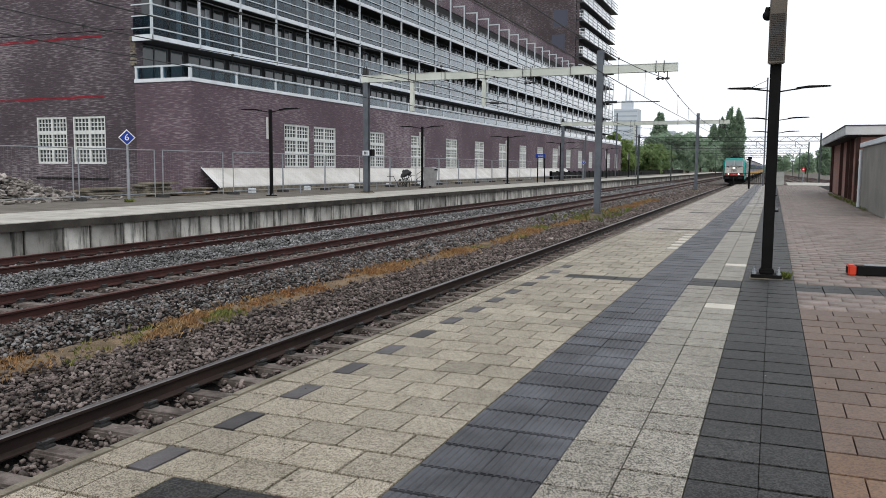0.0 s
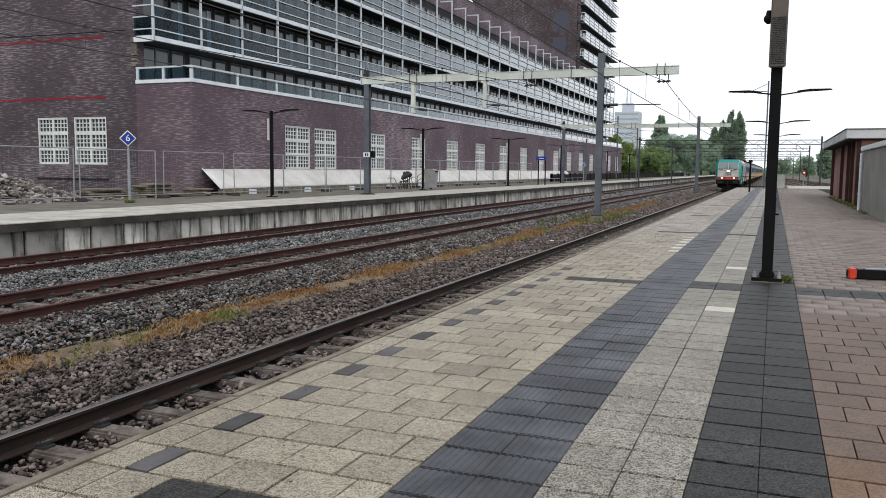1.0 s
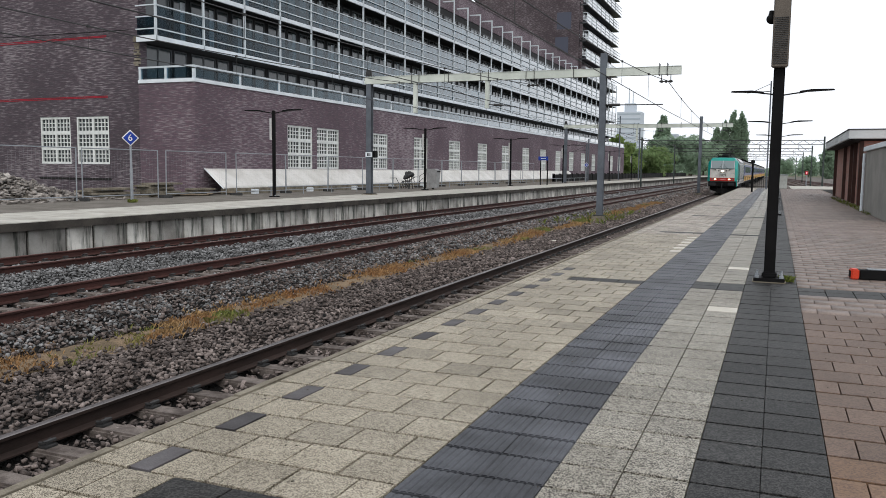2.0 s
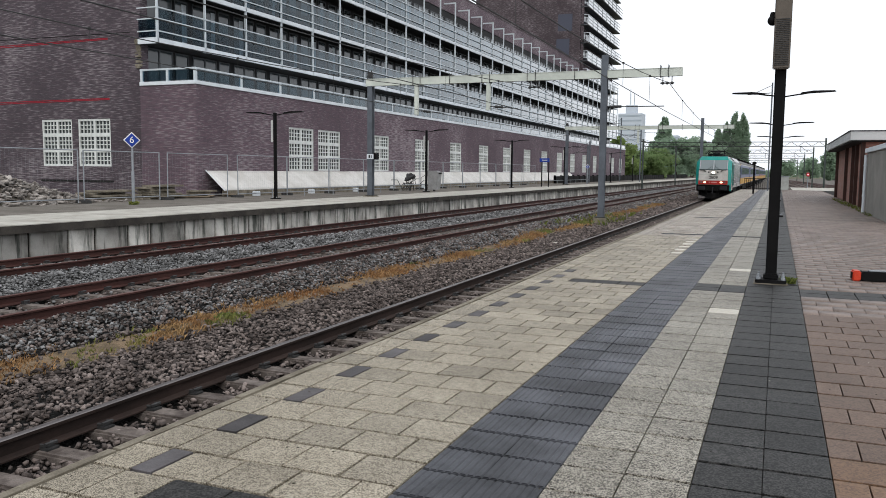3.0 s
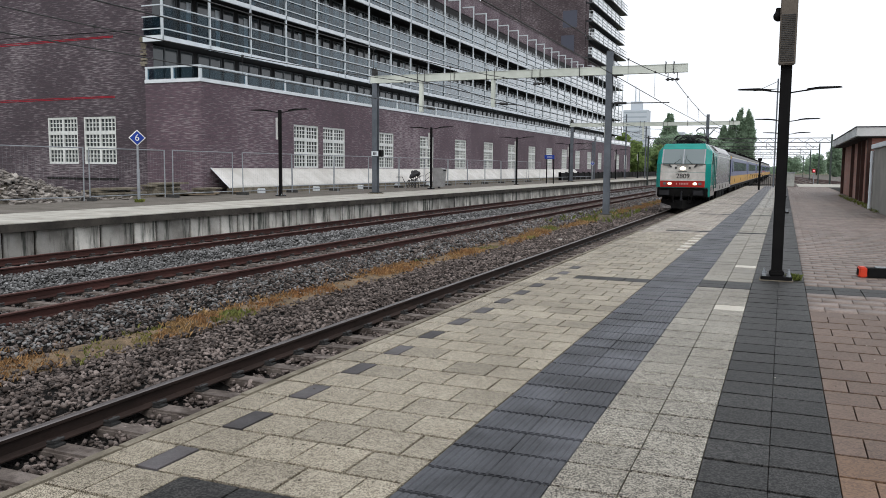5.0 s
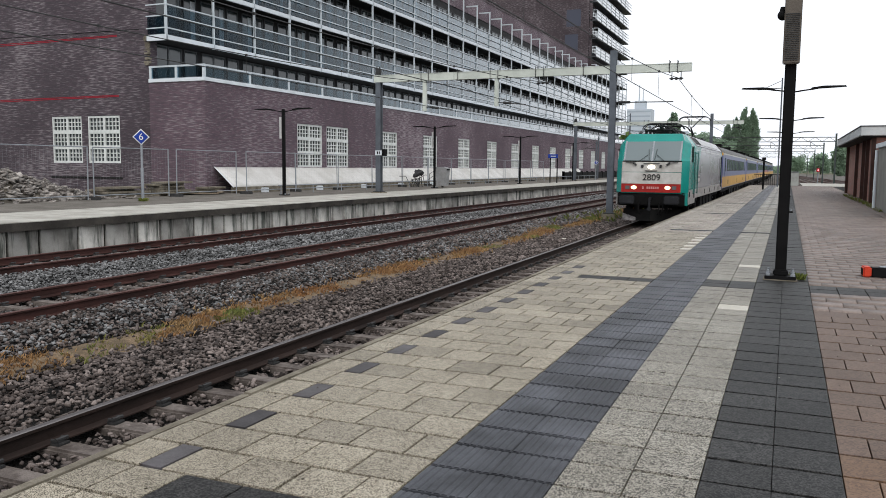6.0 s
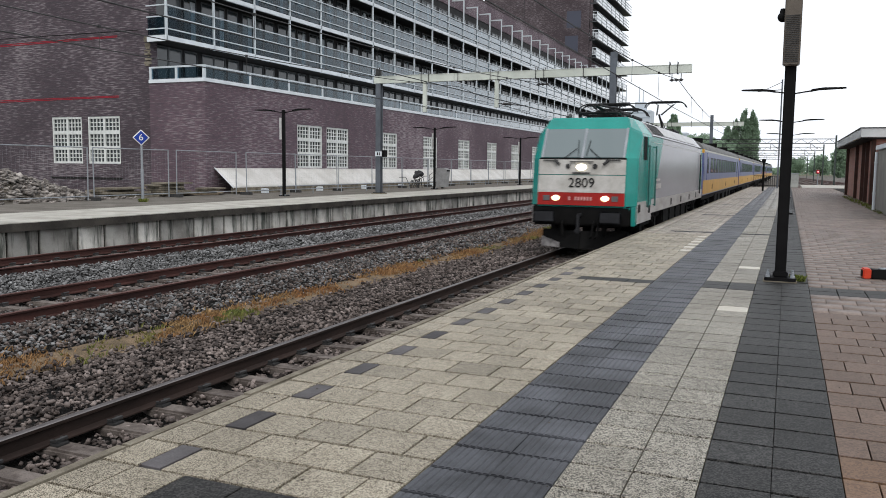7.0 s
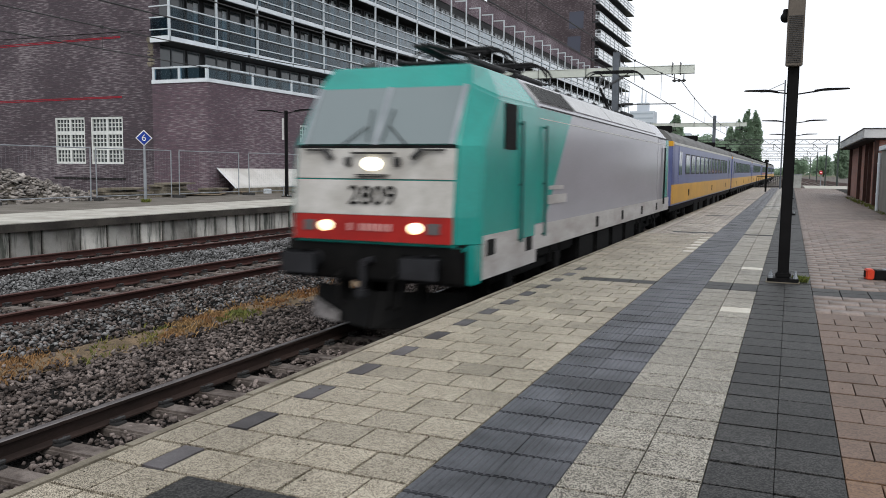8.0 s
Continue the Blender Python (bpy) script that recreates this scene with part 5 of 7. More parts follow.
def stain_material():
    """Concrete with dark runs of damp that start at the top and drip."""
    m = mat("streaked_concrete", (0.50, 0.485, 0.45), (0.30, 0.285, 0.26), rough=0.9, scale=1.5, vary=0.45, fine=0.15)
    n, l = m.node_tree.nodes, m.node_tree.links
    hs = [x for x in n if x.type == 'HUE_SAT'][0]
    old = hs.inputs["Color"].links[0].from_socket
    geo = [x for x in n if x.type == 'NEW_GEOMETRY'][0]
    mp = n.new("ShaderNodeMapping")
    mp.inputs["Scale"].default_value = (1, 2.6, 0.25)
    l.new(geo.outputs["Position"], mp.inputs[0])
    no = n.new("ShaderNodeTexNoise")
    no.inputs["Scale"].default_value = 1.0
    no.inputs["Detail"].default_value = 5
    no.inputs["Roughness"].default_value = 0.75
    l.new(mp.outputs[0], no.inputs["Vector"])
    r = n.new("ShaderNodeValToRGB")
    r.color_ramp.elements[0].position, r.color_ramp.elements[1].position = 0.38, 0.50
    r.color_ramp.elements[0].color, r.color_ramp.elements[1].color = (0.06, 0.085, 0.07, 1), (1, 1, 1, 1)
    l.new(no.outputs[0], r.inputs[0])
    mx = n.new("ShaderNodeMix")
    mx.data_type, mx.blend_type = 'RGBA', 'MULTIPLY'
    mx.inputs[0].default_value = 0.85
    l.new(old, mx.inputs[6])
    l.new(r.outputs[0], mx.inputs[7])
    l.new(mx.outputs[2], hs.inputs["Color"])
    return m


M_STAIN = stain_material()
far_wall()

M_TARP = mat("w_white_sheeting", (0.62, 0.61, 0.585), (0.48, 0.465, 0.435), rough=0.6, scale=0.6, fine=0.05)


def barrier():
    b = thing("sheeted_barrier", "white sheeting leaning on the brick wall over a low kerb", "barrier", kind="structure")
    y0, y1 = 32.6, 108.0
    n, rows = 150, 6
    v, f = [], []
    for i in range(n + 1):
        y = y0 + (y1 - y0) * i / n
        for j in range(rows + 1):
            t = j / rows
            x = HOUSE_X + 0.06 + 1.15 * (1 - t) + 0.05 * noise.noise(Vector((y * 0.9, t * 3, 0))) * (1 - abs(2 * t - 1))
            v.append((x, y, 0.32 + t * (1.27 - 0.32) + 0.015 * noise.noise(Vector((y * 2, t, 5)))))
    for i in range(n):
        for j in range(rows):
            a = i * (rows + 1) + j
            f.append((a, a + rows + 1, a + rows + 2, a + 1))
    o = new("sheet", shell("sheet", v, f, M_TARP, True))
    o.parent = b
    sm = o.modifiers.new("thickness", 'SOLIDIFY')
    sm.thickness = 0.02
    bm = bmesh.new()
    box(bm, HOUSE_X + 0.9, HOUSE_X + 1.30, y0 + 0.1, y1, -0.04, 0.315, bevel=0.02)
    part("kerb", bm, M_EDGE, b, "low concrete kerb under the sheeting")
    bm = bmesh.new()
    tube(bm, (HOUSE_X + 1.2, y0 - 0.03, 0.3), (HOUSE_X + 0.06, y0 - 0.03, 1.28), 0.03)
    part("batten", bm, M_WHITEP, b)
    for y in np.arange(y0 + 2, 60, 5.3):
        bm = bmesh.new()
        box(bm, HOUSE_X + 1.31, HOUSE_X + 1.6, y, y + 0.35, -0.04, 0.25, bevel=0.03)
        part("weight", bm, M_WHITEP, b, "white ballast block")


barrier()


def black_wall():
    bm = bmesh.new()
    box(bm, -24.0, -23.8, 92, 240, -0.1, 0.85)
    for i in range(49):
        y = 92 + i * 3
        box(bm, -24.05, -23.75, y, y + 0.12, -0.1, 0.95)
    solid("low_fence", bm, M_BLACK, "low black board fence along the far platform", "fence")


black_wall()


def fence_panel_build():
    """Temporary fence panel of galvanised tube and thin wire, along y, with its feet."""
    p = thing("fence_panel", "galvanised temporary mesh fence panel in dark foot blocks", "fence", pose(0, 0, -50), "temporary fence")
    w, h = 4.2, 2.03
    for y in (0.04, w - 0.04):
        bm = bmesh.new()
        tube(bm, (0, y, 0.02), (0, y, h), 0.024, n=8)
        part("upright", bm, M_STEEL, p)
    for z in (0.17, h - 0.02):
        bm = bmesh.new()
        tube(bm, (0, 0.04, z), (0, w - 0.04, z), 0.02, n=8)
        part("crossbar", bm, M_STEEL, p)
    cs, ss = [], []
    for i in range(1, 25):
        cs.append((0, 0.04 + i * (w - 0.08) / 25, (h + 0.17) / 2))
        ss.append((0.0015, 0.0015, h - 0.2))
    for i in range(1, 9):
        cs.append((0.004, w / 2, 0.17 + i * (h - 0.19) / 9))
        ss.append((0.0015, w - 0.1, 0.0015))
    tagged(many_boxes("wire_mesh", cs, ss, M_STEEL, p), "thin welded wire mesh", kind="stuff")
    bm = bmesh.new()
    box(bm, -0.30, 0.30, -0.13, 0.11, -0.02, 0.13, bevel=0.02)
    part("foot_block", bm, M_DKMETAL, p, "dark rubber foot block")
    return p


FENCE = fence_panel_build()
FX = -24.3
FENCE.matrix_basis = pose(FX, 10.2, FAR_Z + 0.03, 0, 0, 0)
for i, y in enumerate((14.6, 18.9, 23.3, 27.75)):
    copy_thing(FENCE, pose(FX + rng.uniform(-0.06, 0.06), y, FAR_Z + 0.03, 0, rng.uniform(-1, 1), rng.uniform(-1.5, 1.5)))
for i in range(12):
    copy_thing(FENCE, pose(-23.9 + rng.uniform(-0.05, 0.05), 32.2 + 4.3 * i, FAR_Z + 0.03, 0, rng.uniform(-1, 1), rng.uniform(-1.2, 1.2)))


M_SIGNSTRIP = mat("pale_strip_enamel", (0.5, 0.5, 0.49), rough=0.5, scale=3)


def platform_lamp(name_label, h=3.98, arm=1.55):
    """Black post with two slim wing lamps and a base plate."""
    p = thing("platform_lamp", name_label, "lamp post", pose(0, 0, -50), "platform lamps")
    bm = bmesh.new()
    box(bm, -0.065, 0.065, -0.065, 0.065, 0.05, h, bevel=0.012)
    part("post", bm, M_BLACK, p)
    bm = bmesh.new()
    box(bm, -0.18, 0.18, -0.18, 0.18, 0.0, 0.05, bevel=0.006)
    plate = part("base_plate", bm, M_BLACK, p)
    for x in (-0.13, 0.13):
        for y in (-0.13, 0.13):
            bm = bmesh.new()
            tube(bm, (x, y, 0.05), (x, y, 0.11), 0.018, n=8)
            tube(bm, (x, y, 0.055), (x, y, 0.08), 0.035, n=6)
            part("bolt", bm, M_STEEL, plate)
    bm = bmesh.new()
    box(bm, -0.19, -0.07, -0.08, -0.05, h - 1.35, h - 0.35, bevel=0.01)
    part("notice_strip", bm, M_SIGNSTRIP, p, "pale upright notice strip")
    for s in (-1, 1):
        bm = bmesh.new()
        tube(bm, (s * 0.05, 0, h - 0.12), (s * 0.6, 0, h - 0.04), 0.022, n=8)
        part("arm", bm, M_BLACK, p)
        bm = bmesh.new()
        prof = [(0.5, h - 0.075), (0.75, h - 0.03), (arm - 0.1, h + 0.0), (arm, h + 0.01), (arm - 0.05, h + 0.04), (0.9, h + 0.045), (0.55, h + 0.0)]
        extrude_profile(bm, [(s * u, z) for u, z in prof], -0.11, 0.11)
        part("lamp_head", bm, M_BLACK, p, "slim dark lamp wing")
    return p


LAMP = platform_lamp("black platform lamp post with two slim wing lamps")
LAMP.matrix_basis = pose(-21.6, 32.0, FAR_Z + 0.01)
for x, y in ((-21.2, 48.6), (-20.9, 66.0), (-20.8, 83.9), (-20.9, 110.0), (-20.9, 128.0)):
    copy_thing(LAMP, pose(x, y, FAR_Z + 0.01))
for y in (28.6, 45.5, 62.0):
    copy_thing(LAMP, pose(0.02 - 0.0 * y, y, 0.0))


def near_pole():
    p = thing("platform_lamp", "tall black platform post with a ribbed speaker column and camera", "lamp post", pose(-0.03, 11.1, 0.0), "platform lamps")
    bm = bmesh.new()
    box(bm, -0.066, 0.066, -0.066, 0.066, 0.06, 5.2, bevel=0.012)
    part("post", bm, M_BLACK, p)
    bm = bmesh.new()
    box(bm, -0.185, 0.185, -0.15, 0.15, 0.012, 0.055, bevel=0.006)
    plate = part("base_plate", bm, M_BLACK, p, "black steel base plate")
    bm = bmesh.new()
    box(bm, -0.20, 0.20, -0.17, 0.17, 0.0, 0.012)
    part("mortar_bed", bm, M_EDGE, p)
    bm = bmesh.new()
    box(bm, -0.09, 0.09, -0.09, 0.09, 0.055, 0.13, bevel=0.015)
    part("collar", bm, M_BLACK, p)
    for x in (-0.145, 0.145):
        for y in (-0.11, 0.11):
            bm = bmesh.new()
            tube(bm, (x, y, 0.055), (x, y, 0.13), 0.014, n=8)
            tube(bm, (x, y, 0.058), (x, y, 0.085), 0.03, n=6)
            part("bolt", bm, M_STEEL, plate, "bright steel bolt and nut")
    bm = bmesh.new()
    box(bm, -0.098, 0.098, -0.17, -0.068, 2.68, 4.3, bevel=0.012)
    col = part("speaker_column", bm, mat("brown_grey_enamel", (0.13, 0.11, 0.09), (0.10, 0.085, 0.07), rough=0.5, scale=3, fine=0.08), p, "brown-grey speaker column")
    for z0 in (2.72, 3.55):
        for i in range(26):
            bm = bmesh.new()
            box(bm, -0.08, 0.08, -0.178, -0.171, z0 + i * 0.022, z0 + i * 0.022 + 0.010)
            part("rib", bm, M_DKMETAL, col)
    bm = bmesh.new()
    bmesh.ops.create_uvsphere(bm, u_segments=20, v_segments=12, radius=0.062, matrix=Matrix.Translation((-0.12, -0.06, 3.28)))
    tube(bm, (-0.12, -0.06, 3.28), (-0.05, -0.02, 3.38), 0.022, n=8)
    tube(bm, (-0.12, -0.06, 3.29), (-0.12, -0.06, 3.38), 0.05, 0.03, n=14)
    part("camera_dome", bm, M_BLACK, p, "small black camera dome")
    for s in (-1, 1):
        bm = bmesh.new()
        tube(bm, (s * 0.05, 0, 4.9), (s * 0.9, 0, 5.0), 0.03, n=8)
        part("arm", bm, M_BLACK, p)


near_pole()


# ---- catenary portals, wires and masts ----
def h_mast(bm, x, y, z0, z1, w=0.28):
    box(bm, x - w / 2, x + w / 2, y - w / 2, y - w / 2 + 0.025, z0, z1)
    box(bm, x - w / 2, x + w / 2, y + w / 2 - 0.025, y + w / 2, z0, z1)
    box(bm, x - 0.012, x + 0.012, y - w / 2 + 0.025, y + w / 2 - 0.025, z0, z1)


def portal(y, number=True, xl=-19.75, xr=-7.62):
    p = thing("catenary_portal", "pale steel beam on two grey masts over the tracks", "catenary portal", pose(0, y, 0), "catenary portals")
    for x, z0, z1 in ((xl, FAR_Z, 5.7), (xr, -0.8, 6.75)):
        bm = bmesh.new()
        h_mast(bm, x, 0, z0, z1)
        mast = part("mast", bm, M_MAST, p, "grey-blue steel mast")
        bm = bmesh.new()
        box(bm, x - 0.32, x + 0.32, -0.32, 0.32, z0 - 0.3, z0 + 0.06, bevel=0.03)
        part("footing", bm, M_EDGE, p, "concrete footing")
        bm = bmesh.new()
        box(bm, x - 0.24, x + 0.24, -0.24, 0.24, z0 + 0.06, z0 + 0.1)
        part("base_plate", bm, M_DKMETAL, mast)
    bm = bmesh.new()
    x0, x1 = xl - 0.25, -4.15
    extrude_profile(bm, [(-0.12, 5.70), (0.12, 5.70), (0.12, 5.725), (0.10, 5.725), (0.10, 6.045), (0.12, 6.045), (0.12, 6.07), (-0.12, 6.07), (-0.12, 6.045), (-0.10, 6.045), (-0.10, 5.725), (-0.12, 5.725)], x0, x1, axis='x')
    beam = part("beam", bm, M_BEAM, p, "pale cream steel box beam")
    for x in (-17.3, -16.9, -13.6, -13.2, -9.0, -5.1, -4.75, -15.3, -11.3, -10.9):
        bm = bmesh.new()
        tube(bm, (x, -0.14, 5.66), (x, -0.14, 6.2), 0.016, n=6)
        tube(bm, (x, 0.14, 5.66), (x, 0.14, 6.2), 0.016, n=6)
        box(bm, x - 0.02, x + 0.02, -0.16, 0.16, 5.66, 5.685)
        part("clamp", bm, M_DKMETAL, beam)
    for x, zb in ((-17.14, 4.2), (-13.29, 4.35)):
        bm = bmesh.new()
        box(bm, x - 0.09, x + 0.09, -0.09, 0.09, zb, 5.7)
        d = part("drop_post", bm, M_BEAM, p, "hanging cream post")
        bm = bmesh.new()
        tube(bm, (x, 0, zb + 0.2), (x + 1.5, 0, zb + 0.05), 0.022, n=6)
        tube(bm, (x + 0.35, 0, zb + 0.17), (x + 0.75, 0, zb + 0.13), 0.06, n=8)
        part("registration_arm", bm, M_DKMETAL, d)
    for x in (-10.98, -4.8):
        bm = bmesh.new()
        for q in (-0.2, 0.2):
            tube(bm, (x + q, 0, 5.7), (x + q, 0, 5.46), 0.02, n=6)
        for q in (-0.2, 0, 0.2):
            bmesh.ops.create_uvsphere(bm, u_segments=10, v_segments=6, radius=0.07, matrix=Matrix.Translation((x + q, 0, 5.40)))
        tube(bm, (x - 0.3, 0, 5.4), (x + 0.3, 0, 5.4), 0.03, n=6)
        part("insulator", bm, M_DKMETAL, p, "hanging insulators")
    bm = bmesh.new()
    for s in (-0.16, 0.16):
        tube(bm, (xl + s, -0.1, 6.07), (xl + s * 0.4, -0.1, 6.5), 0.03, n=6)
    box(bm, xl - 0.14, xl + 0.1, -0.15, 0.1, 6.1, 6.42, bevel=0.03)
    part("line_bracket", bm, M_DKMETAL, p)
    bm = bmesh.new()
    tube(bm, (xr, 0, 4.4), (-4.9, 0, 4.38), 0.022, n=6)
    tube(bm, (xr + 0.25, 0, 4.4), (xr + 0.8, 0, 4.4), 0.06, n=8)
    part("registration_arm", bm, M_DKMETAL, p)
    if number:
        bm = bmesh.new()
        box(bm, xl - 0.14, xl + 0.3, -0.20, -0.17, 1.95, 2.2, bevel=0.005)
        pl = part("number_plate", bm, M_WHITEP, p, "white mast plate with dark marks")
        bm = bmesh.new()
        box(bm, xl - 0.03, xl + 0.05, -0.206, -0.201, 2.0, 2.15)
        box(bm, xl + 0.10, xl + 0.15, -0.206, -0.201, 2.0, 2.15)
        part("marks", bm, M_BLACK, pl)
        bm = bmesh.new()
        box(bm, xl + 0.301, xl + 0.46, -0.3, 0.05, 1.92, 2.26, bevel=0.02)
        part("junction_box", bm, M_BLACK, p)
    return p


portal(38.0)
portal(84.0, False, -20.6, -7.1)
portal(-8.0, False)


def wires():
    for tx in TRACKS:
        w = thing("overhead_line", "contact wire and carrying wire over a track", "overhead wire", group="overhead lines")
        bm = bmesh.new()
        tube(bm, (tx + 0.1, -8, 4.15), (tx - 0.1, 38, 4.15), 0.014, n=6)
        tube(bm, (tx - 0.1, 38, 4.15), (tx + 0.1, 84, 4.2), 0.014, n=6)
        tube(bm, (tx + 0.1, 84, 4.2), (tx, 260, 4.5), 0.014, n=6)
        part("contact_wire", bm, M_DKMETAL, w)
        bm = bmesh.new()
        spans = [(-8, 38), (38, 84), (84, 130), (130, 176), (176, 222)]
        for a, b in spans:
            pts = [(tx, a + (b - a) * k / 12, 5.42 - 0.75 * (1 - (2 * k / 12 - 1) ** 2)) for k in range(13)]
            for p, q in zip(pts, pts[1:]):
                tube(bm, p, q, 0.014, n=6)
        part("carrying_wire", bm, M_DKMETAL, w)
        bm = bmesh.new()
        for a, b in spans:
            for k in range(1, 8):
                y = a + (b - a) * k / 8
                z = 5.42 - 0.75 * (1 - (2 * k / 8 - 1) ** 2)
                tube(bm, (tx, y, 4.16), (tx, y, z), 0.006, n=4)
                bmesh.ops.create_cube(bm, size=0.06, matrix=Matrix.Translation((tx, y, z)))
        tagged(part("dropper", bm, M_DKMETAL, w), kind="stuff")
    # feeder cables on the gable side
    for p, q in (((-60, 31.9, 8.2), (-30.0, 31.95, 8.05)),):
        bm = bmesh.new()
        tube(bm, p, q, 0.02, n=6)
        solid("cable", bm, M_BLACK, "black cable strung along the brick gable", "cable")


wires()


def gantry(y, z=4.85, x0=-17.0, x1=5.3):
    g = thing("truss_gantry", "grey lattice gantry spanning the far tracks", "catenary portal", pose(0, y, 0), "far gantries")
    bm = bmesh.new()
    for dz in (0.0, 0.55):
        tube(bm, (x0, 0, z + dz), (x1, 0, z + dz), 0.045, n=6)
    n = 14
    for i in range(n):
        a = x0 + (x1 - x0) * i / n
        b = x0 + (x1 - x0) * (i + 1) / n
        tube(bm, (a, 0, z), ((a + b) / 2, 0, z + 0.55), 0.025, n=5)
        tube(bm, ((a + b) / 2, 0, z + 0.55), (b, 0, z), 0.025, n=5)
    part("truss", bm, M_DKMETAL, g)
    for x in (x0, x1):
        bm = bmesh.new()
        h_mast(bm, x, 0, -1.2, z + 1.0, 0.2)
        part("mast", bm, M_DKGREEN, g, "dark green-grey mast")
    for x in (-12.8, -8.0, -2.2, 2.4):
        bm = bmesh.new()
        tube(bm, (x, 0, z), (x + 0.9, 0, z - 0.7), 0.03, n=5)
        tube(bm, (x, 0, z), (x, 0, z - 0.7), 0.03, n=5)
        part("bracket", bm, M_DKMETAL, g)


M_DKGREEN = mat("dark_green_mast_paint", (0.06, 0.075, 0.07), (0.04, 0.05, 0.046), rough=0.6, scale=2)
for gy in (112.0, 150.0, 200.0, 270.0):
    gantry(gy)


def lone_mast(x, y, h, z=-1.0):
    m = thing("line_mast", "slim grey line mast beside the tracks", "mast", pose(x, y, z), "line masts")
    bm = bmesh.new()
    h_mast(bm, 0, 0, 0, h, 0.16 if x < -10 else 0.11)
    part("mast", bm, M_MAST, m)
    bm = bmesh.new()
    tube(bm, (0, 0, h - 0.8), (-1.8, 0, h - 0.9), 0.03, n=6)
    tube(bm, (0, 0, h - 0.2), (-1.4, 0, h - 0.85), 0.02, n=6)
    part("bracket", bm, M_DKMETAL, m)


for x, y, h in ((-21.8, 122, 9.5), (-19.2, 124, 7.8), (-22.5, 104, 5.5), (-21.0, 96, 4.6), (-0.75, 70.5, 8.6)):
    lone_mast(x, y, h, -0.1 if x < -15 else 0.0)


# ---- small things on the far platform ----
M_SIGNBLUE = mat("sign_blue", (0.015, 0.05, 0.30), (0.012, 0.04, 0.25), rough=0.35, scale=3, fine=0.04, bump=0.0)
M_SIGNWHITE = mat("sign_white", (0.75, 0.75, 0.75), rough=0.4, scale=3, fine=0.03, bump=0.0)


def diamond_sign(x, y, z0, h, text):
    s = thing("diamond_sign", "blue diamond track sign with a white figure on a grey pole", "sign", pose(x, y, z0, 0, 0, 40), "diamond signs")
    bm = bmesh.new()
    tube(bm, (0, 0, 0), (0, 0, h), 0.04, n=12)
    tube(bm, (0, 0, 0), (0, 0, 1.25), 0.055, n=12)
    part("pole", bm, M_STEEL, s, "galvanised pole")
    m = Matrix.Translation((0, -0.055, h + 0.1)) @ Matrix.Rotation(radians(45), 4, 'Y')
    bm = bmesh.new()
    box(bm, -0.215, 0.215, -0.01, 0.012, -0.215, 0.215, bevel=0.008, m=m)
    part("border", bm, M_SIGNWHITE, s, "white border plate")
    bm = bmesh.new()
    box(bm, -0.18, 0.18, -0.016, -0.012, -0.18, 0.18, m=m)
    part("panel", bm, M_SIGNBLUE, s, "blue sign panel")
    words(text, 0.34, M_SIGNWHITE, s, pose(0, -0.078, h + 0.1, 90, 0, 0), "figure")


diamond_sign(-22.3, 23.7, FAR_Z + 0.02, 2.30, "6")
diamond_sign(-20.8, 95.0, FAR_Z + 0.02, 1.9, "9")


def station_sign():
    s = thing("station_sign", "blue name board on two black posts", "sign", pose(-20.0, 72.6, FAR_Z + 0.01))
    for x in (-0.1, 0.55):
        bm = bmesh.new()
        box(bm, x - 0.045, x + 0.045, -0.05, 0.05, 0, 2.5, bevel=0.01)
        part("post", bm, M_BLACK, s)
    bm = bmesh.new()
    box(bm, -0.3, 0.62, -0.09, -0.05, 2.25, 2.6, bevel=0.01)
    b = part("board", bm, M_SIGNBLUE, s, "blue board")
    bm = bmesh.new()
    box(bm, -0.05, 0.42, -0.096, -0.091, 2.39, 2.46)
    part("lettering", bm, M_SIGNWHITE, b, "unreadable white lettering")


station_sign()


def bin_():
    b = thing("litter_bin", "grey litter bin with a dark slot", "litter bin", pose(-21.4, 50.4, FAR_Z + 0.01))
    bm = bmesh.new()
    extrude_profile(bm, [(-0.3, 0.12), (0.3, 0.12), (0.42, 1.28), (0.2, 1.38), (-0.36, 1.38)], -0.33, 0.33)
    part("body", bm, mat("grey_bin_enamel", (0.30, 0.30, 0.30), (0.22, 0.22, 0.22), rough=0.5, scale=3), b)
    bm = bmesh.new()
    box(bm, -0.2, 0.44, -0.25, 0.25, 1.15, 1.25, bevel=0.01)
    part("slot", bm, M_BLACK, b)
    bm = bmesh.new()
    tube(bm, (0, 0, 0), (0, 0, 0.14), 0.08)
    part("foot", bm, M_DKMETAL, b)


bin_()


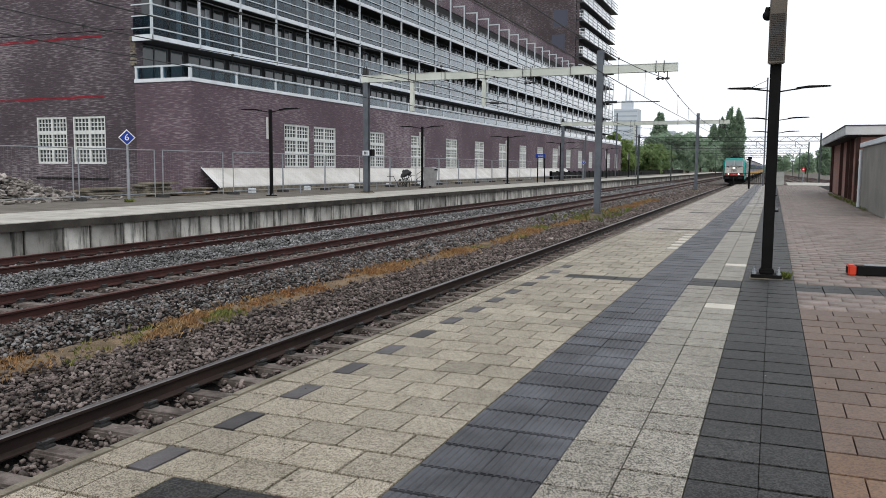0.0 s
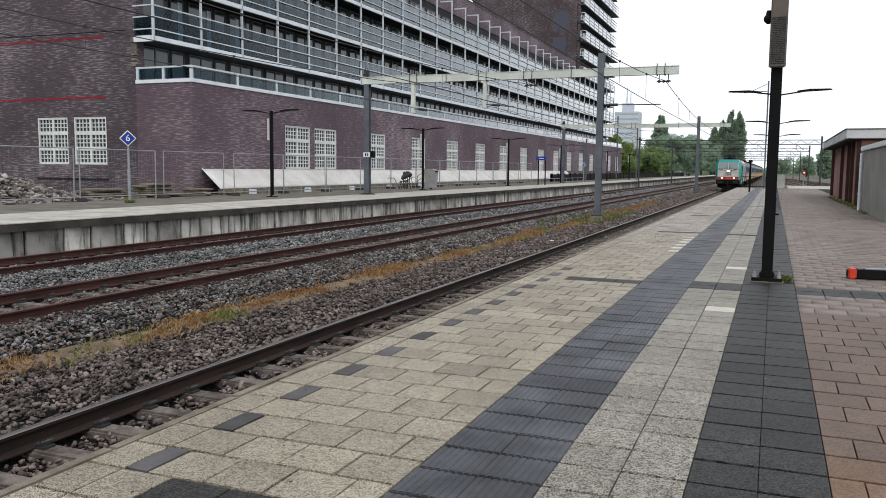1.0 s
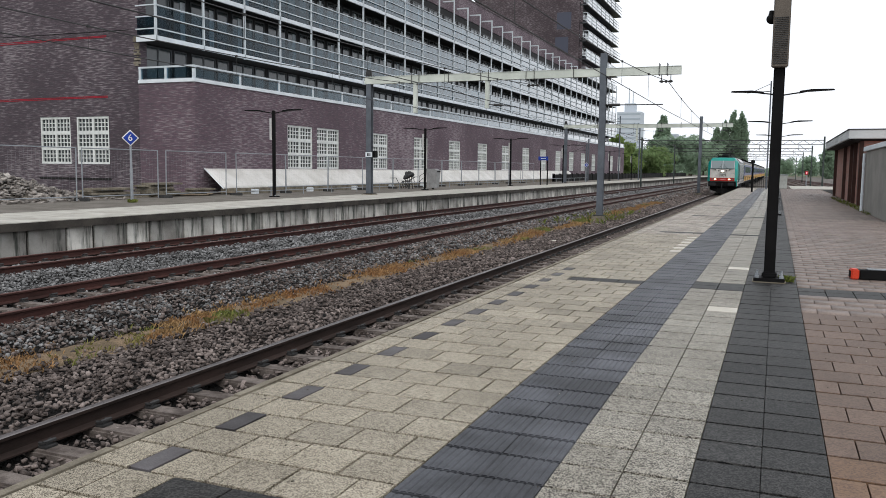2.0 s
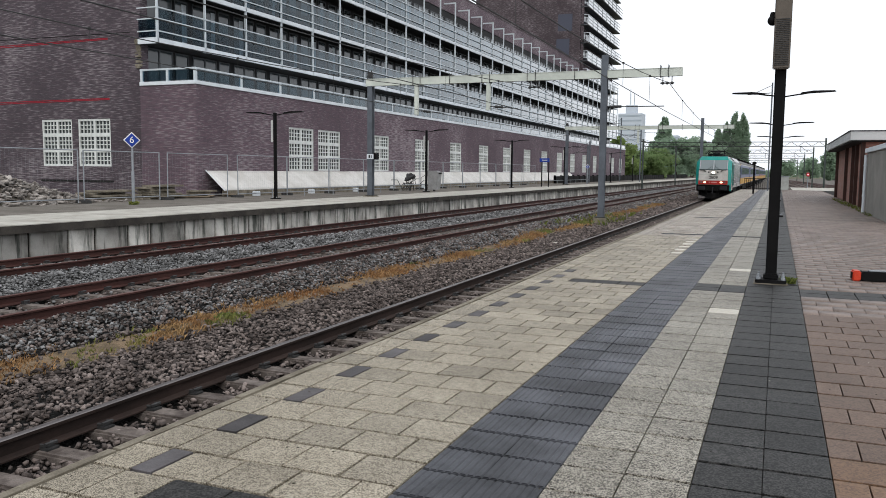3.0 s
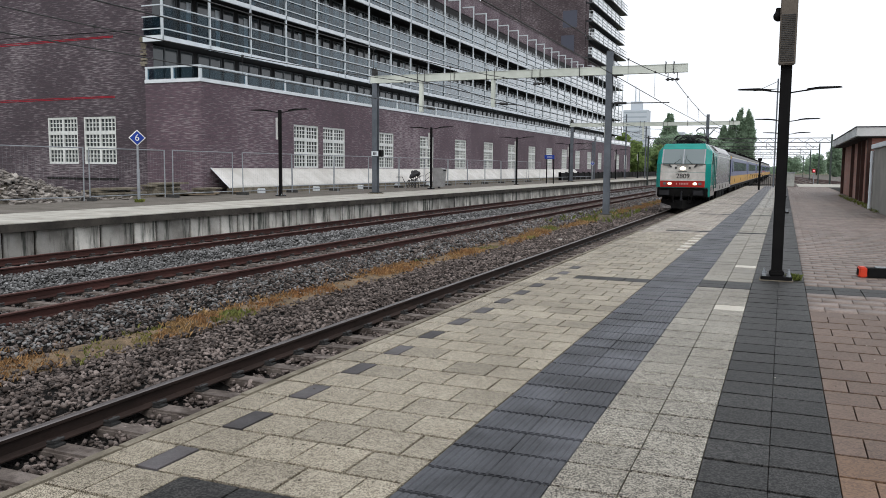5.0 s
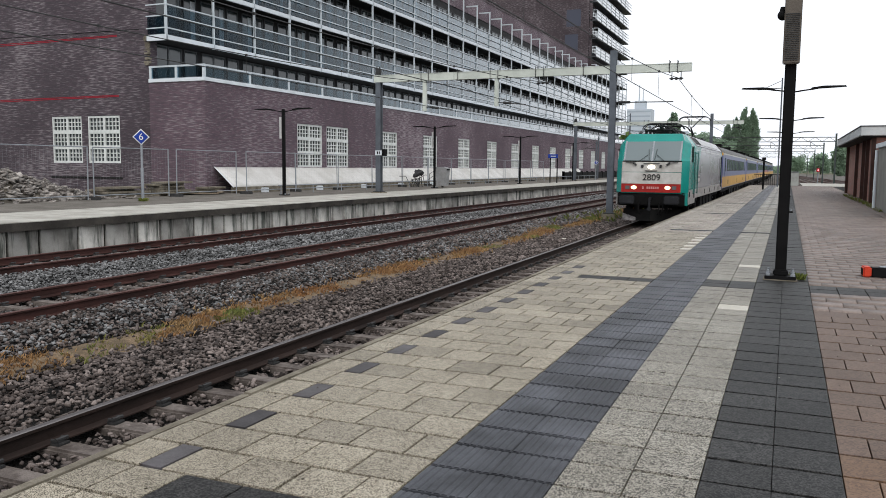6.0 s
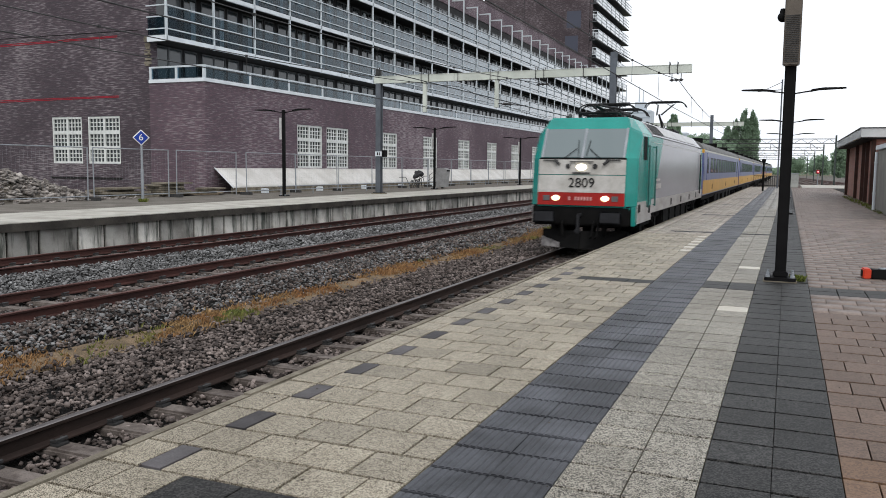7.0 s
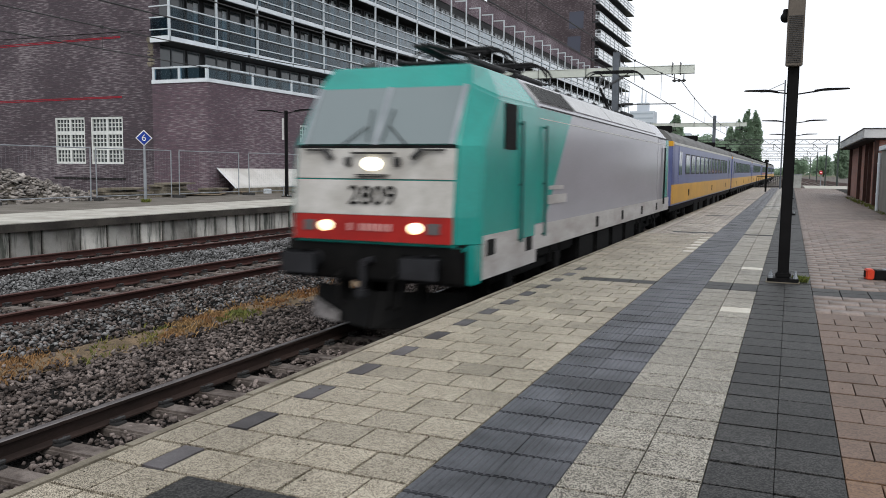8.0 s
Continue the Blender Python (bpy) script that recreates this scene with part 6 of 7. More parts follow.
def scrap_tangle():
    """Bent bars and a dark clump piled before the sheeting."""
    s = thing("scrap_heap", "tangle of bent grey bars with a dark torn clump", "scrap heap", pose(-23.0, 50.6, FAR_Z + 0.03))
    r = random.Random(4)
    bm = bmesh.new()
    for i in range(16):
        p = Vector((r.uniform(-0.4, 0.3), r.uniform(-1.4, 1.0), 0.02))
        q = p + Vector((r.uniform(-0.3, 0.3), r.uniform(-0.4, 0.6), r.uniform(0.3, 0.9)))
        t = q + Vector((r.uniform(-0.3, 0.3), r.uniform(-0.6, 0.9), r.uniform(-0.3, 0.3)))
        tube(bm, p, q, 0.02, n=6)
        tube(bm, q, t, 0.02, n=6)
    part("bent_bars", bm, M_DKMETAL, s, "bent steel bars")
    bm = bmesh.new()
    bmesh.ops.create_icosphere(bm, subdivisions=3, radius=1, matrix=Matrix.Translation((0, -0.55, 1.0)) @ Matrix.Diagonal((0.25, 0.62, 0.2, 1)))
    for v in bm.verts:
        v.co += v.normal * 0.3 * noise.noise(v.co * 4) + Vector((0, 0, -0.25 * abs(v.co.y + 0.3)))
    part("clump", bm, mat("dark_torn_cloth", (0.05, 0.05, 0.052), rough=0.9, scale=6), s, "dark torn clump")
    bm = bmesh.new()
    for a, b in (((0, -0.5, 0.0), (0, -0.45, 1.15)), ((0.1, -0.2, 0.0), (0.05, -0.4, 1.15))):
        tube(bm, a, b, 0.025, n=6)
    part("prop", bm, M_DKMETAL, s)


scrap_tangle()


def rubble():
    """Broken bricks and slabs heaped by the gable."""
    r = np.random.default_rng(9)
    n = 3200
    x, y, z, sz = [], [], [], []
    while len(x) < n:
        yy = r.uniform(10.5, 25.8)
        xx = -26.4 + r.normal(0, 0.75)
        hh = 1.15 * np.clip((25.2 - yy) / 4.2, 0, 1) * np.exp(-((xx + 26.6) / 1.0) ** 2)
        zz = FAR_Z + 0.04 + hh * (0.85 + 0.2 * r.random())
        x.append(xx), y.append(yy), z.append(zz)
        sz.append(r.uniform(0.09, 0.40))
    pts = np.stack([x, y, z], 1)
    s = np.array(sz)[:, None] * r.uniform(0.5, 1.15, (n, 3)) * np.array([0.8, 1.3, 0.24])
    v = CUBE_V[None] * (1 - 0.22 * r.random((n, 8, 3))) * s[:, None, :]
    for ax in range(3):
        a = r.uniform(-3.1, 3.1, n) if ax == 2 else r.normal(0, 0.35, n)
        c, sn = np.cos(a)[:, None], np.sin(a)[:, None]
        i, j = [(1, 2), (0, 2), (0, 1)][ax]
        p, q = v[:, :, i].copy(), v[:, :, j].copy()
        v[:, :, i], v[:, :, j] = p * c - q * sn, p * sn + q * c
    v += pts[:, None, :]
    f = (CUBE_F[None] + 8 * np.arange(n)[:, None, None]).reshape(-1, 4)
    tagged(new("rubble", shell("rubble", v.reshape(-1, 3), f, mat("broken_masonry", (0.32, 0.295, 0.27), (0.13, 0.112, 0.10), rough=0.95, scale=4, island=0.5, fine=0.2))),
           "heap of broken bricks and concrete by the wall", "rubble", kind="stuff")
    # the mound below
    bm = bmesh.new()
    bmesh.ops.create_grid(bm, x_segments=20, y_segments=40, size=1)
    for q in bm.verts:
        xx, yy = -26.4 + q.co.x * 2.0, 17.5 + q.co.y * 9
        hh = 1.0 * max(0, min(1, (25.2 - yy) / 4.2)) * math.exp(-((xx + 26.6) / 1.1) ** 2)
        q.co = (xx, yy, FAR_Z - 0.02 + hh + 0.05 * noise.noise(Vector((xx, yy, 0)) * 2))
    solid("earth_mound", bm, mat("w_site_earth", (0.09, 0.078, 0.062), (0.05, 0.044, 0.035), rough=0.95, scale=2, fine=0.3), "mound of site earth under the rubble", "earth", "stuff")
    # low stacks of pale slabs beside the sign
    for k, (x0, y0, w, d, h) in enumerate(((-25.6, 24.6, 0.9, 2.6, 0.42), (-25.4, 27.6, 0.8, 1.9, 0.55), (-25.0, 30.0, 0.7, 1.6, 0.32))):
        st = thing("slab_stack", "low stack of weathered concrete slabs", "slab stack", pose(x0, y0, FAR_Z + 0.03), "slab stacks")
        zz = 0.0
        while zz < h:
            bm = bmesh.new()
            o, e = r.uniform(-0.14, 0.14), r.uniform(-0.5, 0.1)
            box(bm, -w / 2 + o, w / 2 + o, o - e * 0.6, d + o * 2 + e, zz, zz + 0.082, bevel=0.012, m=Matrix.Rotation(radians(r.uniform(-5, 5)), 4, 'Z'))
            part("slab", bm, M_EDGE, st)
            zz += 0.09
    # boards on the ground
    for i in range(9):
        bm = bmesh.new()
        box(bm, -0.12, 0.12, -1.1, 1.1, 0, 0.04, bevel=0.005)
        solid("plank", bm, mat("grey_plank", (0.33, 0.27, 0.2), (0.22, 0.17, 0.12), rough=0.85, scale=3, stretch=(1, 0.2, 1)), "weathered plank lying on the site ground", "plank",
              m=pose(-25.3 + r.uniform(-0.5, 0.6), 28.5 + i * 0.45, FAR_Z + 0.035 + i * 0.012, 0, r.uniform(-2, 2), r.uniform(-60, 60)), group="loose planks")


rubble()


# ---- dry grass between the tracks and weeds ----
def grass(name, label, spots, material, h0, h1, blades):
    v, f = [], []
    for x, y, z, s in spots:
        for b in range(blades):
            a = rng.uniform(0, 6.28)
            r0 = rng.uniform(0, 0.11) * s
            bx, by = x + r0 * math.cos(a), y + r0 * math.sin(a)
            h = rng.uniform(h0, h1) * s
            lean = rng.uniform(0.2, 0.9) * h
            a2 = rng.uniform(0, 6.28)
            w = rng.uniform(0.0025, 0.006) * (1 + s * 0.4)
            tx, ty = bx + lean * math.cos(a2), by + lean * math.sin(a2)
            px, py = -math.sin(a2) * w, math.cos(a2) * w
            k = len(v)
            mx, my = bx + lean * 0.35 * math.cos(a2), by + lean * 0.35 * math.sin(a2)
            v += [(bx - px, by - py, z), (bx + px, by + py, z), (mx + px, my + py, z + h * 0.7), (tx, ty, z + h)]
            f.append((k, k + 1, k + 2, k + 3))
    return tagged(new(name, shell(name, v, f, material)), label, "grass", kind="stuff")


M_DRY = mat("dry_grass", (0.30, 0.20, 0.095), (0.21, 0.105, 0.045), rough=0.9, scale=0.7, island=0.45, bump=0)
M_GREEN = mat("green_grass", (0.11, 0.13, 0.035), (0.17, 0.15, 0.05), rough=0.9, scale=1.5, island=0.4, bump=0)
spots, green = [], []
for i in range(3600):
    y = rng.uniform(4.5, 62) if i % 3 else rng.uniform(4.5, 24)
    mid = -8.15 + 0.22 * noise.noise(Vector((0, y * 0.25, 7)))
    x = mid + rng.normal(0, 0.2)
    d = noise.noise(Vector((x * 1.1, y * 0.45, 2)))
    if d < -0.12 and rng.random() < 0.85:
        continue
    z = float(bed_height(min(abs(x - t) for t in TRACKS))) - 0.01
    (green if noise.noise(Vector((x * 0.8, y * 0.5, 11))) > (0.22 if y > 11 else -0.08) else spots).append((x, y, z, 0.75 + 0.6 * max(d, 0) + (0.4 if y > 25 else 0)))
grass("dry_grass", "strip of dry orange and straw-coloured grass in ballast", spots, M_DRY, 0.03, 0.12, 9)
grass("green_grass", "green weeds among the dry grass", green, M_GREEN, 0.03, 0.12, 9)
# sandy soil along the grass
bm = bmesh.new()
bmesh.ops.create_grid(bm, x_segments=12, y_segments=160, size=1)
for q in list(bm.verts):
    y = 4 + (q.co.y + 1) * 30
    x = -8.15 + q.co.x * (0.33 + 0.12 * noise.noise(Vector((y * 0.7, 0, 1)))) + 0.22 * noise.noise(Vector((0, y * 0.25, 7)))
    z = float(bed_height(min(abs(x - t) for t in TRACKS))) + 0.022 - 0.05 * q.co.x ** 2 + 0.03 * noise.noise(Vector((x * 3, y * 2, 9)))
    q.co = (x, y, z)
solid("soil_strip", bm, mat("w_sandy_soil", (0.19, 0.135, 0.085), (0.095, 0.072, 0.045), rough=0.95, scale=2.5, grain=60, fine=0.35, bump=0.5), "sandy soil showing through the ballast", "soil", "stuff")
weeds = [(0.15 + rng.uniform(-0.05, 0.08), 11.15 + rng.uniform(-0.04, 0.1), 0.0, 0.45) for i in range(30)]
weeds += [(-22.3 + rng.normal(0, 0.07), 23.7 + rng.normal(0, 0.07), FAR_Z + 0.01, 0.8) for i in range(50)]
weeds += [(3.05 + rng.uniform(-0.25, 0.1), rng.uniform(30, 50), 0.0, 0.45) for i in range(160)]
weeds += [(rng.uniform(-9.3, -6.5), rng.uniform(33, 47), BED_Z - 0.1, 1.7) for i in range(40)]
grass("weeds", "low green weeds growing at the feet of posts", weeds, mat("weed_green", (0.085, 0.12, 0.025), (0.13, 0.14, 0.03), rough=0.9, scale=2, island=0.4, bump=0), 0.06, 0.2, 8)


# ---- near platform: shed, box, railing, cabinet ----
def shed():
    s = thing("brick_shed", "red brick platform building with a pale flat roof edge", "building")
    bm = bmesh.new()
    box(bm, 3.35, 9.0, 38.6, 55, -0.05, 2.75)
    part("wall", bm, M_BRICK_R, s, "red brick wall")
    for i, (y0, y1) in enumerate(((38.6, 38.95), (41.5, 41.7), (43.5, 43.7), (47.5, 47.75), (54.6, 55.0))):
        bm = bmesh.new()
        box(bm, 3.2, 3.349, y0, y1, -0.05, 2.75, bevel=0.01)
        part("pilaster", bm, mat("brown_timber", (0.07, 0.035, 0.028), (0.045, 0.025, 0.02), rough=0.7, scale=2), s, "dark brown pilaster")
    bm = bmesh.new()
    box(bm, 2.8, 9.4, 38.3, 56, 2.76, 2.82)
    part("soffit", bm, M_SOFFIT_SHADE, s)
    bm = bmesh.new()
    box(bm, 2.72, 9.5, 38.2, 56.1, 2.821, 3.2, bevel=0.015)
    part("roof_edge", bm, mat("pale_grey_fascia", (0.52, 0.54, 0.54), (0.43, 0.45, 0.45), rough=0.5, scale=0.8), s, "pale grey roof fascia")
    bm = bmesh.new()
    box(bm, 2.69, 9.53, 38.17, 56.13, 3.201, 3.235)
    part("roof_trim", bm, M_DKMETAL, s)
    a = thing("grey_annex", "plain grey rendered annex with a white downpipe", "building")
    bm = bmesh.new()
    box(bm, 2.98, 9.0, 26.0, 33.4, -0.05, 2.18, bevel=0.01)
    part("wall", bm, mat("w_grey_render", (0.25, 0.24, 0.22), (0.19, 0.185, 0.17), rough=0.9, scale=0.8, fine=0.08), a, "grey rendered wall")
    bm = bmesh.new()
    box(bm, 2.9, 9.0, 25.9, 33.55, 2.181, 2.34, bevel=0.01)
    part("roof_edge", bm, M_WHITEP, a, "white roof edge")
    bm = bmesh.new()
    tube(bm, (2.9, 33.1, 0.02), (2.9, 33.1, 2.1), 0.05, n=14)
    for z in (0.6, 1.7):
        tube(bm, (2.9, 33.1, z), (2.9, 33.1, z + 0.05), 0.062, n=14)
    part("downpipe", bm, M_WHITEP, a, "white plastic downpipe")
    bm = bmesh.new()
    box(bm, 3.35, 9.0, 33.45, 38.55, -0.05, 2.3)
    part("rear_wall", bm, M_BRICK_R, a, "brick return wall")


shed()


def red_box():
    """Low black beam lying on the paving with an orange-red cap at its end, foot of a portable barrier."""
    b = thing("barrier_foot", "black plastic beam with an orange-red end cap lying on paving", "barrier foot", pose(0.96, 11.9, 0.0, 0, 0, 6))
    bm = bmesh.new()
    box(bm, 0.10, 1.3, -0.07, 0.10, 0.0, 0.125, bevel=0.012)
    part("beam", bm, M_BLACK, b, "black plastic beam")
    bm = bmesh.new()
    box(bm, 0.0, 0.098, -0.08, 0.11, 0.0, 0.135, bevel=0.015)
    part("end_cap", bm, mat("orange_red_plastic", (0.55, 0.05, 0.02), (0.45, 0.04, 0.018), rough=0.45, scale=5), b, "orange-red cap")
    bm = bmesh.new()
    box(bm, -0.004, 0.0, -0.045, 0.075, 0.025, 0.11)
    part("cap_opening", bm, M_BLACK, b)
    bm = bmesh.new()
    box(bm, 0.2, 1.2, -0.03, 0.06, 0.126, 0.14, bevel=0.004)
    part("top_strip", bm, M_STEEL, b, "grey metal strip")
    bm = bmesh.new()
    tube(bm, (0.52, 0.0, 0.13), (0.60, 0.0, 1.1), 0.022, n=10)
    part("upright", bm, M_STEEL, b, "thin grey upright")


red_box()


def railing():
    r = thing("end_railing", "dark railing closing the platform end", "railing", pose(0, 75.5, 0.0))
    x0, x1 = -2.7, -0.2
    for z in (0.12, 0.95):
        bm = bmesh.new()
        tube(bm, (x0, 0, z), (x1, 0, z), 0.025, n=8)
        part("rail", bm, M_BLACK, r)
    for i in range(16):
        x = x0 + (x1 - x0) * i / 15
        bm = bmesh.new()
        box(bm, x - 0.015, x + 0.015, -0.015, 0.015, 0, 1.0 if i % 5 == 0 else 0.95)
        part("bar", bm, M_BLACK, r)
    c = thing("relay_cabinet", "pale grey steel relay cabinet", "cabinet", pose(0.35, 75.2, 0.0))
    bm = bmesh.new()
    box(bm, -0.45, 0.5, -0.3, 0.3, 0.0, 1.15, bevel=0.02)
    part("body", bm, mat("pale_grey_enamel", (0.36, 0.37, 0.35), (0.28, 0.29, 0.27), rough=0.5, scale=2), c)
    bm = bmesh.new()
    box(bm, -0.5, 0.55, -0.35, 0.35, 1.151, 1.2, bevel=0.01)
    part("lid", bm, M_STEEL, c)


railing()


# ---- beyond the platform: yard tracks, signal ----
bm = bmesh.new()
box(bm, EDGE_X + 0.05, 40, PLAT_END + 0.05, 420, -1.24, BED_Z - 0.05)
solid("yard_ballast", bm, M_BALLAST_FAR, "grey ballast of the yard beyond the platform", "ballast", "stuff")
bm = bmesh.new()
box(bm, 1.2, 7.0, PLAT_END + 0.05, 92, BED_Z - 0.05, -0.02)
solid("ramp", bm, M_CONC, "pale concrete ramp at the platform end", "ramp", "structure")
for x, y0, turn in ((1.2, 94, -1.0), (5.0, 94, -1.5), (9.5, 80, -2.0), (14.0, 80, -3.0)):
    t = thing("track", "yard track with dull rails and pale sleepers", "railway track", pose(x, y0, RAIL_Z - 0.02, 0, 0, -turn), "railway tracks", "structure")
    for s in (-0.7535, 0.7535):
        bm = bmesh.new()
        extrude_profile(bm, [(s + u, v) for u, v in RAIL_PROFILE], 0, 220)
        part("rail", bm, M_RUSTTOP, t)
    many_boxes("sleepers", [(0, 0.6 * i, -0.21) for i in range(300)], [(2.5, 0.24, 0.1)] * 300, M_SLEEPER, t)


def signal():
    s = thing("signal", "railway signal showing a red light", "signal", pose(4.0, 130, -0.9))
    bm = bmesh.new()
    tube(bm, (0, 0, 0), (0, 0, 2.1), 0.07, n=8)
    part("post", bm, M_STEEL, s)
    bm = bmesh.new()
    box(bm, -0.22, 0.22, -0.1, 0.15, 1.9, 2.5, bevel=0.06)
    h = part("head", bm, mat("signal_red_plate", (0.45, 0.05, 0.06), rough=0.5), s)
    bm = bmesh.new()
    bmesh.ops.create_uvsphere(bm, u_segments=12, v_segments=8, radius=0.11, matrix=Matrix.Translation((0, -0.12, 2.2)))
    part("lens", bm, glow("red_lens", (1.0, 0.05, 0.08), 1.2), h)


signal()


# ---- trees and the distance ----
def tree(x, y, z, h, r, m, kind="round", leaves=2600, seed=1, size=0.42):
    rr = np.random.default_rng(seed)
    label = "tall slim poplar with a dense crown paled for haze" if kind == "poplar" else "broad leafy tree with an uneven green crown"
    t = thing("tree", label, "tree", pose(x, y, z), "trees")
    bm = bmesh.new()
    th = h * (0.92 if kind == "poplar" else 0.6)
    tube(bm, (0, 0, -0.3), (0.1, 0, th), 0.03 * h, 0.006 * h, n=8)
    lobes = []
    n = 44 if kind == "poplar" else 22
    for i in range(n):
        if kind == "poplar":
            zz = h * (0.08 + 0.88 * (i + 0.5) / n)
            w = r * (math.sin(math.pi * min(1, 0.12 + 0.9 * zz / h)) ** 0.6)
            a = rr.uniform(0, 6.28)
            c = Vector((0.5 * w * math.cos(a), 0.5 * w * math.sin(a), zz))
            rad = (w * 0.6, w * 0.6, h * 0.07)
        else:
            a = rr.uniform(0, 6.28)
            zz = h * rr.uniform(0.25, 0.9)
            w = r * math.sqrt(max(0.08, 1 - ((zz / h - 0.52) / 0.46) ** 2))
            q = w * math.sqrt(rr.random()) * 0.8
            c = Vector((q * math.cos(a), q * math.sin(a), zz))
            s = r * rr.uniform(0.26, 0.46)
            rad = (s, s, s * 0.75)
        lobes.append((c, rad))
        if i % 2 == 0:
            tube(bm, (0, 0, min(th * 0.95, c.z * 0.6)), c, 0.008 * h, 0.003 * h, n=5)
    part("trunk", bm, M_BARK, t, "grey-brown trunk and limbs")
    per = leaves // n
    v = []
    for c, rad in lobes:
        d = rr.normal(size=(per, 3))
        d /= np.linalg.norm(d, axis=1)[:, None]
        p = np.array(c) + d * np.array(rad) * (0.62 + 0.45 * rr.random((per, 1)))
        v.append(p)
    p = np.concatenate(v)
    k = len(p)
    a1, a2 = rr.normal(size=(k, 3)), rr.normal(size=(k, 3))
    a1 /= np.linalg.norm(a1, axis=1)[:, None]
    a2 -= a1 * (a1 * a2).sum(1)[:, None]
    a2 /= np.linalg.norm(a2, axis=1)[:, None]
    s = size * rr.uniform(0.5, 1.2, (k, 1))
    q = np.stack([p - a1 * s, p - a2 * s * 0.55, p + a1 * s, p + a2 * s * 0.55], 1).reshape(-1, 3)
    f = np.arange(4 * k).reshape(-1, 4)
    o = new("crown", shell("crown", q, f, m))
    o.parent = t
    tagged(o, "uneven leafy crown", kind="stuff")


M_BARK = mat("bark", (0.10, 0.08, 0.06), (0.06, 0.05, 0.04), rough=0.95, scale=4)
M_LEAF = mat("leaf_green", (0.16, 0.205, 0.09), (0.12, 0.16, 0.07), rough=0.7, scale=0.4, island=0.4, bump=0)
# leaves of the far trees: distance haze painted in as a paler green
M_LEAF_HAZE = mat("hazed_leaf_green", (0.21, 0.275, 0.20), (0.16, 0.225, 0.155), rough=0.7, scale=0.4, island=0.35, bump=0)
M_LEAFL = mat("light_leaf_green", (0.175, 0.23, 0.085), (0.13, 0.18, 0.07), rough=0.7, scale=0.4, island=0.4, bump=0)
for m, c in ((M_LEAF, (0.26, 0.38, 0.16)), (M_LEAF_HAZE, (0.38, 0.50, 0.36)), (M_LEAFL, (0.26, 0.35, 0.11))):
    # leaves let part of the daylight through; the far tint is paled for haze
    n, l = m.node_tree.nodes, m.node_tree.links
    tl, mx = n.new("ShaderNodeBsdfTranslucent"), n.new("ShaderNodeMixShader")
    tl.inputs[0].default_value = (*c, 1)
    mx.inputs[0].default_value = 0.5
    l.new(n["Principled BSDF"].outputs[0], mx.inputs[1])
    l.new(tl.outputs[0], mx.inputs[2])
    l.new(mx.outputs[0], n["Material Output"].inputs[0])
for i, (x, y, h, r, m) in enumerate(((-36, 172, 12.0, 4.5, M_LEAFL), (-31, 176, 10.5, 4.2, M_LEAFL), (-29.5, 168, 6.5, 3.2, M_LEAFL), (-33.5, 182, 9.0, 4.5, M_LEAF), (-26.5, 190, 7.0, 3.5, M_LEAF), (-33, 195, 9.5, 4.5, M_LEAF),
                                     (-29, 222, 9.0, 4.5, M_LEAF), (-32, 235, 12.0, 5.0, M_LEAF_HAZE), (-27, 240, 12.5, 5.0, M_LEAF_HAZE), (-23, 246, 12.0, 4.6, M_LEAF_HAZE), (-25, 262, 14.5, 5.5, M_LEAF_HAZE),
                                     (-24, 300, 14.0, 6, M_LEAF_HAZE), (-24, 345, 14.5, 6, M_LEAF_HAZE), (-26, 400, 15.5, 7, M_LEAF_HAZE), (-20, 430, 14, 6, M_LEAF_HAZE), (14, 420, 10, 6, M_LEAF_HAZE), (22, 400, 12, 6, M_LEAF_HAZE), (5, 520, 11, 7, M_LEAF_HAZE))):
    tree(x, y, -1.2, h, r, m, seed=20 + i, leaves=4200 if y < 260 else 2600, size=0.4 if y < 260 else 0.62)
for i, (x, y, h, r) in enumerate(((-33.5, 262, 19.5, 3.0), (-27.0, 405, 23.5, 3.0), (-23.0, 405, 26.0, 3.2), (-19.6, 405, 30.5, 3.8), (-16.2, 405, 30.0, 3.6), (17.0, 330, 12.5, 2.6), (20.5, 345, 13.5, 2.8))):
    tree(x, y, -1.2, h, r, M_LEAF_HAZE, "poplar", 6000, seed=50 + i, size=0.6)

# low hedge and wood line that closes the horizon
rr = np.random.default_rng(3)
n = 9000
x = rr.uniform(-420, 420, n)
p = np.stack([x, 620 + rr.uniform(-10, 10, n), -1 + rr.random(n) * (7 + 3.5 * np.sin(x * 0.045) + 2 * np.sin(x * 0.16))], 1)
a1, a2 = rr.normal(size=(n, 3)), rr.normal(size=(n, 3))
q = np.stack([p - a1 * 1.1, p - a2 * 0.9, p + a1 * 1.1, p + a2 * 0.9], 1).reshape(-1, 3)
tagged(new("far_wood", shell("far_wood", q, np.arange(4 * n).reshape(-1, 4), M_LEAF_HAZE)), "low woods along the horizon, leaf colour paled for haze", "woods", kind="stuff")


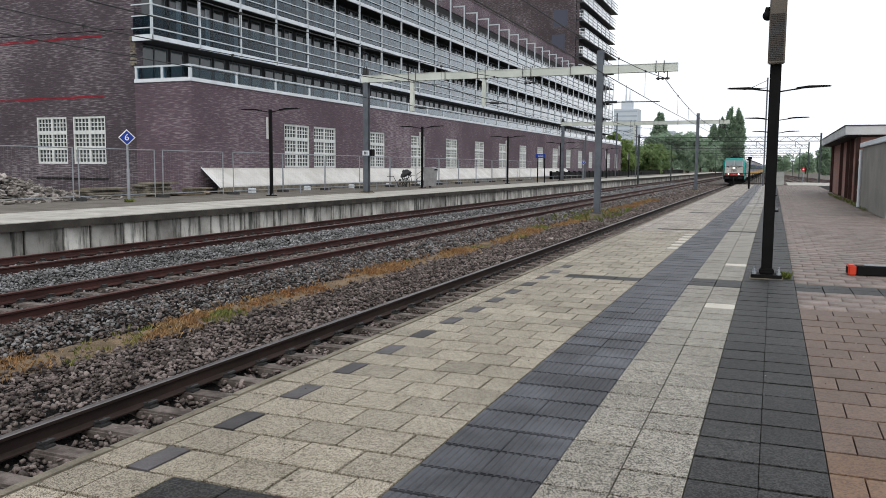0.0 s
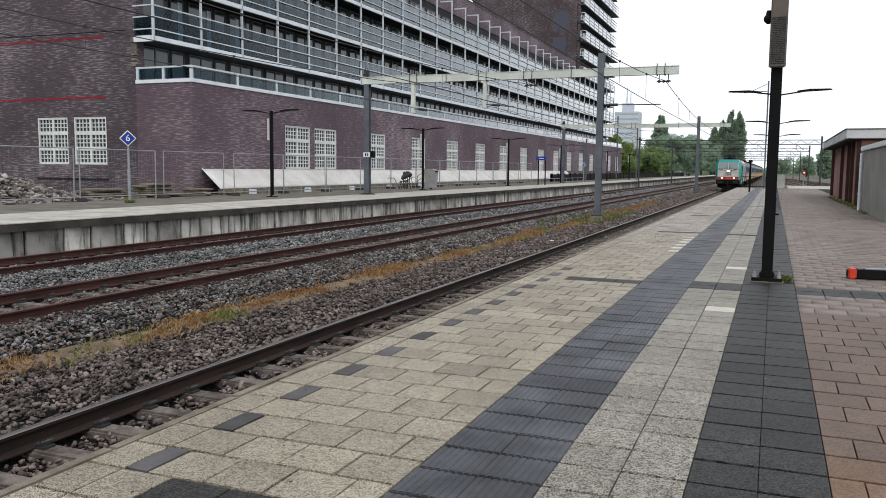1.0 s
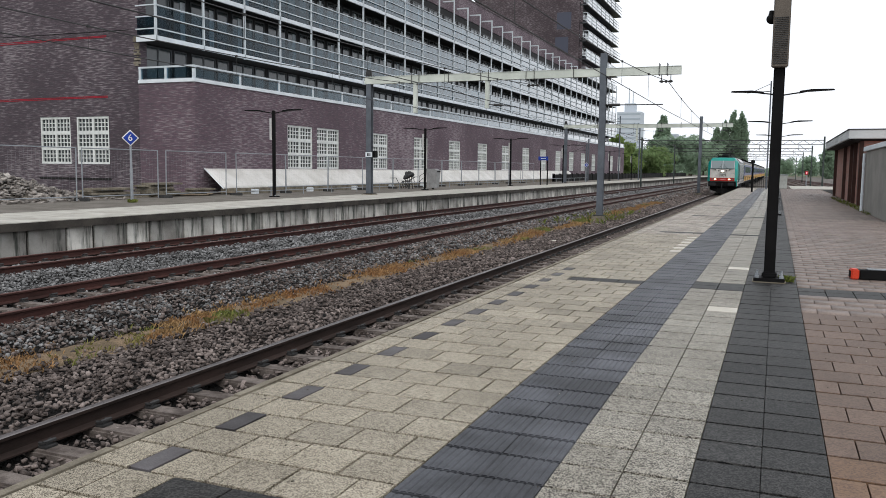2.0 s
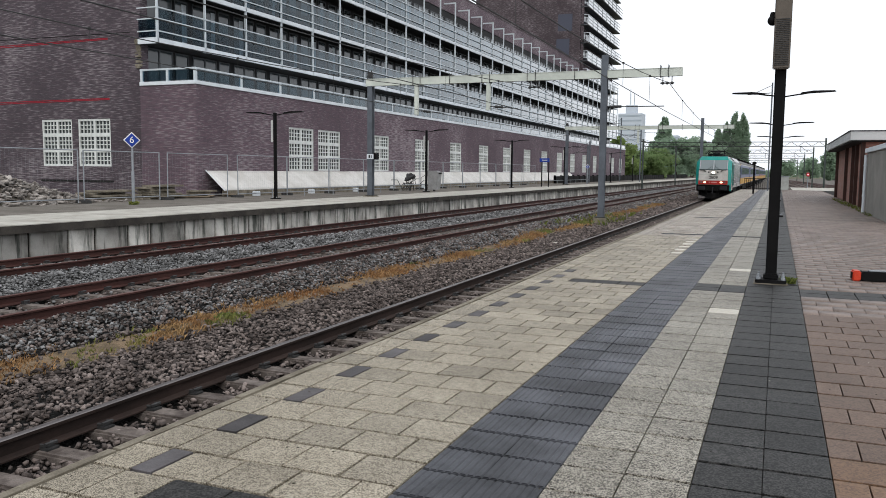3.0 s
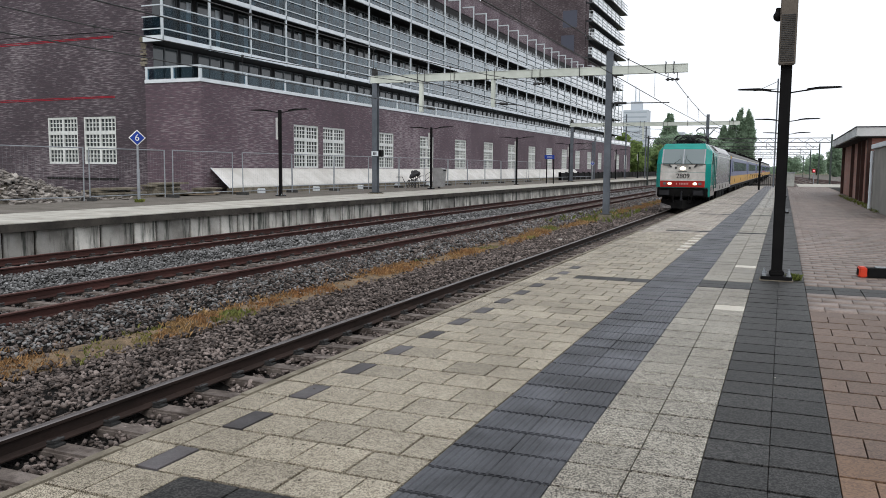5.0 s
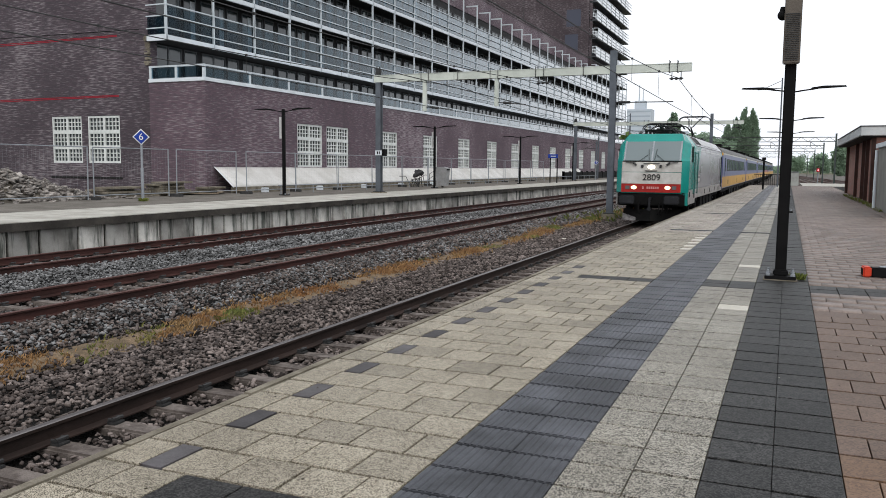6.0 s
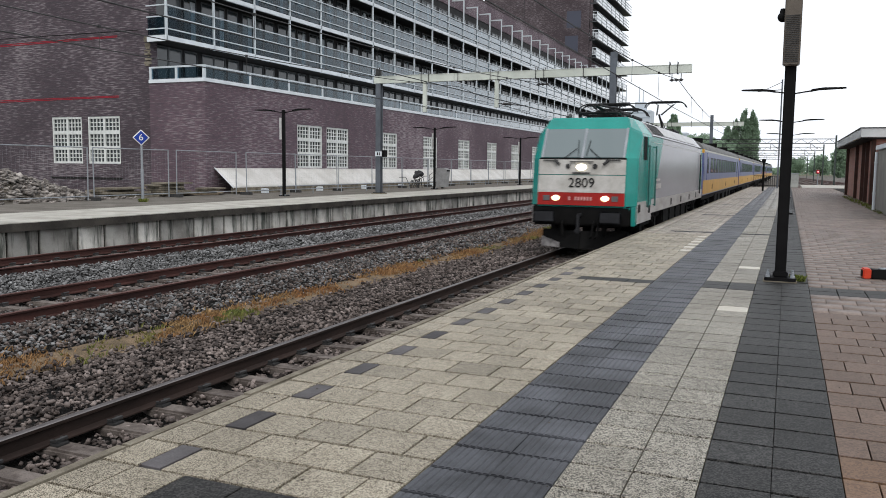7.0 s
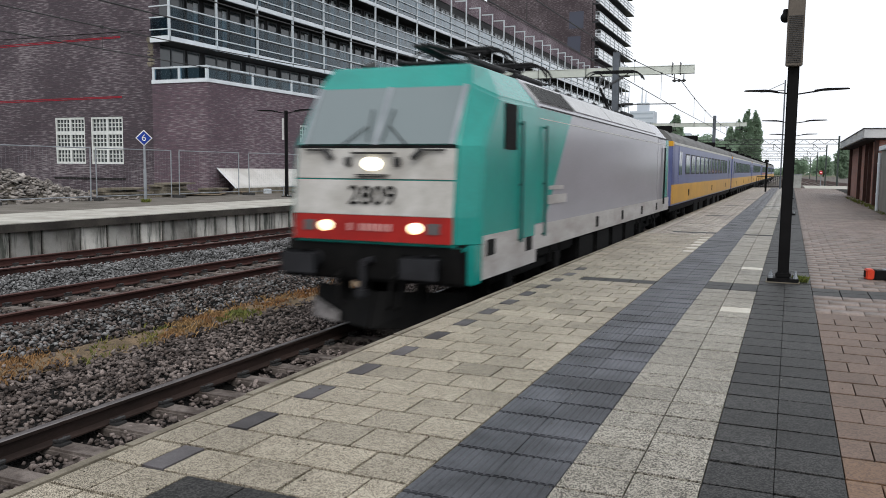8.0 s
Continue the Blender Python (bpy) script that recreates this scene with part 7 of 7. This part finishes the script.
def far_tower(x, y, w, d, h, m, spire=0, label="office tower far away, haze put into its pale colours"):
    t = thing("far_tower", label, "building", pose(x, y, -1.2), "far towers")
    bm = bmesh.new()
    box(bm, -w / 2, w / 2, 0, d, 0, h)
    if spire:
        box(bm, -w * 0.22, w * 0.22, d * 0.2, d * 0.7, h, h * 1.14)
        tube(bm, (-w * 0.06, d * 0.4, h), (-w * 0.06, d * 0.4, h * 1.4), 0.9, 0.3, n=6)
        tube(bm, (w * 0.1, d * 0.4, h), (w * 0.1, d * 0.4, h * 1.33), 0.7, 0.3, n=6)
    part("wall", bm, m, t)
    floors = max(4, int(h / 4))
    for k in range(floors):
        z = h * (k + 0.35) / floors
        bm = bmesh.new()
        box(bm, -w * 0.48, w * 0.48, -0.12, 0, z, z + 1.3)
        part("window_band", bm, M_FARGLASS, t)


# tower walls and glass bands carry the haze in their pale blue-grey
M_FARWALL = mat("hazed_grey_cladding", (0.50, 0.55, 0.60), (0.46, 0.50, 0.55), rough=0.7, scale=0.05, fine=0.03, bump=0)
M_FARGLASS = mat("hazed_glass_band", (0.36, 0.41, 0.46), (0.33, 0.38, 0.42), rough=0.4, scale=0.05, fine=0.03, bump=0)
far_tower(-118, 700, 20, 18, 52, M_FARWALL, 1)
far_tower(-92, 760, 14, 18, 36, M_FARWALL)
far_tower(-58, 900, 12, 14, 42, M_FARWALL)


def end_post():
    p = thing("end_post", "short black post with a box at the platform end", "post", pose(-1.55, 60.0, 0.0))
    bm = bmesh.new()
    box(bm, -0.06, 0.06, -0.06, 0.06, 0, 2.0, bevel=0.01)
    part("post", bm, M_BLACK, p)
    bm = bmesh.new()
    box(bm, -0.13, 0.13, -0.1, 0.1, 2.001, 2.2, bevel=0.02)
    part("box", bm, M_BLACK, p)


end_post()


def low_rail():
    r = thing("low_rail", "low grey guard rail along the disused platform", "guard rail", pose(-22.6, 0, FAR_Z + 0.02))
    for z in (0.42,):
        bm = bmesh.new()
        tube(bm, (0, 33, z), (0, 104, z), 0.025, n=8)
        part("rail", bm, M_STEEL, r)
    for i in range(25):
        bm = bmesh.new()
        tube(bm, (0, 33.2 + i * 2.9, 0), (0, 33.2 + i * 2.9, 0.42), 0.022, n=8)
        part("post", bm, M_STEEL, r)


low_rail()


def flecks():
    """Litter and chips on the paving and in the ballast."""
    r = np.random.default_rng(12)
    n = 260
    y = 2.6 + 22 * r.random(n) ** 1.6
    x = r.uniform(-2.9, 2.2, n)
    p = np.stack([x, y, np.full(n, 0.004)], 1)
    s = r.uniform(0.004, 0.011, (n, 3)) * np.array([1, 1.3, 0.25])
    many_boxes("flecks", p, s, mat("dark_flecks", (0.07, 0.055, 0.035), (0.03, 0.025, 0.02), rough=0.9, island=0.6))
    tagged(bpy.data.objects["flecks"], "dark crumbs and leaf flecks on the paving", "litter", kind="stuff")
    n = 40
    y = 2.6 + 20 * r.random(n) ** 1.4
    p = np.stack([r.uniform(-2.6, 2.0, n), y, np.full(n, 0.004)], 1)
    many_boxes("pale_flecks", p, r.uniform(0.004, 0.010, (n, 3)) * np.array([1, 1.3, 0.2]), M_PALE)
    tagged(bpy.data.objects["pale_flecks"], "pale chips of litter on the paving", "litter", kind="stuff")
    for x, y, w in ((-6.4, 25.5, 0.5), (-12.9, 16.3, 0.12)):
        bm = bmesh.new()
        box(bm, -w / 2, w / 2, -0.1, 0.1, 0, 0.03, bevel=0.01)
        solid("litter_scrap", bm, M_PALE if w > 0.2 or w < 0.1 else M_BLACK, "scrap of litter lying in the ballast", "litter", m=pose(x, y, BED_Z - 0.02, 4, 3, 30), group="litter scraps")


flecks()


motions()
